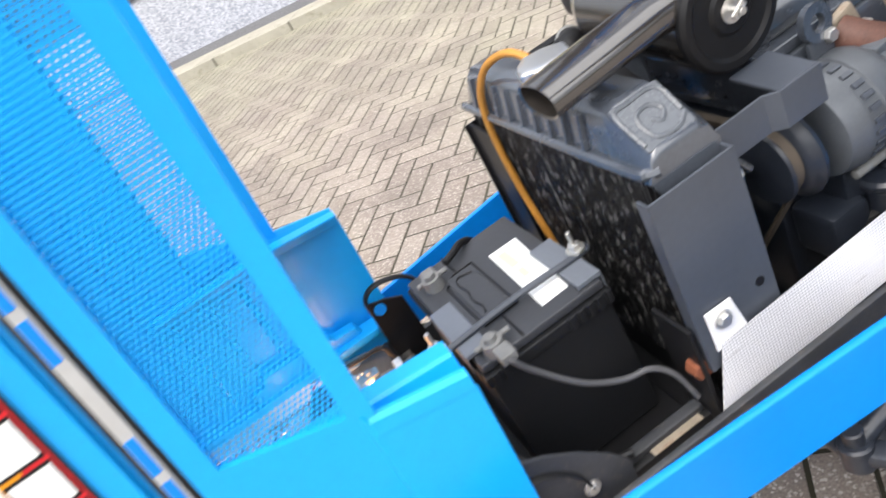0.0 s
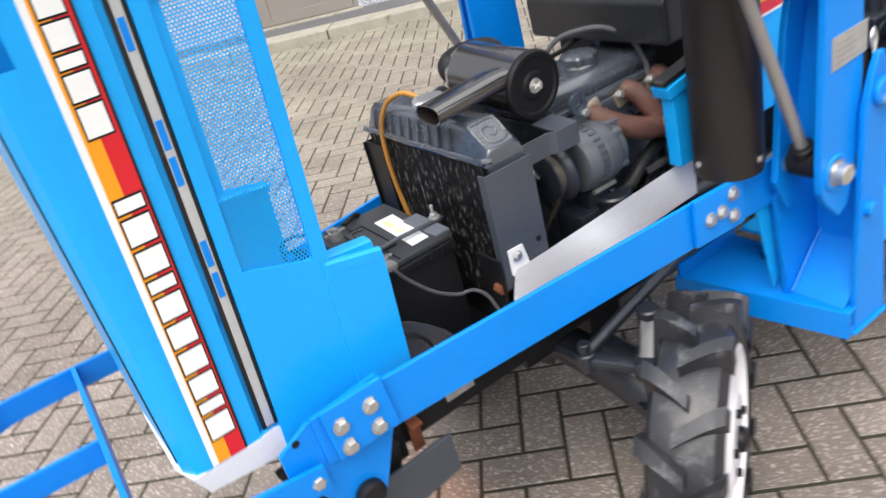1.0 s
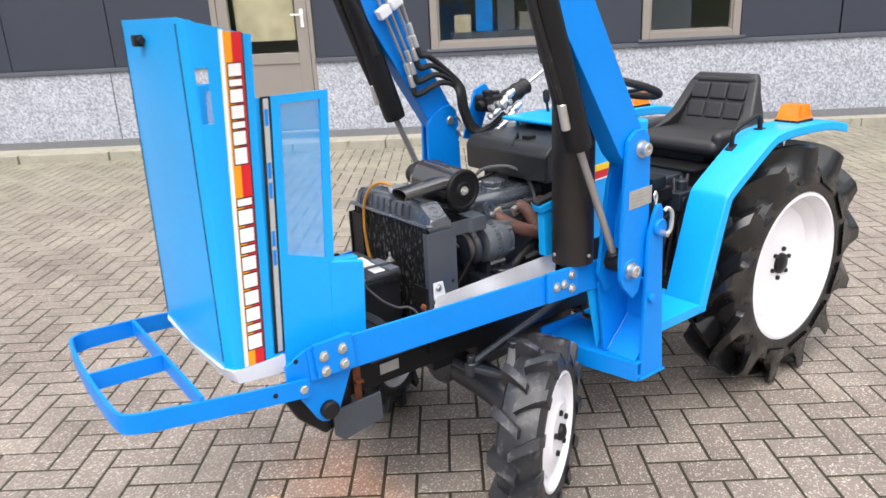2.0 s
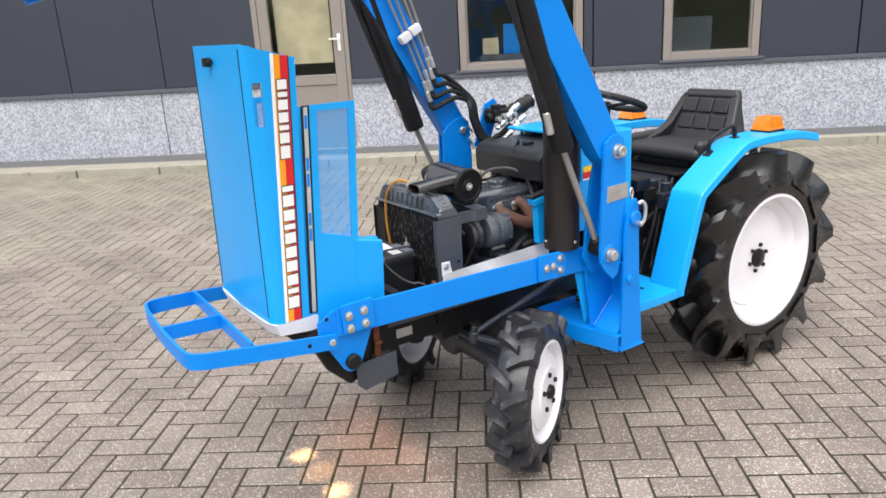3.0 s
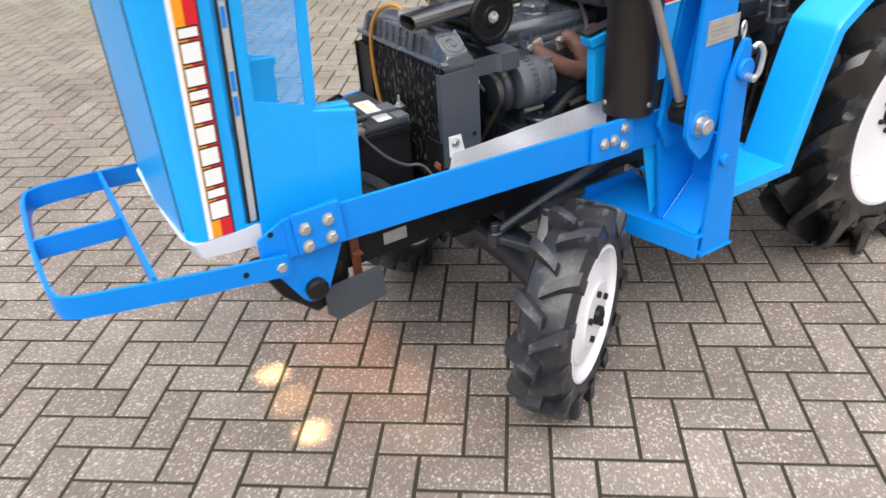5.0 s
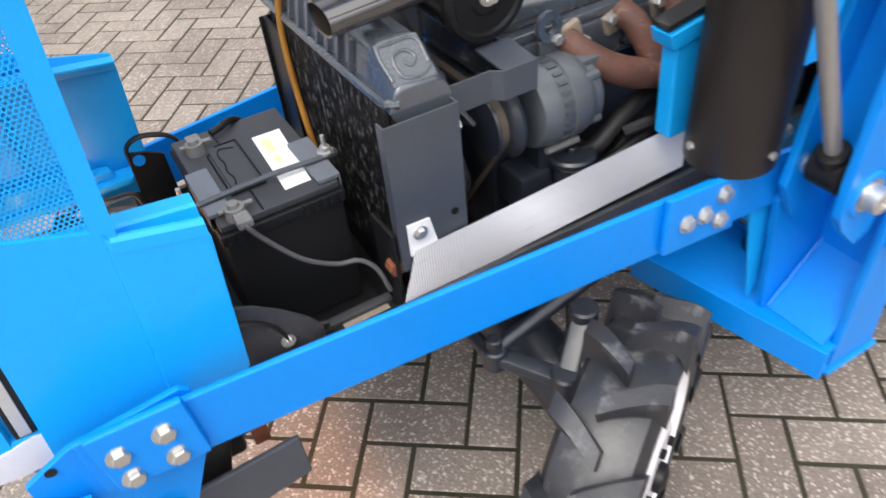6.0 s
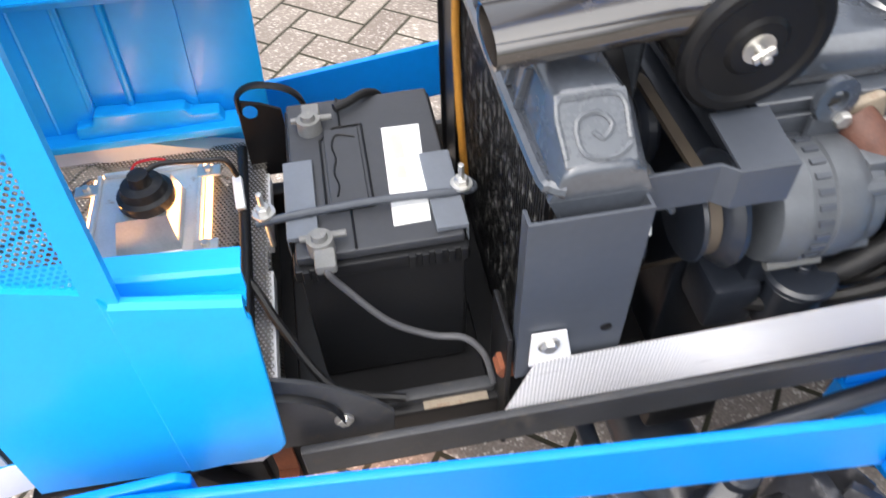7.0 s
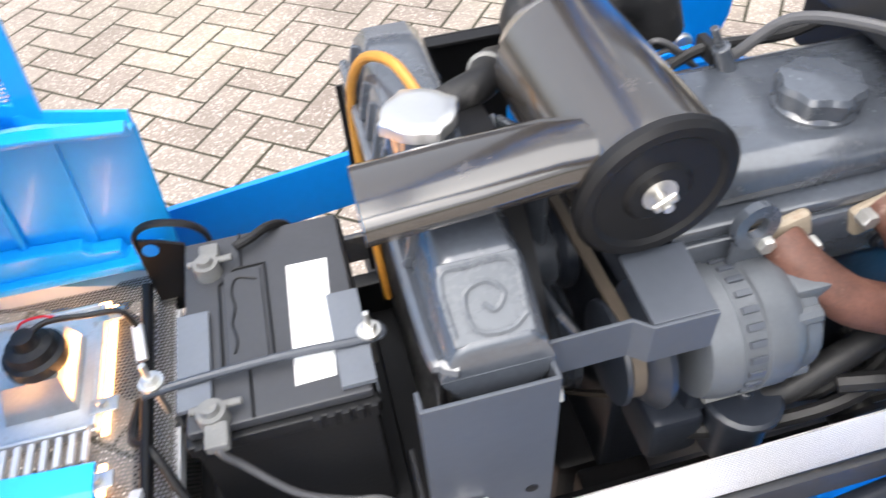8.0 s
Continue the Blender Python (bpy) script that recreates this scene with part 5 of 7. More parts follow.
# pressed mark on the tank's end
tilt = Matrix.Translation((-0.268, -0.170, 0.9010)) @ Matrix.Rotation(radians(38), 4, 'X')
part("pressed_mark", moved(joined(box(-0.028, 0.028, -0.029, 0.027, -0.004, 0.0015, 0.0035), *[tube(pts, 0.0024, 6, 3) for pts in (
    [(-0.026, -0.022, 0.0015), (-0.027, 0.018, 0.0015), (-0.010, 0.022, 0.0015), (0.022, 0.020, 0.0015), (0.024, -0.012, 0.0015)],
    [(0.024, -0.016, 0.0015), (0.010, -0.024, 0.0015), (-0.012, -0.020, 0.0015), (-0.014, 0.004, 0.0015), (0.002, 0.010, 0.0015), (0.012, 0.0, 0.0015), (0.004, -0.010, 0.0015), (-0.003, -0.004, 0.0015)])]), tilt), M_MARK, head_tank, "pressed swirl on the tank end")
part("filler_neck", rod((-0.273, -0.012, 0.905), (-0.273, -0.012, 0.938), 0.028, seg=24), M_ENGINE, radiator)
cap_bm = bmesh.new()
seg = 48
def cap_ring(h, k):
    out = []
    for i in range(seg):
        a = 2 * math.pi * i / seg
        lobe = 0.0050 * max(0, math.cos(4 * (a + 1.35))) ** 5 * k
        r = 0.0295 * (1 if h < 0.009 else 0.95 if h < 0.012 else 0.62) + lobe
        out.append(cap_bm.verts.new((-0.273 + r * math.cos(a), -0.012 + r * math.sin(a), 0.932 + h)))
    return out
layers = [cap_ring(0, 1), cap_ring(0.008, 1), cap_ring(0.0105, 0.8), cap_ring(0.0125, 0)]
for a, b in zip(layers, layers[1:]):
    for i in range(seg):
        cap_bm.faces.new((a[i], a[(i + 1) % seg], b[(i + 1) % seg], b[i]))
cap_bm.faces.new(layers[-1])
cap_bm.faces.new(layers[0][::-1])
part("radiator_cap", cap_bm, M_CAP, radiator, "bright pressed radiator cap", 50)
part("overflow_hose", tube([(-0.262, 0.018, 0.925), (-0.278, 0.055, 0.944), (-0.296, 0.092, 0.932), (-0.309, 0.112, 0.902), (-0.314, 0.124, 0.860), (-0.315, 0.128, 0.800), (-0.315, 0.120, 0.740), (-0.315, 0.106, 0.690), (-0.313, 0.09, 0.62)], 0.0048, 10), M_YELLOW, radiator, "ochre rubber overflow hose")
part("top_hose", tube([(-0.262, 0.030, 0.902), (-0.232, 0.034, 0.914), (-0.206, 0.048, 0.914), (-0.192, 0.078, 0.906), (-0.176, 0.108, 0.892), (-0.140, 0.128, 0.876), (-0.08, 0.130, 0.862)], 0.0155, 14), M_RUBBER, radiator, "black coolant hose")
part("hose_clip", rod((-0.196, 0.068, 0.9095), (-0.193, 0.077, 0.9070), 0.0175, seg=18), M_LEAD, radiator)
part("baffle", joined(box(-0.316, -0.311, 0.140, 0.2035, 0.55, 0.838, 0.001), box(-0.322, -0.26, 0.2035, 0.207, 0.55, 0.838, 0.001)), M_BLACK, radiator, "black side baffle")
part("shroud_side", joined(box(-0.225, -0.135, 0.196, 0.200, 0.66, 0.878, 0.001), box(-0.225, -0.135, 0.180, 0.196, 0.874, 0.878, 0.001)), M_BLACK, radiator, "black shroud side plate")
part("side_plate", prism([(-0.327, -0.196), (-0.327, -0.214), (-0.2285, -0.214), (-0.2285, -0.186), (-0.232, -0.186), (-0.232, -0.2105), (-0.3235, -0.2105), (-0.3235, -0.196)], 'z', 0.640, 0.853, 0.001), M_GREY, radiator, "dark grey steel side plate")
part("plate_hole", rod((-0.246, -0.2138, 0.703), (-0.246, -0.2146, 0.703), 0.0055, cap=0), M_BLACK, radiator)
part("plate_bolt", hex_bolt((-0.2285, -0.202, 0.816), (1, -0.2, 0), 0.007, 0.006), M_STEEL, radiator)
strap = prism([(-0.2285, -0.190), (-0.168, -0.189), (-0.157, -0.199), (-0.107, -0.199), (-0.107, -0.1955), (-0.156, -0.1955), (-0.167, -0.1855), (-0.2285, -0.1865)], 'z', 0.820, 0.860, 0.001)
part("stay", joined(strap, prism([(-0.156, -0.1955), (-0.107, -0.1955), (-0.100, -0.128), (-0.152, -0.128)], 'z', 0.856, 0.860, 0.001)), M_GREY, radiator, "dark grey folded stay")
part("shroud", lathe([(0, 0.172), (0.05, 0.165), (0.05, 0.160), (0.0, 0.168)], (-0.262, 0, 0.745), (1, 0, 0), 40), M_BLACK, radiator, "black fan shroud")
fan = part("fan_hub", rod((-0.20, 0, 0.745), (-0.155, 0, 0.745), 0.04), M_ENGINE, tractor, "engine cooling fan")
for k in range(5):
    a = 2 * math.pi * k / 5
    part("fan_blade", moved(box(-0.004, 0.004, -0.03, 0.03, 0.03, 0.15, 0.003), Matrix.Translation((-0.185, 0, 0.745)) @ Matrix.Rotation(a, 4, 'X') @ Matrix.Rotation(radians(30), 4, 'Z')), M_ENGINE, fan)

# pale heat shield along the side, its tab and the rail under it
sh = bmesh.new()
tops, bots = [], []
for k in range(13):
    u = k / 12
    x = -0.310 + u * 0.45
    tops.append(Vector((x, -(0.2265 + 0.016 * x), 0.690 + 0.05 * x)))
    low_x = x - 0.026 * (1 - u) ** 4
    bots.append(Vector((low_x, -(0.2255 + 0.016 * x), 0.606 + 0.05 * x)))
def strip_pts(pts):
    return [sh.verts.new(p) for p in pts]
r0, r1 = strip_pts(tops), strip_pts(bots)
r2, r3 = strip_pts([p + Vector((0, 0.003, -0.003)) for p in tops]), strip_pts([p + Vector((0, 0.003, -0.003)) for p in bots])
for k in range(12):
    for a, b in ((r0, r1), (r1, r3), (r3, r2), (r2, r0)):
        sh.faces.new((a[k], a[k + 1], b[k + 1], b[k]))
sh.faces.new((r0[0], r1[0], r3[0], r2[0]))
sh.faces.new((r0[-1], r2[-1], r3[-1], r1[-1]))
shield = part("heat_shield", sh, M_ALU, tractor, "pale perforated aluminium heat shield")
part("shield_tab", prism([(-0.316, 0.664), (-0.276, 0.672), (-0.284, 0.713), (-0.316, 0.714)], 'y', -0.2185, -0.2155, 0.001), M_NOSE, shield, "bare aluminium fixing tab")
part("tab_bolt", hex_bolt((-0.300, -0.2185, 0.698), (0, -1, 0), 0.0075, 0.007), M_STEEL, shield)
part("side_rail", prism([(-0.538, -0.231), (-0.538, -0.221), (0.26, -0.223), (0.26, -0.233)], 'z', 0.552, 0.598, 0.003), M_FRAME_STEEL, frame_ob, "dusty black angle rail")
part("side_rail", prism([(-0.538, 0.231), (-0.538, 0.221), (0.26, 0.223), (0.26, 0.233)], 'z', 0.552, 0.598, 0.003), M_FRAME_STEEL, frame_ob, "dusty black angle rail")

# slotted quadrant brackets beside the battery
for s in (-1, 1):
    if s < 0:
        pts = [(-0.575, 0.575), (-0.446, 0.575), (-0.444, 0.610), (-0.459, 0.634), (-0.487, 0.663), (-0.517, 0.687), (-0.545, 0.701), (-0.578, 0.705)]
        br = part("quadrant_bracket", prism(pts, 'y', -0.210, -0.205, 0.001), M_FRAME_STEEL, frame_ob, "dark slotted bracket")
    else:
        pts = [(-0.575, 0.60), (-0.520, 0.60), (-0.522, 0.700), (-0.545, 0.712), (-0.572, 0.720)]
        br = part("quadrant_bracket", joined(prism(pts, 'y', 0.164, 0.169, 0.001), tube([(-0.570, 0.1665, 0.702), (-0.568, 0.1665, 0.726), (-0.552, 0.1665, 0.737), (-0.530, 0.1665, 0.735), (-0.508, 0.1665, 0.725), (-0.496, 0.1665, 0.708), (-0.494, 0.1665, 0.685)], 0.0055, 8, 5, 0.6)), M_BLACK, frame_ob, "black bracket with an arched slot")
    if s < 0:
        part("slot", tube([(-0.565, -0.2102, 0.682), (-0.528, -0.2102, 0.670), (-0.502, -0.2102, 0.646), (-0.491, -0.2102, 0.616)], 0.007, 8, 5, 0.3), M_RUBBER, br)
        part("slot_bolt", hex_bolt((-0.492, -0.210, 0.614), (0, -1, 0), 0.007, 0.006), M_STEEL, br)
    else:
        part("slot_hole", rod((-0.558, 0.1642, 0.703), (-0.558, 0.1632, 0.703), 0.009, cap=0), M_DEEP, br)
part("battery_tray", box(-0.545, -0.335, -0.15, 0.155, 0.515, 0.530, 0.003), M_BLACK, frame_ob, "black battery tray")
part("tray_rail", box(-0.55, -0.335, -0.180, -0.164, 0.548, 0.573, 0.004), M_FRAME_STEEL, frame_ob, "worn edge of the battery tray")
part("radiator_post", prism([(-0.335, -0.15), (-0.329, -0.15), (-0.329, -0.21), (-0.335, -0.21)], 'z', 0.50, 0.70, 0.002), M_BLACK, frame_ob, "black folded post")
part("bay_floor", box(-0.62, -0.30, -0.165, 0.165, 0.49, 0.512, 0.003), M_BLACK, frame_ob)
part("screen_edge", box(-0.560, -0.553, -0.165, -0.012, 0.598, 0.616, 0.001), M_NOSE, frame_ob, "pale edge strip of the bay screen")
part("screen_edge", box(-0.560, -0.553, 0.03, 0.150, 0.598, 0.616, 0.001), M_NOSE, frame_ob, "pale edge strip of the bay screen")
part("stay_rod", rod((-0.580, 0.166, 0.648), (-0.572, -0.19, 0.648), 0.0065), M_BLACK, frame_ob, "black hinge cross rod")
part("loose_cable", tube([(-0.590, 0.02, 0.630), (-0.592, -0.03, 0.640), (-0.570, -0.055, 0.648), (-0.545, -0.10, 0.625), (-0.50, -0.16, 0.59), (-0.43, -0.18, 0.58)], 0.005, 8), M_RUBBER, frame_ob, "black cable")

# engine block, head, cover
engine = part("engine_block", box(-0.12, 0.42, -0.105, 0.12, 0.42, 0.765, 0.012), M_AXLE, tractor, "dark grey diesel engine block")
part("cylinder_head", box(-0.10, 0.40, -0.113, 0.12, 0.764, 0.829, 0.010), M_ENGINE, engine)
part("sump", box(-0.10, 0.36, -0.10, 0.10, 0.34, 0.42, 0.02), M_AXLE, engine)
cover = part("rocker_cover", joined(box(-0.085, 0.36, -0.092, 0.072, 0.83, 0.880, 0.026, 5), box(-0.095, 0.37, -0.108, 0.09, 0.828, 0.842, 0.004), rod((0.068, -0.030, 0.872), (0.068, -0.030, 0.888), 0.036, seg=28)), M_ENGINE, engine, "dark grey rocker cover")
oc = bmesh.new()
layers = []
for h, r in ((0.0, 0.030), (0.003, 0.034), (0.017, 0.036), (0.022, 0.033), (0.0235, 0.012), (0.0255, 0.008)):
    layers.append([oc.verts.new((0.068 + (r + (0.0018 * math.cos(8 * q) if r > 0.02 else 0)) * math.cos(q), -0.030 + (r + (0.0018 * math.cos(8 * q) if r > 0.02 else 0)) * math.sin(q), 0.884 + h)) for q in [2 * math.pi * k / 48 for k in range(48)]])
for a, b in zip(layers, layers[1:]):
    for k in range(48):
        oc.faces.new((a[k], a[(k + 1) % 48], b[(k + 1) % 48], b[k]))
oc.faces.new(layers[0][::-1])
oc.faces.new(layers[-1])
part("oil_cap", oc, M_ENGINE, engine, "black scalloped screw oil cap")
for q in range(4):
    part("cover_nut", hex_bolt((-0.05 + 0.12 * q, 0.01 + 0.03 * (-1) ** q, 0.877), (0, 0, 1), 0.009, 0.012), M_ENGINE, engine)
part("lifting_eye", joined(lathe([(-0.004, 0.010), (-0.004, 0.021), (0.004, 0.021), (0.004, 0.010)], (-0.033, -0.122, 0.850), (0.1, -1, 0.1), 20, closed=True), box(-0.050, -0.016, -0.126, -0.118, 0.79, 0.834, 0.003)), M_ENGINE, engine, "lifting eye")
part("breather_hose", tube([(0.04, 0.055, 0.885), (0.075, 0.035, 0.925), (0.112, -0.015, 0.938), (0.135, -0.05, 0.933), (0.160, -0.08, 0.908), (0.172, -0.10, 0.86), (0.165, -0.115, 0.825)], 0.0055, 10), M_WIRE, engine, "grey-black breather hose")
# dipstick, injector pipes and harness behind the cover
part("dipstick_tube", joined(rod((0.046, 0.045, 0.845), (0.016, 0.045, 0.905), 0.0085), rod((0.016, 0.045, 0.905), (0.006, 0.045, 0.925), 0.004)), M_ENGINE, engine, "grey dipstick tube")
for q in range(3):
    part("injector_pipe", tube([(0.035, 0.075 + 0.008 * q, 0.845), (0.018 - 0.012 * q, 0.085, 0.862 + 0.012 * q), (0.000 - 0.014 * q, 0.090, 0.868 + 0.012 * q), (-0.03, 0.095, 0.850)], 0.003, 8), M_WIRE, engine, "thin injector pipe")
part("engine_harness", tube([(-0.012, 0.075, 0.873), (0.02, 0.07, 0.889), (0.10, 0.07, 0.886), (0.152, 0.07, 0.897), (0.21, 0.08, 0.89), (0.30, 0.09, 0.87)], 0.0055, 8), M_RUBBER, engine, "black cable harness")
part("harness_clip", box(0.016, 0.026, 0.055, 0.085, 0.878, 0.896, 0.002), M_RUBBER, engine)
# small hoses and bolts low beside the block
for q in range(4):
    part("low_hose", tube([(0.03 + 0.05 * q, -0.11, 0.60 + 0.02 * q), (0.04 + 0.05 * q, -0.16, 0.63), (0.07 + 0.04 * q, -0.175, 0.665 + 0.01 * q), (0.10 + 0.05 * q, -0.14, 0.70)], 0.006 + 0.0015 * (q % 2), 8), M_RUBBER, engine, "black rubber hose")
for q in range(5):
    part("block_bolt", hex_bolt((-0.06 + 0.085 * q, -0.113, 0.785), (0, -1, 0), 0.008, 0.007), M_AXLE, engine)
# air cleaner across the engine, with its flattened intake snout
CLX = (-0.045, 1, 0.06)
cl = part("air_cleaner", lathe([(0.004, 0.0), (0.004, 0.0575), (0.016, 0.0585), (0.17, 0.0575), (0.176, 0.053), (0.19, 0.048), (0.19, 0)], (-0.135, -0.138, 0.926), (-0.045, 1, 0.06), 48), M_GLOSS, tractor, "glossy black drum air cleaner")
part("end_cover", lathe([(-0.001, 0.0), (-0.001, 0.022), (0.002, 0.026), (0.001, 0.046), (-0.002, 0.050), (-0.002, 0.057), (0.002, 0.061), (0.008, 0.061), (0.010, 0.0585), (0.010, 0)], (-0.135, -0.138, 0.926), CLX, 48), M_BLACK, cl, "satin black pressed end cover")
part("wing_nut", joined(lathe([(-0.004, 0.0), (-0.004, 0.013), (0.002, 0.013), (0.002, 0)], (-0.135, -0.138, 0.926), (0, -1, 0), 18), rod((-0.135, -0.136, 0.926), (-0.135, -0.154, 0.925), 0.004), bar((-0.143, -0.148, 0.921), (-0.127, -0.148, 0.931), 0.004, 0.008, 0.002)), M_STEEL, cl, "plated wing nut")
sn = bmesh.new()
rings = []
for u, x, y, z, a, b in ((0, -0.135, -0.108, 0.944, 0.024, 0.024), (0.2, -0.165, -0.108, 0.949, 0.026, 0.021), (0.45, -0.205, -0.108, 0.954, 0.030, 0.0185), (0.7, -0.26, -0.108, 0.951, 0.033, 0.0175), (1, -0.336, -0.108, 0.946, 0.034, 0.017)):
    ring = []
    for k in range(20):
        t = 2 * math.pi * k / 20
        cx, cy = math.cos(t), math.sin(t)
        e = 0.78
        ring.append(sn.verts.new((x, y + a * math.copysign(abs(cx) ** e, cx), z + b * math.copysign(abs(cy) ** e, cy))))
    rings.append(ring)
for a, b in zip(rings, rings[1:]):
    for k in range(20):
        sn.faces.new((a[k], a[(k + 1) % 20], b[(k + 1) % 20], b[k]))
inner = [sn.verts.new((v.co.x + 0.001, -0.108 + (v.co.y + 0.108) * 0.92, 0.947 + (v.co.z - 0.947) * 0.86)) for v in rings[-1]]
deep = [sn.verts.new(v.co + Vector((0.05, 0, 0.004))) for v in inner]
for a, b in ((rings[-1], inner), (inner, deep)):
    for k in range(20):
        sn.faces.new((a[k], a[(k + 1) % 20], b[(k + 1) % 20], b[k]))
sn.faces.new(deep[::-1])
part("intake_snout", sn, M_GLOSS, cl, "glossy black flattened intake snout", 45)
part("intake_elbow", tube([(-0.143, 0.04, 0.937), (-0.15, 0.08, 0.942), (-0.125, 0.105, 0.944), (-0.08, 0.115, 0.943), (-0.03, 0.118, 0.930), (-0.01, 0.118, 0.885)], 0.029, 16), M_RUBBER, cl, "black rubber intake elbow")

# alternator with pulley and belt
alt = part("alternator", lathe([(0, 0), (0, 0.046), (0.004, 0.055), (0.012, 0.058), (0.028, 0.060), (0.030, 0.0575), (0.050, 0.0575), (0.052, 0.060), (0.072, 0.060), (0.084, 0.056), (0.092, 0.048), (0.094, 0.0)], (-0.095, -0.142, 0.757), (1, 0.0, 0), 36), M_ALT, tractor, "grey cast alternator with cooling slots")
for k in range(26):
    part("cooling_slot", moved(box(-0.007, 0.007, -0.0030, 0.0030, 0.0565, 0.0598, 0.0008), Matrix.Translation((-0.054, -0.142, 0.757)) @ Matrix.Rotation(2 * math.pi * k / 26, 4, 'X')), M_GREY, alt)
part("pulley", lathe([(0, 0), (0, 0.018), (0.004, 0.045), (0.008, 0.046), (0.016, 0.036), (0.020, 0.036), (0.026, 0.047), (0.030, 0.050), (0.036, 0.056), (0.042, 0.054), (0.042, 0)], (-0.162, -0.142, 0.757), (1, 0, 0), 36), M_AXLE, alt, "dark belt pulley")
def belt_loop(x, width, circles, thick=0.007):
    """A flat belt at x drawn tight round circles of (y, z, radius)."""
    cloud = sorted({(round(cy + r * math.cos(q), 5), round(cz + r * math.sin(q), 5)) for cy, cz, r in circles for q in [math.pi * k / 20 for k in range(40)]})
    def half(pts):
        out = []
        for p in pts:
            while len(out) > 1 and (out[-1][0] - out[-2][0]) * (p[1] - out[-2][1]) - (out[-1][1] - out[-2][1]) * (p[0] - out[-2][0]) <= 0:
                out.pop()
            out.append(p)
        return out[:-1]
    ring = half(cloud) + half(cloud[::-1])
    my, mz = sum(p[0] for p in ring) / len(ring), sum(p[1] for p in ring) / len(ring)
    bm = bmesh.new()
    rows = []
    for y, z in ring:
        out = Vector((0, y - my, z - mz)).normalized() * thick
        rows.append([bm.verts.new(Vector((x + dx, y, z)) + out * k) for dx, k in ((0, 0), (width, 0), (width, 1), (0, 1))])
    for a, b in zip(rows, rows[1:] + rows[:1]):
        for k in range(4):
            bm.faces.new((a[k], a[(k + 1) % 4], b[(k + 1) % 4], b[k]))
    return bm


part("fan_belt", belt_loop(-0.152, 0.011, ((-0.142, 0.757, 0.037), (0.0, 0.745, 0.045), (0.0, 0.60, 0.064))), M_BELT, alt, "worn brown fan belt")
part("fan_pulley", rod((-0.157, 0, 0.745), (-0.136, 0, 0.745), 0.044, seg=28), M_AXLE, engine, "dark fan pulley")
part("mounting_bolt", rod((-0.075, -0.175, 0.700), (-0.02, -0.175, 0.700), 0.0055), M_LEAD, alt)
part("rear_housing", joined(lathe([(0, 0.0), (0, 0.054), (0.014, 0.052), (0.024, 0.040), (0.026, 0)], (-0.008, -0.142, 0.757), (1, 0, 0), 28), box(-0.012, 0.022, -0.168, -0.132, 0.790, 0.812, 0.005), rod((0.004, -0.160, 0.775), (0.026, -0.160, 0.775), 0.007, seg=10)), M_ALT, alt, "cast rear housing with bosses")
part("lower_mount", joined(box(-0.08, -0.02, -0.165, -0.10, 0.655, 0.70, 0.006), box(-0.115, -0.06, -0.175, -0.11, 0.60, 0.665, 0.01)), M_AXLE, alt)
for a in (0.3, 1.6, 2.9, 4.2, 5.5):
    part("through_bolt", rod((-0.02, -0.142 + 0.050 * math.sin(a), 0.757 + 0.050 * math.cos(a)), (0.006, -0.142 + 0.050 * math.sin(a), 0.757 + 0.050 * math.cos(a)), 0.008, seg=10), M_ALT, alt)
# pump, filter bowl, hoses and harness low beside the block
part("fuel_pump", joined(rod((-0.028, -0.172, 0.60), (-0.028, -0.172, 0.668), 0.030, seg=20), rod((-0.028, -0.172, 0.668), (-0.028, -0.172, 0.680), 0.036, seg=20), rod((-0.028, -0.172, 0.680), (-0.028, -0.172, 0.688), 0.007)), M_AXLE, engine, "dark lift pump and bowl")
part("coolant_pipe", tube([(-0.01, -0.172, 0.668), (0.016, -0.174, 0.674), (0.06, -0.172, 0.700), (0.11, -0.165, 0.718), (0.18, -0.15, 0.722), (0.26, -0.14, 0.71)], 0.0135, 12), M_RUBBER, engine, "dark coolant hose")
part("harness", tube([(-0.10, -0.16, 0.63), (-0.03, -0.18, 0.635), (0.05, -0.195, 0.66), (0.12, -0.19, 0.69), (0.16, -0.19, 0.72), (0.13, -0.18, 0.745)], 0.008, 8), M_RUBBER, engine, "black cable harness")
part("harness", tube([(0.05, -0.19, 0.69), (0.09, -0.205, 0.70), (0.12, -0.20, 0.675), (0.10, -0.19, 0.65)], 0.009, 8), M_RUBBER, engine)
part("oil_filter", rod((0.13, -0.11, 0.60), (0.13, -0.18, 0.58), 0.035, seg=20), M_BLACK, engine, "black oil filter")
part("starter", rod((0.16, -0.155, 0.56), (0.34, -0.155, 0.56), 0.042, seg=20), M_AXLE, engine)
part("crank_pulley", lathe([(0, 0), (0, 0.06), (0.008, 0.07), (0.014, 0.06), (0.02, 0.07), (0.03, 0.068), (0.03, 0)], (-0.165, 0, 0.60), (1, 0, 0), 32), M_ENGINE, engine)
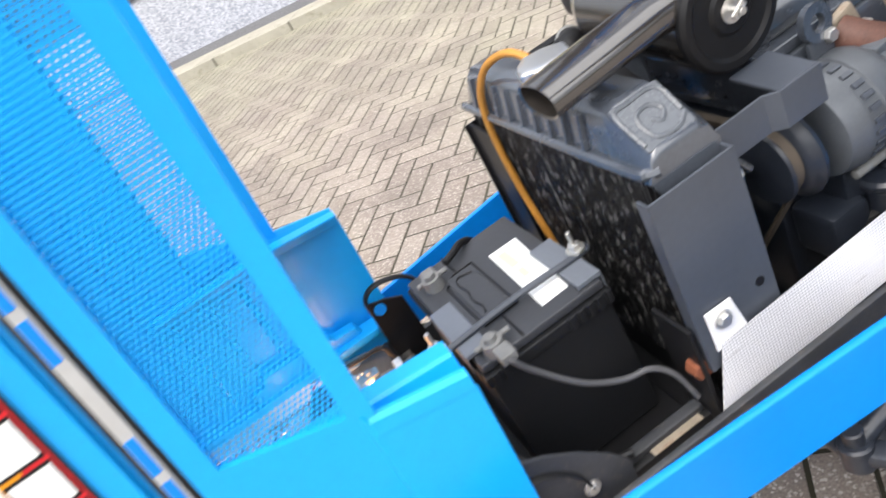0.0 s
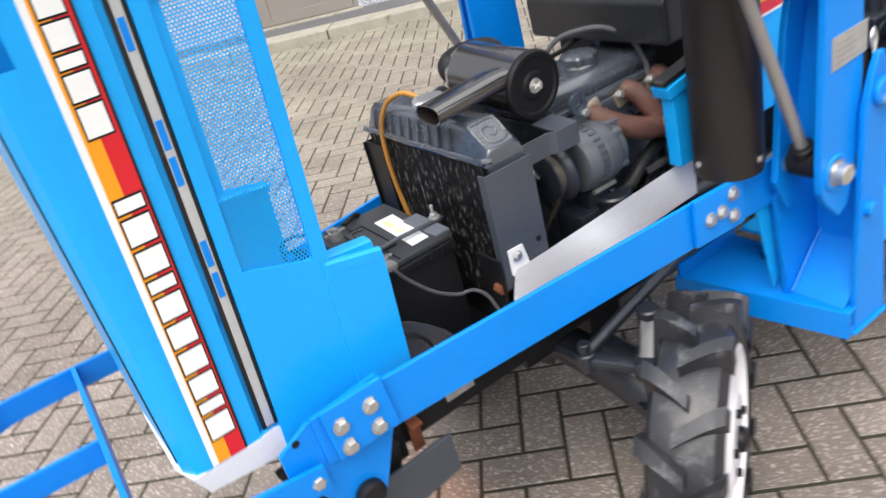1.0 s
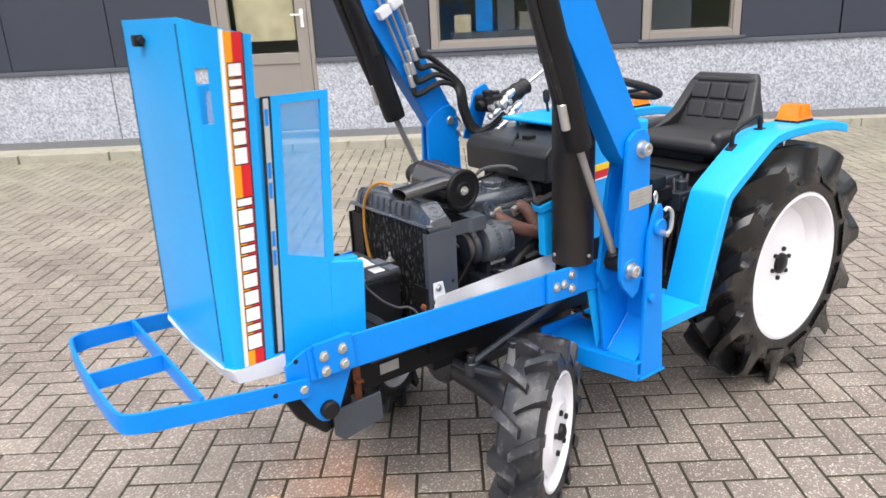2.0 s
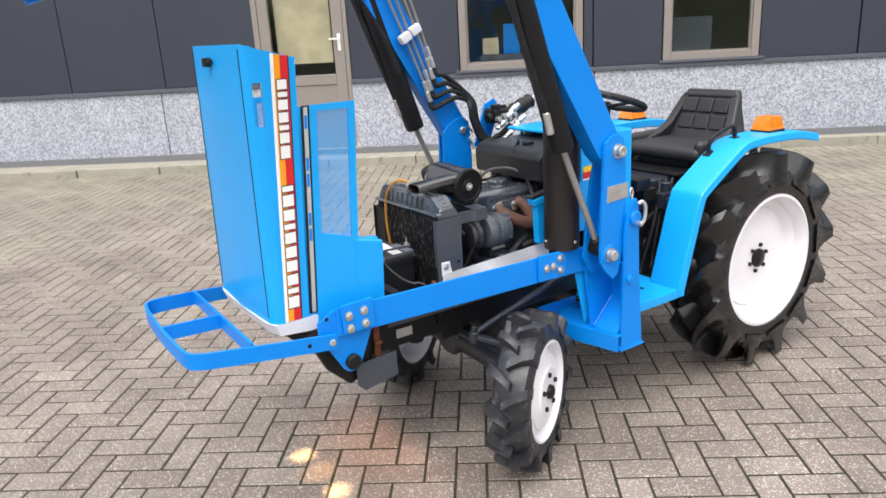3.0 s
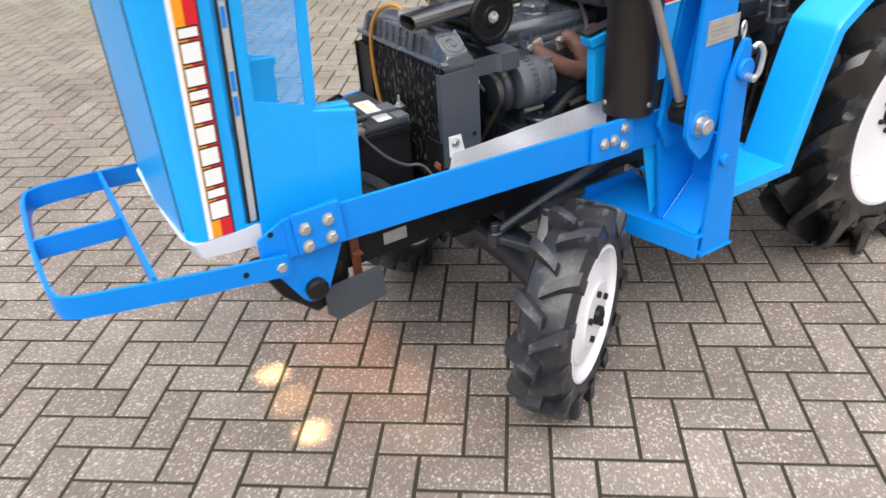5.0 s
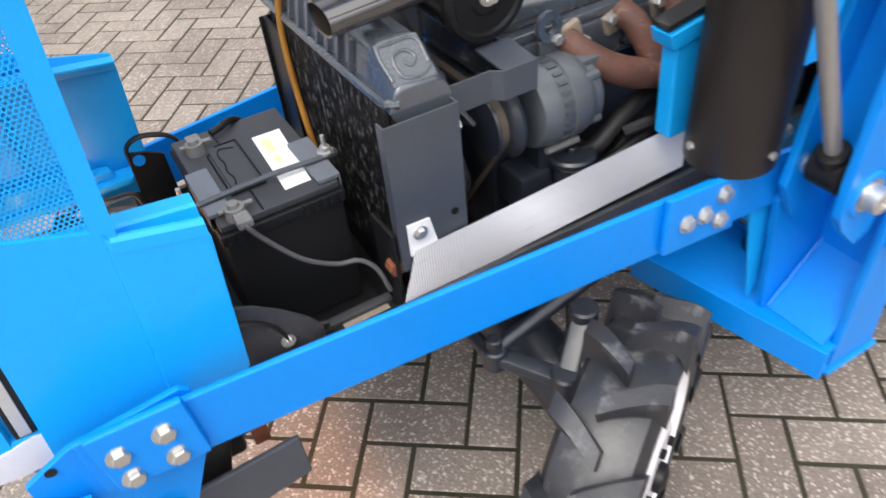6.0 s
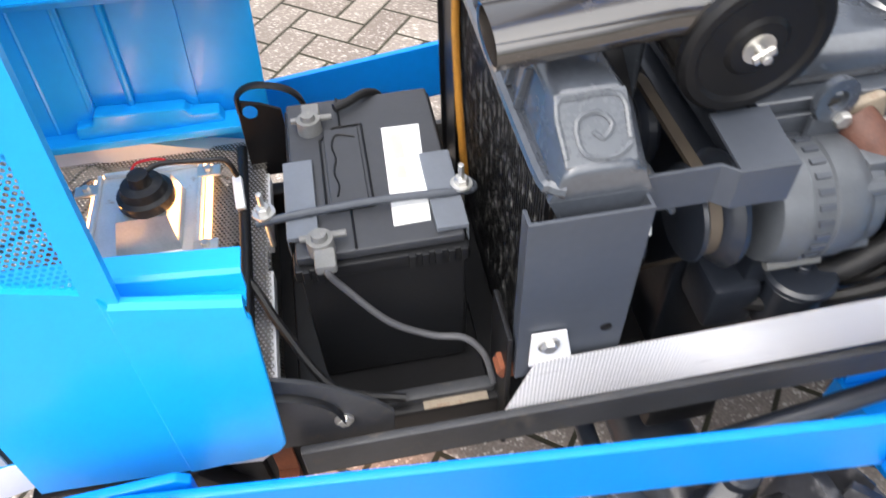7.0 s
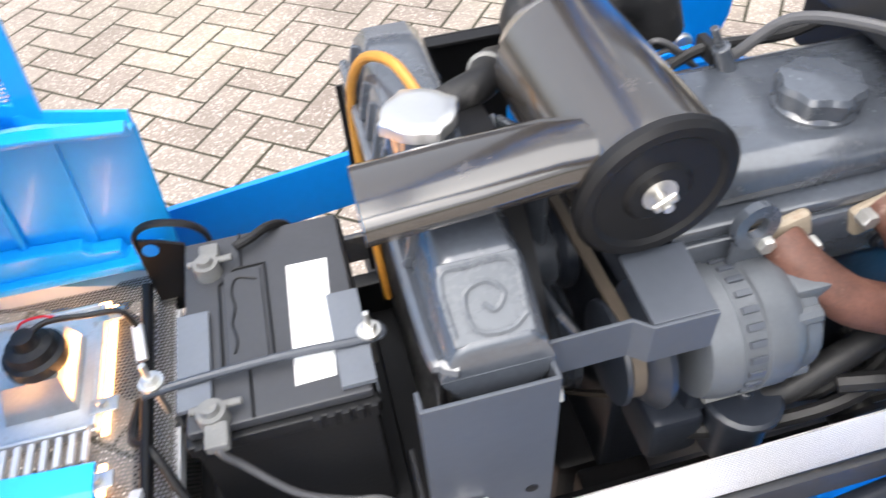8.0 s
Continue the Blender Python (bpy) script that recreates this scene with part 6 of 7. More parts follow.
# rusty manifold curving out to the stack
man = part("exhaust_manifold", tube([(0.0, -0.115, 0.818), (0.010, -0.140, 0.806), (0.04, -0.164, 0.784), (0.08, -0.174, 0.766), (0.115, -0.185, 0.760), (0.125, -0.235, 0.765), (0.118, -0.30, 0.78), (0.112, -0.327, 0.84)], lambda u: 0.0195 + 0.006 * u, 16), M_RUST, tractor, "rusty cast-iron exhaust manifold")
part("branch", tube([(0.094, -0.115, 0.832), (0.098, -0.140, 0.825), (0.106, -0.160, 0.800), (0.114, -0.178, 0.766)], 0.019, 14), M_RUST, man)
part("branch", tube([(0.180, -0.115, 0.832), (0.178, -0.140, 0.825), (0.158, -0.17, 0.795), (0.128, -0.188, 0.765)], 0.019, 14), M_RUST, man)
for x in (0.001, 0.094, 0.180):
    part("flange", moved(box(-0.027, 0.027, -0.005, 0.008, -0.016, 0.016, 0.006), Matrix.Translation((x, -0.115, 0.822)) @ Matrix.Rotation(radians(-18), 4, 'Y')), M_FLANGE, man, "heat-bleached flange")
    part("stud_nut", hex_bolt((x + 0.024, -0.121, 0.813), (0, -1, 0), 0.008, 0.012, False), M_STEEL, man)
    part("stud_nut", hex_bolt((x - 0.024, -0.121, 0.831), (0, -1, 0), 0.008, 0.012, False), M_STEEL, man)
# silencer stack with its black guard
stack = part("exhaust_guard", lathe([(0.0, 0.050), (0.0, 0.0595), (0.012, 0.0600), (0.50, 0.0600), (0.51, 0.057), (0.51, 0.050), (0.02, 0.050)], (0.111, -0.327, 0.702), (0, 0, 1), 40), M_GUARD, tractor, "brownish black exhaust guard")
part("silencer", rod((0.111, -0.327, 0.74), (0.111, -0.327, 1.25), 0.040, seg=24), M_BLACK, stack, "black silencer tube")
for bx, by in ((0.054, -0.312), (0.113, -0.387)):
    d = Vector((bx - 0.111, by + 0.327, 0)).normalized()
    part("guard_screw", hex_bolt((0.111 + d.x * 0.060, -0.327 + d.y * 0.060, 0.730), d, 0.006, 0.005, False), M_STEEL, stack)

# fuel tank, cowl and dashboard
part("fuel_tank", joined(prism([(0.138, 0.985), (0.165, 1.012), (0.44, 1.015), (0.44, 0.900), (0.142, 0.900)], 'y', -0.190, 0.195, 0.012)), M_TANK, tractor, "dull black fuel tank")
part("tank_latch", joined(rod((0.20, 0.0, 1.005), (0.20, 0.0, 1.03), 0.005), bar((0.20, 0.0, 1.028), (0.15, -0.03, 1.0), 0.006, 0.006), box(0.20, 0.235, -0.05, -0.02, 1.008, 1.024, 0.003)), M_BLACK, tractor, "black wire latch on the tank")
part("tank_support", box(0.215, 0.23, -0.185, 0.19, 0.79, 0.902, 0.003), M_BLACK, tractor, "black tank support plate")
part("firewall", box(0.34, 0.355, -0.2, 0.2, 0.55, 0.905, 0.004), M_BLACK, tractor, "black bulkhead")

# blue side cowl and its front box
cowl = part("side_cowl", joined(prism([(0.10, 0.70), (0.10, 0.845), (0.30, 0.885), (0.30, 1.00), (0.34, 1.045), (0.56, 1.045), (0.56, 0.70)], 'y', -0.232, -0.222, 0.004)), M_BLUE, tractor, "light blue side cowl")
part("side_cowl", prism([(0.40, 0.85), (0.40, 1.00), (0.41, 1.045), (0.56, 1.045), (0.56, 0.70), (0.45, 0.70)], 'y', 0.222, 0.232, 0.004), M_BLUE, tractor, "light blue side cowl")
part("cowl_top", joined(box(0.33, 0.57, -0.224, 0.224, 1.035, 1.048, 0.006), box(0.43, 0.57, -0.222, 0.222, 0.70, 1.03, 0.006)), M_BLUE, tractor, "light blue cowl top")
part("cowl_box", joined(prism([(0.064, 0.708), (0.058, 0.838), (0.068, 0.846), (0.135, 0.850), (0.135, 0.708)], 'y', -0.262, -0.234, 0.004), prism([(0.048, 0.844), (0.040, 0.866), (0.14, 0.884), (0.14, 0.858)], 'y', -0.267, -0.228, 0.003)), M_BLUE, cowl, "light blue fixing box")
part("cowl_seal", prism([(0.040, 0.869), (0.038, 0.878), (0.14, 0.896), (0.14, 0.887)], 'y', -0.262, -0.232, 0.002), M_RUBBER, cowl, "black rubber seal")
part("yellow_stripe", prism([(0.305, 0.918), (0.43, 0.924), (0.43, 0.944), (0.305, 0.938)], 'y', -0.2345, -0.2325, 0), M_YDECAL, cowl)
part("red_stripe", prism([(0.305, 0.894), (0.43, 0.900), (0.43, 0.9235), (0.305, 0.9175)], 'y', -0.2345, -0.2325, 0), M_RED, cowl)
part("white_stripe", prism([(0.305, 0.889), (0.43, 0.895), (0.43, 0.8995), (0.305, 0.8935)], 'y', -0.2345, -0.2325, 0), M_PAPER, cowl)
part("lever", joined(rod((0.50, 0.16, 1.04), (0.495, 0.165, 1.085), 0.005), lathe([(0, 0.008), (0.01, 0.012), (0.035, 0.013), (0.045, 0.008), (0.047, 0)], (0.495, 0.165, 1.08), (-0.05, 0, 1), 14)), M_RUBBER, tractor, "black gear lever knob")
# steering wheel
bm = bmesh.new()
rw, rt = 0.166, 0.0135
ring = [[bm.verts.new(((rw + rt * math.cos(b)) * math.cos(a), (rw + rt * math.cos(b)) * math.sin(a), rt * math.sin(b))) for b in [2 * math.pi * j / 10 for j in range(10)]] for a in [2 * math.pi * i / 40 for i in range(40)]]
for i in range(40):
    for j in range(10):
        bm.faces.new((ring[i][j], ring[(i + 1) % 40][j], ring[(i + 1) % 40][(j + 1) % 10], ring[i][(j + 1) % 10]))
sw = Matrix.Translation((0.645, 0.0, 1.132)) @ Matrix.Rotation(radians(18), 4, 'Y')
steer = part("steering_wheel", moved(bm, sw), M_RUBBER, tractor, "black steering wheel")
for k in range(3):
    a = 2 * math.pi * k / 3 + 0.5
    part("spoke", moved(bar((0, 0, -0.03), (rw * math.cos(a), rw * math.sin(a), 0), 0.02, 0.008), sw), M_RUBBER, steer)
part("column", rod((0.64, 0, 0.75), (0.66, 0, 1.125), 0.022), M_BLACK, steer)
# floor plates, gearbox, axle housings
for s in (-1, 1):
    part("step_plate", joined(box(0.30, 0.64, s * 0.20, s * 0.435, 0.438, 0.448, 0.003), box(0.30, 0.64, s * 0.428, s * 0.435, 0.415, 0.44, 0.002)), M_BLUE, tractor, "light blue foot plate")
    part("plate_hole", rod((0.52, s * 0.33, 0.4475), (0.52, s * 0.33, 0.4488), 0.010, cap=0), M_BLACK, tractor)
part("gearbox", joined(box(0.40, 1.02, -0.12, 0.12, 0.36, 0.66, 0.03, 3), box(0.72, 1.3, -0.15, 0.15, 0.32, 0.70, 0.03, 3), rod((1.15, -0.36, 0.448), (1.15, 0.36, 0.448), 0.075, seg=24), box(0.80, 1.2, -0.14, 0.14, 0.70, 0.80, 0.02)), M_AXLE, tractor, "dark grey gearbox and rear axle")
part("gear_cover", joined(box(0.55, 0.72, -0.16, -0.12, 0.50, 0.62, 0.01), box(0.60, 0.76, -0.17, 0.17, 0.62, 0.70, 0.01), rod((0.62, -0.18, 0.66), (0.62, -0.12, 0.66), 0.03), rod((0.70, -0.2, 0.56), (0.70, -0.12, 0.56), 0.025), box(0.66, 0.74, -0.21, -0.15, 0.74, 0.79, 0.006)), M_BLACK, tractor, "dark linkage on the gearbox")
part("pedal_linkage", joined(tube([(0.48, -0.17, 0.46), (0.50, -0.18, 0.60), (0.55, -0.19, 0.72), (0.62, -0.19, 0.80)], 0.009), tube([(0.56, -0.17, 0.46), (0.58, -0.20, 0.58), (0.68, -0.20, 0.66), (0.78, -0.20, 0.70)], 0.009), box(0.60, 0.68, -0.225, -0.17, 0.795, 0.84, 0.005)), M_BLACK, tractor, "black pedal linkage")
for q in range(3):
    part("control_rod", tube([(0.66 + 0.05 * q, -0.20 - 0.012 * q, 0.46), (0.70 + 0.04 * q, -0.215, 0.60 + 0.03 * q), (0.76 + 0.03 * q, -0.20, 0.74), (0.80 + 0.04 * q, -0.17, 0.80)], 0.0065, 8), M_RUBBER, tractor, "black control rod")
part("valve_block", joined(box(0.74, 0.86, -0.24, -0.16, 0.70, 0.765, 0.008), rod((0.77, -0.245, 0.735), (0.77, -0.225, 0.735), 0.016), rod((0.83, -0.245, 0.735), (0.83, -0.225, 0.735), 0.013), rod((0.80, -0.20, 0.76), (0.80, -0.20, 0.80), 0.022)), M_AXLE, tractor, "dark hydraulic block under the seat")
# mudguards
for s in (-1, 1):
    pts = [(0.598, 0.428), (0.635, 0.555), (0.678, 0.698), (0.704, 0.775), (0.714, 0.796), (0.732, 0.812), (0.80, 0.855), (0.90, 0.915), (0.950, 0.943), (0.980, 0.955), (1.02, 0.961), (1.12, 0.965), (1.28, 0.961), (1.38, 0.950), (1.478, 0.930)]
    path = smooth_path([(x, 0, z) for x, z in pts], 2)
    bm = bmesh.new()
    rows = []
    lip = [(0.300, -0.030), (0.300, 0.0), (0.308, 0.004), (0.428, 0.004), (0.440, -0.002), (0.443, -0.026)]
    for i, p in enumerate(path):
        d = (path[min(i + 1, len(path) - 1)] - path[max(i - 1, 0)]).normalized()
        nrm = Vector((-d.z, 0, d.x))
        rows.append([(bm.verts.new(p + Vector((0, s * y, 0)) + nrm * h), bm.verts.new(p + Vector((0, s * (y - (0.003 if y > 0.3 else -0.003)), 0)) + nrm * (h - 0.004))) for y, h in lip])
    for a, b in zip(rows, rows[1:]):
        for k in range(len(lip) - 1):
            for q in (0, 1):
                bm.faces.new((a[k][q], a[k + 1][q], b[k + 1][q], b[k][q]))
        for k in (0, len(lip) - 1):
            bm.faces.new((a[k][0], b[k][0], b[k][1], a[k][1]))
    for r in (rows[0], rows[-1]):
        for k in range(len(lip) - 1):
            bm.faces.new((r[k][0], r[k + 1][0], r[k + 1][1], r[k][1]))
    guard = part("mudguard", bm, M_BLUE, tractor, "light blue pressed-steel mudguard", 30)
    grip = part("grab_handle", tube([(0.895, s * 0.325, 0.912), (0.898, s * 0.325, 0.950), (0.915, s * 0.33, 0.978), (0.985, s * 0.345, 1.008), (1.012, s * 0.348, 1.008), (1.020, s * 0.35, 0.99), (1.022, s * 0.35, 0.962)], 0.0085, 10), M_BLACK, guard, "black tubular grab handle")
    part("handle_foot", moved(box(-0.018, 0.018, s * 0.31, s * 0.34, 0.0, 0.008, 0.003), Matrix.Translation((0.895, 0, 0.913)) @ Matrix.Rotation(radians(-31), 4, 'Y')), M_BLACK, grip)
    part("handle_foot", box(1.005, 1.04, s * 0.335, s * 0.365, 0.958, 0.968, 0.003), M_BLACK, grip)
    lamp = bmesh.new()
    lo = [(1.178, s * 0.320), (1.178, s * 0.400), (1.276, s * 0.400), (1.276, s * 0.320)]
    hi = [(1.190, s * 0.327), (1.190, s * 0.393), (1.266, s * 0.393), (1.266, s * 0.327)]
    l0, l1, h1 = [lamp.verts.new((*p, 0.974)) for p in lo], [lamp.verts.new((*p, 0.982)) for p in lo], [lamp.verts.new((*p, 1.026)) for p in hi]
    for a, b in ((l0, l1), (l1, h1)):
        for i in range(4):
            lamp.faces.new((a[i], a[(i + 1) % 4], b[(i + 1) % 4], b[i]))
    lamp.faces.new(h1)
    lamp.faces.new(l0[::-1])
    lens = part("marker_lamp", bevelled(lamp, 0.009, 3), M_ORANGE, guard, "amber plastic marker lamp")
    part("lens_rim", box(1.175, 1.279, s * 0.360 - 0.043, s * 0.360 + 0.043, 0.9745, 0.981, 0.002), M_ORANGE, lens)
    for rx in (1.203, 1.228, 1.253):
        part("lens_rib", box(rx - 0.002, rx + 0.002, s * 0.360 - 0.0365, s * 0.360 + 0.0365, 0.984, 1.0275, 0.0015), M_ORANGE, lens)
    part("lamp_base", box(1.174, 1.280, s * 0.315, s * 0.405, 0.964, 0.975, 0.002), M_BLACK, guard)
part("guard_bridge", box(0.90, 1.30, -0.18, 0.18, 0.800, 0.812, 0.004), M_BLACK, tractor, "black seat platform")

# driver's seat on its pedestal
def cushion(x0, x1, y0, y1, z0, z1, r):
    return box(x0, x1, y0, y1, z0, z1, r, 4)
seat = part("seat", joined(cushion(0.985, 1.33, -0.205, 0.215, 0.845, 0.905, 0.028), cushion(1.0, 1.32, -0.215, -0.165, 0.86, 0.935, 0.024), cushion(1.0, 1.32, 0.175, 0.225, 0.86, 0.935, 0.024)), M_SEAT, tractor, "black moulded vinyl seat", 50)
bk = bmesh.new()
sta = [(0.875, 0.215, 1.28, 0.06), (0.94, 0.195, 1.305, 0.05), (1.02, 0.165, 1.335, 0.045), (1.095, 0.142, 1.362, 0.04), (1.110, 0.132, 1.368, 0.028)]
rings = []
for z, hw, x, th in sta:
    ring = []
    for k in range(24):
        t = 2 * math.pi * k / 24
        cx, cy = math.cos(t), math.sin(t)
        ring.append(bk.verts.new((x + th / 2 * math.copysign(abs(cx) ** 0.5, cx), 0.005 + hw * math.copysign(abs(cy) ** 0.3, cy), z)))
    rings.append(ring)
for a, b in zip(rings, rings[1:]):
    for k in range(24):
        bk.faces.new((a[k], a[(k + 1) % 24], b[(k + 1) % 24], b[k]))
bk.faces.new(rings[0][::-1])
bk.faces.new(rings[-1])
for s in (-1, 1):
    # the wings lean in towards the top of the backrest
    lean = Matrix(((1, 0, 0, 0), (0, 1, -s * 0.27, s * 0.27 * 0.89), (0, 0, 1, 0), (0, 0, 0, 1)))
    part("seat_wing", moved(prism([(1.02, 0.895), (1.12, 0.908), (1.20, 0.930), (1.258, 0.968), (1.298, 1.030), (1.334, 1.085), (1.352, 1.090), (1.345, 0.98), (1.33, 0.885), (1.15, 0.872)], 'y', s * 0.160 + 0.005, s * 0.204 + 0.005, 0.014, 3), lean), M_SEAT, seat)
back = part("backrest", bk, M_SEAT, seat, "quilted backrest", 45)
for j in range(2):
    for i in range(3):
        y0, z0 = -0.115 + 0.083 * i, 0.935 + 0.073 * j
        x = 1.285 + (z0 - 0.94) * 0.36
        part("quilt_pad", moved(box(-0.012, 0.006, 0.003, 0.078, 0.003, 0.068, 0.007, 3), Matrix.Translation((x, y0, z0)) @ Matrix.Rotation(radians(20), 4, 'Y')), M_SEAT, seat)
part("quilt_border", moved(joined(box(-0.010, 0.004, -0.128, 0.145, 0.158, 0.176, 0.006), box(-0.008, 0.004, -0.130, -0.118, -0.005, 0.165, 0.005), box(-0.008, 0.004, 0.136, 0.148, -0.005, 0.165, 0.005)), Matrix.Translation((1.285, 0, 0.93)) @ Matrix.Rotation(radians(20), 4, 'Y')), M_SEAT, seat)
part("seat_base", box(1.02, 1.28, -0.14, 0.14, 0.812, 0.846, 0.008), M_BLACK, seat, "black seat mount")

# battery strapped to its tray
battery = thing("car_battery", "black starter battery held by a steel clamp rod", "battery", AXES)
case = part("case", joined(box(-0.512, -0.352, -0.108, 0.128, 0.532, 0.715, 0.004), box(-0.516, -0.348, -0.112, 0.132, 0.706, 0.722, 0.003), *[box(-0.508 + 0.0125 * k, -0.501 + 0.0125 * k, -0.116, -0.110, 0.708, 0.724, 0.001) for k in (0, 1, 8, 9, 10, 11, 12)]), M_PLASTIC, battery, "black plastic case")
lid = part("lid", joined(box(-0.512, -0.352, -0.106, 0.126, 0.7225, 0.734, 0.003), box(-0.474, -0.436, -0.050, 0.070, 0.733, 0.737, 0.002)), M_BATTOP, battery, "dark grey moulded lid")
for pts in ([(-0.478, -0.052, 0.7352), (-0.478, 0.055, 0.7352), (-0.462, 0.074, 0.7352), (-0.432, 0.074, 0.7352), (-0.432, -0.052, 0.7352), (-0.478, -0.052, 0.7352)], [(-0.455, 0.124, 0.7352), (-0.455, 0.076, 0.7352)], [(-0.455, -0.054, 0.7352), (-0.455, -0.104, 0.7352)]):
    part("lid_groove", tube(pts, 0.0014, 6, 1), M_BLACK, lid)
part("lid_seam", tube([(-0.441, 0.052, 0.738), (-0.460, 0.058, 0.738), (-0.466, 0.04, 0.738), (-0.463, 0.02, 0.738), (-0.467, 0.0, 0.738), (-0.463, -0.02, 0.738), (-0.466, -0.035, 0.738)], 0.001, 6, 3), M_BLACK, lid)
label_ob = part("paper_label", prism([(-0.411, 0.063), (-0.370, 0.062), (-0.381, -0.082), (-0.417, -0.083)], 'z', 0.734, 0.7347, 0), M_PAPER, lid, "white printed label")
part("print_bar", box(-0.405, -0.392, 0.01, 0.05, 0.7347, 0.7351, 0), M_LABELY, lid)
part("print_bar", box(-0.404, -0.394, -0.02, 0.0, 0.7347, 0.7351, 0), M_LABELY, lid)
rodc = part("clamp_rod", joined(tube([(-0.546, -0.060, 0.741), (-0.50, -0.058, 0.744), (-0.42, -0.056, 0.745), (-0.345, -0.058, 0.743), (-0.333, -0.052, 0.742), (-0.338, -0.042, 0.742)], 0.0042, 10, 3)), M_GREY, battery, "dark steel clamp rod")
for x in (-0.537, -0.345):
    part("clamp_bolt", joined(lathe([(0, 0), (0, 0.011), (0.003, 0.011), (0.003, 0)], (x, -0.052, 0.7455), (0, 0, 1), 20), hex_bolt((x, -0.052, 0.7485), (0, 0, 1), 0.0075, 0.007, False), rod((x, -0.052, 0.70), (x, -0.052, 0.772), 0.003)), M_STEEL, rodc, "plated nut on a threaded stud")
for x0, x1, y0, y1 in ((-0.518, -0.488, -0.085, 0.022), (-0.378, -0.347, -0.10, 0.008)):
    part("clamp_plate", joined(box(x0, x1, y0, y1, 0.7345, 0.7405, 0.001), box(x0 + (0 if x0 < -0.45 else 0.029), x1 - (0.029 if x0 < -0.45 else 0), y0, y1, 0.715, 0.7345, 0.0005)), M_CLAMP, battery, "grey folded clamp plate")
for y, sg in ((-0.098, -1), (0.076, 1)):
    term = part("terminal_clamp", joined(lathe([(0, 0.008), (0, 0.0135), (0.016, 0.0125), (0.016, 0.008), (0.022, 0.007), (0.022, 0)], (-0.487, y, 0.734), (0, 0, 1), 18), box(-0.494, -0.474, y - (0.034 if sg < 0 else -0.010), y - (0.010 if sg < 0 else -0.030), 0.736, 0.748, 0.003), rod((-0.506, y + 0.008, 0.743), (-0.462, y + 0.008, 0.743), 0.0035)), M_LEAD, battery, "grey lead terminal clamp")
part("earth_lead", tube([(-0.484, -0.120, 0.744), (-0.483, -0.132, 0.738), (-0.470, -0.135, 0.715), (-0.435, -0.150, 0.675), (-0.395, -0.155, 0.648), (-0.365, -0.160, 0.642), (-0.347, -0.172, 0.625), (-0.340, -0.188, 0.595)], 0.0035, 10), M_WIRE, battery, "grey battery lead")
part("live_lead", tube([(-0.458, 0.096, 0.744), (-0.442, 0.104, 0.744), (-0.424, 0.118, 0.742), (-0.408, 0.132, 0.728), (-0.400, 0.139, 0.70), (-0.395, 0.145, 0.65)], 0.0050, 10), M_RUBBER, battery, "black battery lead")

# headlamp bulbs left on, shining at the ground
for s in (-1, 1):
    lt = bpy.data.lights.new("headlamp_beam", 'SPOT')
    lt.energy, lt.spot_size, lt.spot_blend, lt.shadow_soft_size, lt.color = 75.0, radians(10.5), 1.0, 0.02, (1.0, 0.66, 0.32)
    ob = new("headlamp_beam", lt)
    ob.matrix_world = AXES @ look((-0.69, s * 0.10, 0.597), (-0.735, s * 0.134 - 0.012, 0))
    # the rest of the lamp's light, spread wide through the lens
    sp = bpy.data.lights.new("headlamp_spill", 'SPOT')
    sp.energy, sp.spot_size, sp.spot_blend, sp.shadow_soft_size, sp.color = 9.0, radians(95), 1.0, 0.03, (1.0, 0.50, 0.28)
    new("headlamp_spill", sp).matrix_world = AXES @ look((-0.69, s * 0.10, 0.597), (-0.22, s * 0.12, 0))
# faint streak thrown between the two bright patches
st = bpy.data.lights.new("headlamp_beam", 'SPOT')
st.energy, st.spot_size, st.spot_blend, st.shadow_soft_size, st.color = 20.0, radians(16), 1.0, 0.02, (1.0, 0.60, 0.28)
new("headlamp_beam", st).matrix_world = AXES @ look((-0.69, 0.10, 0.597), (-0.735, -0.012, 0))

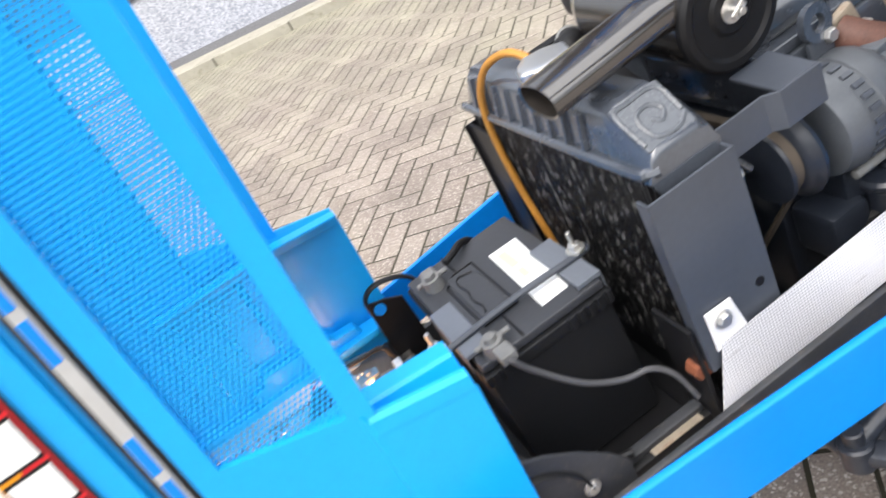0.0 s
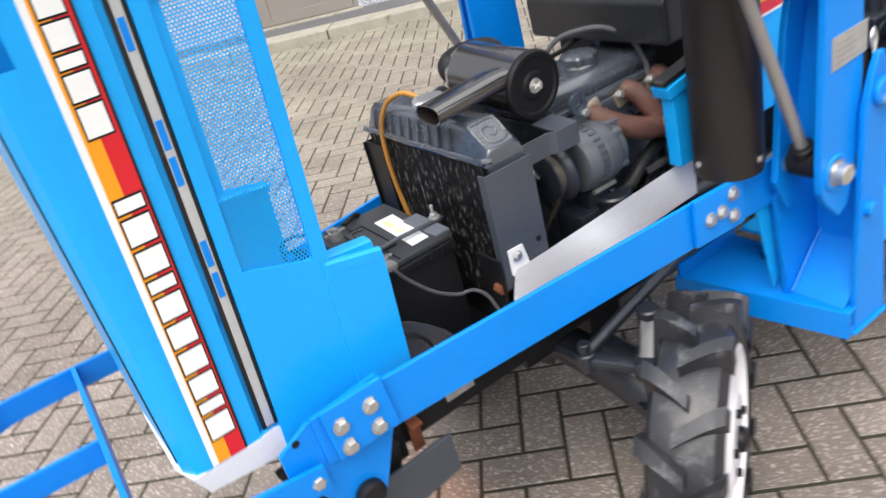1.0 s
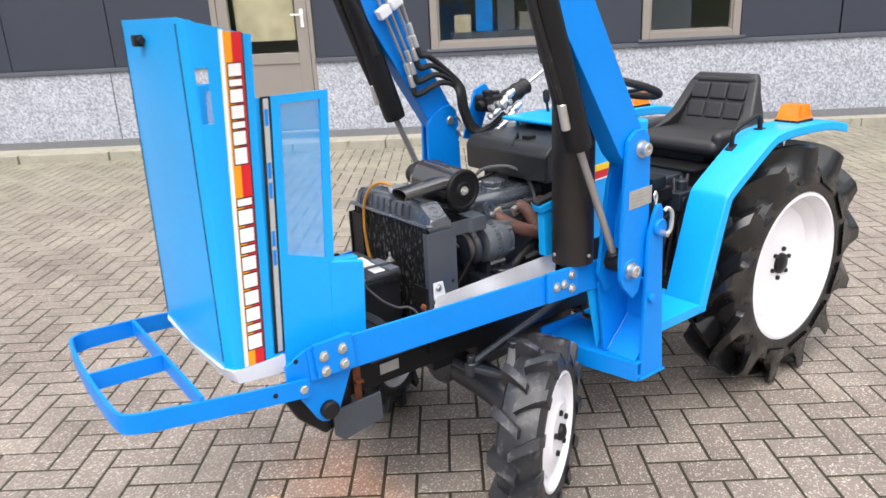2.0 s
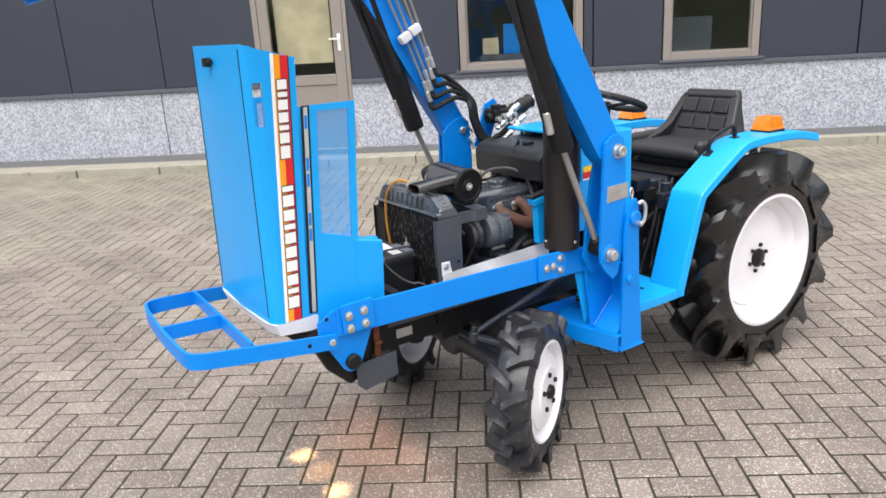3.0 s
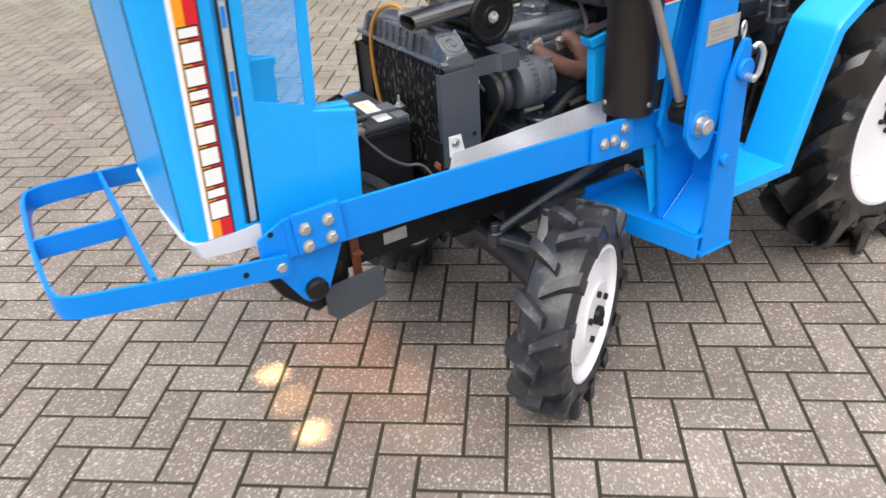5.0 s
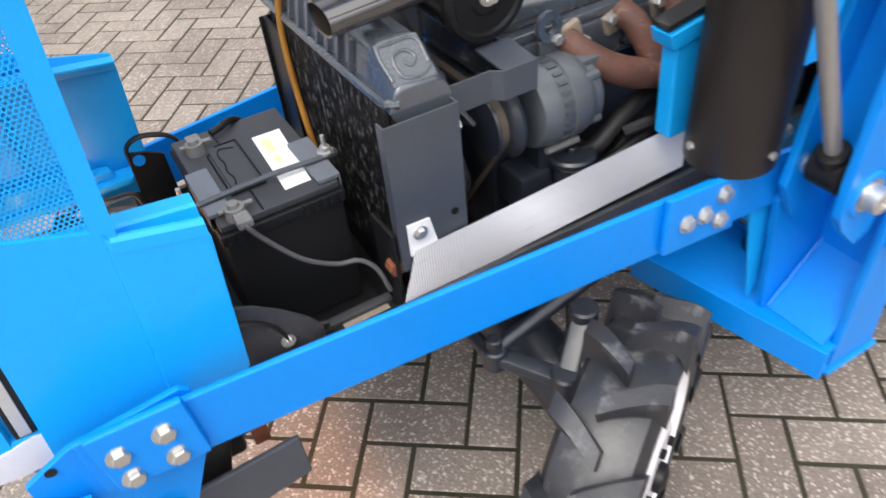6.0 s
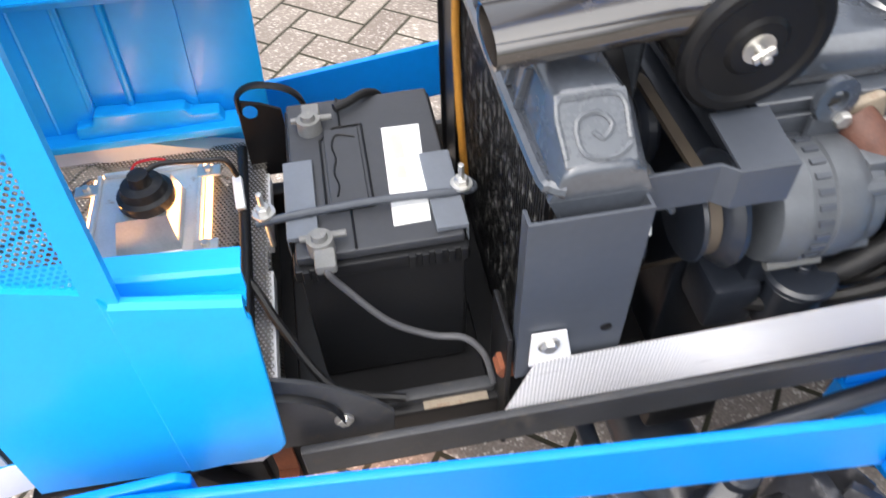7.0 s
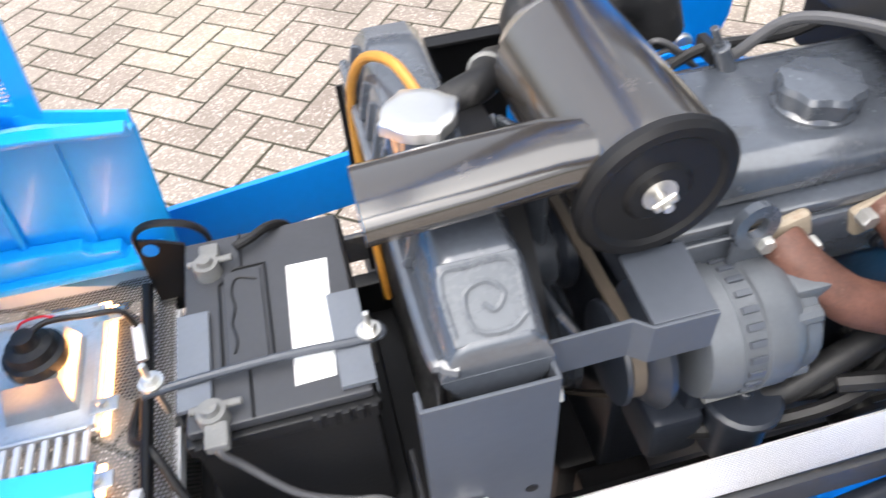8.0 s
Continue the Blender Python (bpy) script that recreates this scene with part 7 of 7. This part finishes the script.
# ---- paving, laid in herringbone ----
def paver_bm(w, d):
    bm = bmesh.new()
    g, b = 0.0042, 0.0024
    x0, x1, y0, y1 = g, w - g, g, d - g
    lo = [bm.verts.new(p) for p in ((x0, y0, -0.04), (x1, y0, -0.04), (x1, y1, -0.04), (x0, y1, -0.04))]
    mi = [bm.verts.new(p) for p in ((x0, y0, -b), (x1, y0, -b), (x1, y1, -b), (x0, y1, -b))]
    hi = [bm.verts.new(p) for p in ((x0 + b, y0 + b, 0), (x1 - b, y0 + b, 0), (x1 - b, y1 - b, 0), (x0 + b, y1 - b, 0))]
    for a, c in ((lo, mi), (mi, hi)):
        for i in range(4):
            bm.faces.new((a[i], a[(i + 1) % 4], c[(i + 1) % 4], c[i]))
    bm.faces.new(hi)
    return bm


flat_stone = bpy.data.meshes.new("paver_across")
deep_stone = bpy.data.meshes.new("paver_along")
for me, w, d in ((flat_stone, 2 * UNIT, UNIT), (deep_stone, UNIT, 2 * UNIT)):
    b = paver_bm(w, d)
    b.to_mesh(me)
    b.free()
    me.materials.append(M_PAVER)

rng = random.Random(7)
verts, faces = [], []
template = {}
for me in (flat_stone, deep_stone):
    template[me] = ([v.co.copy() for v in me.vertices], [tuple(p.vertices) for p in me.polygons])
placed = []
for m in range(-150, 151):
    for k in range(-150, 151):
        # one stone along and one across at each node of the bond
        i, j = -7 + k + 2 * m, 3 - k + 2 * m
        for me, cx, cy in ((deep_stone, i, j - 2), (flat_stone, i + 1, j - 1)):
            x, y = cx * UNIT, cy * UNIT
            if -13.0 < x < 13.0 and -9.0 < y < 6.8 and y < 6.04 - 0.045 * x:
                placed.append((me, x, y))
near = sorted(placed, key=lambda p: (p[1] + 0.15) ** 2 + (p[2] - 0.1) ** 2)
singles = set(id(p) for p in near[:300])
for p in placed:
    me, x, y = p
    dz, tx, ty = rng.uniform(0.0002, 0.0018), rng.uniform(-0.0025, 0.0025), rng.uniform(-0.0025, 0.0025)
    if id(p) in singles:
        ob = new("paver", me)
        ob.parent = pavement
        ob.matrix_basis = Matrix.Translation((x, y, dz)) @ Matrix.Rotation(tx, 4, 'X') @ Matrix.Rotation(ty, 4, 'Y')
    else:
        base = len(verts)
        for c in template[me][0]:
            verts.append((x + c.x, y + c.y, c.z + dz + tx * c.y - ty * c.x))
        for fc in template[me][1]:
            faces.append(tuple(base + q for q in fc))
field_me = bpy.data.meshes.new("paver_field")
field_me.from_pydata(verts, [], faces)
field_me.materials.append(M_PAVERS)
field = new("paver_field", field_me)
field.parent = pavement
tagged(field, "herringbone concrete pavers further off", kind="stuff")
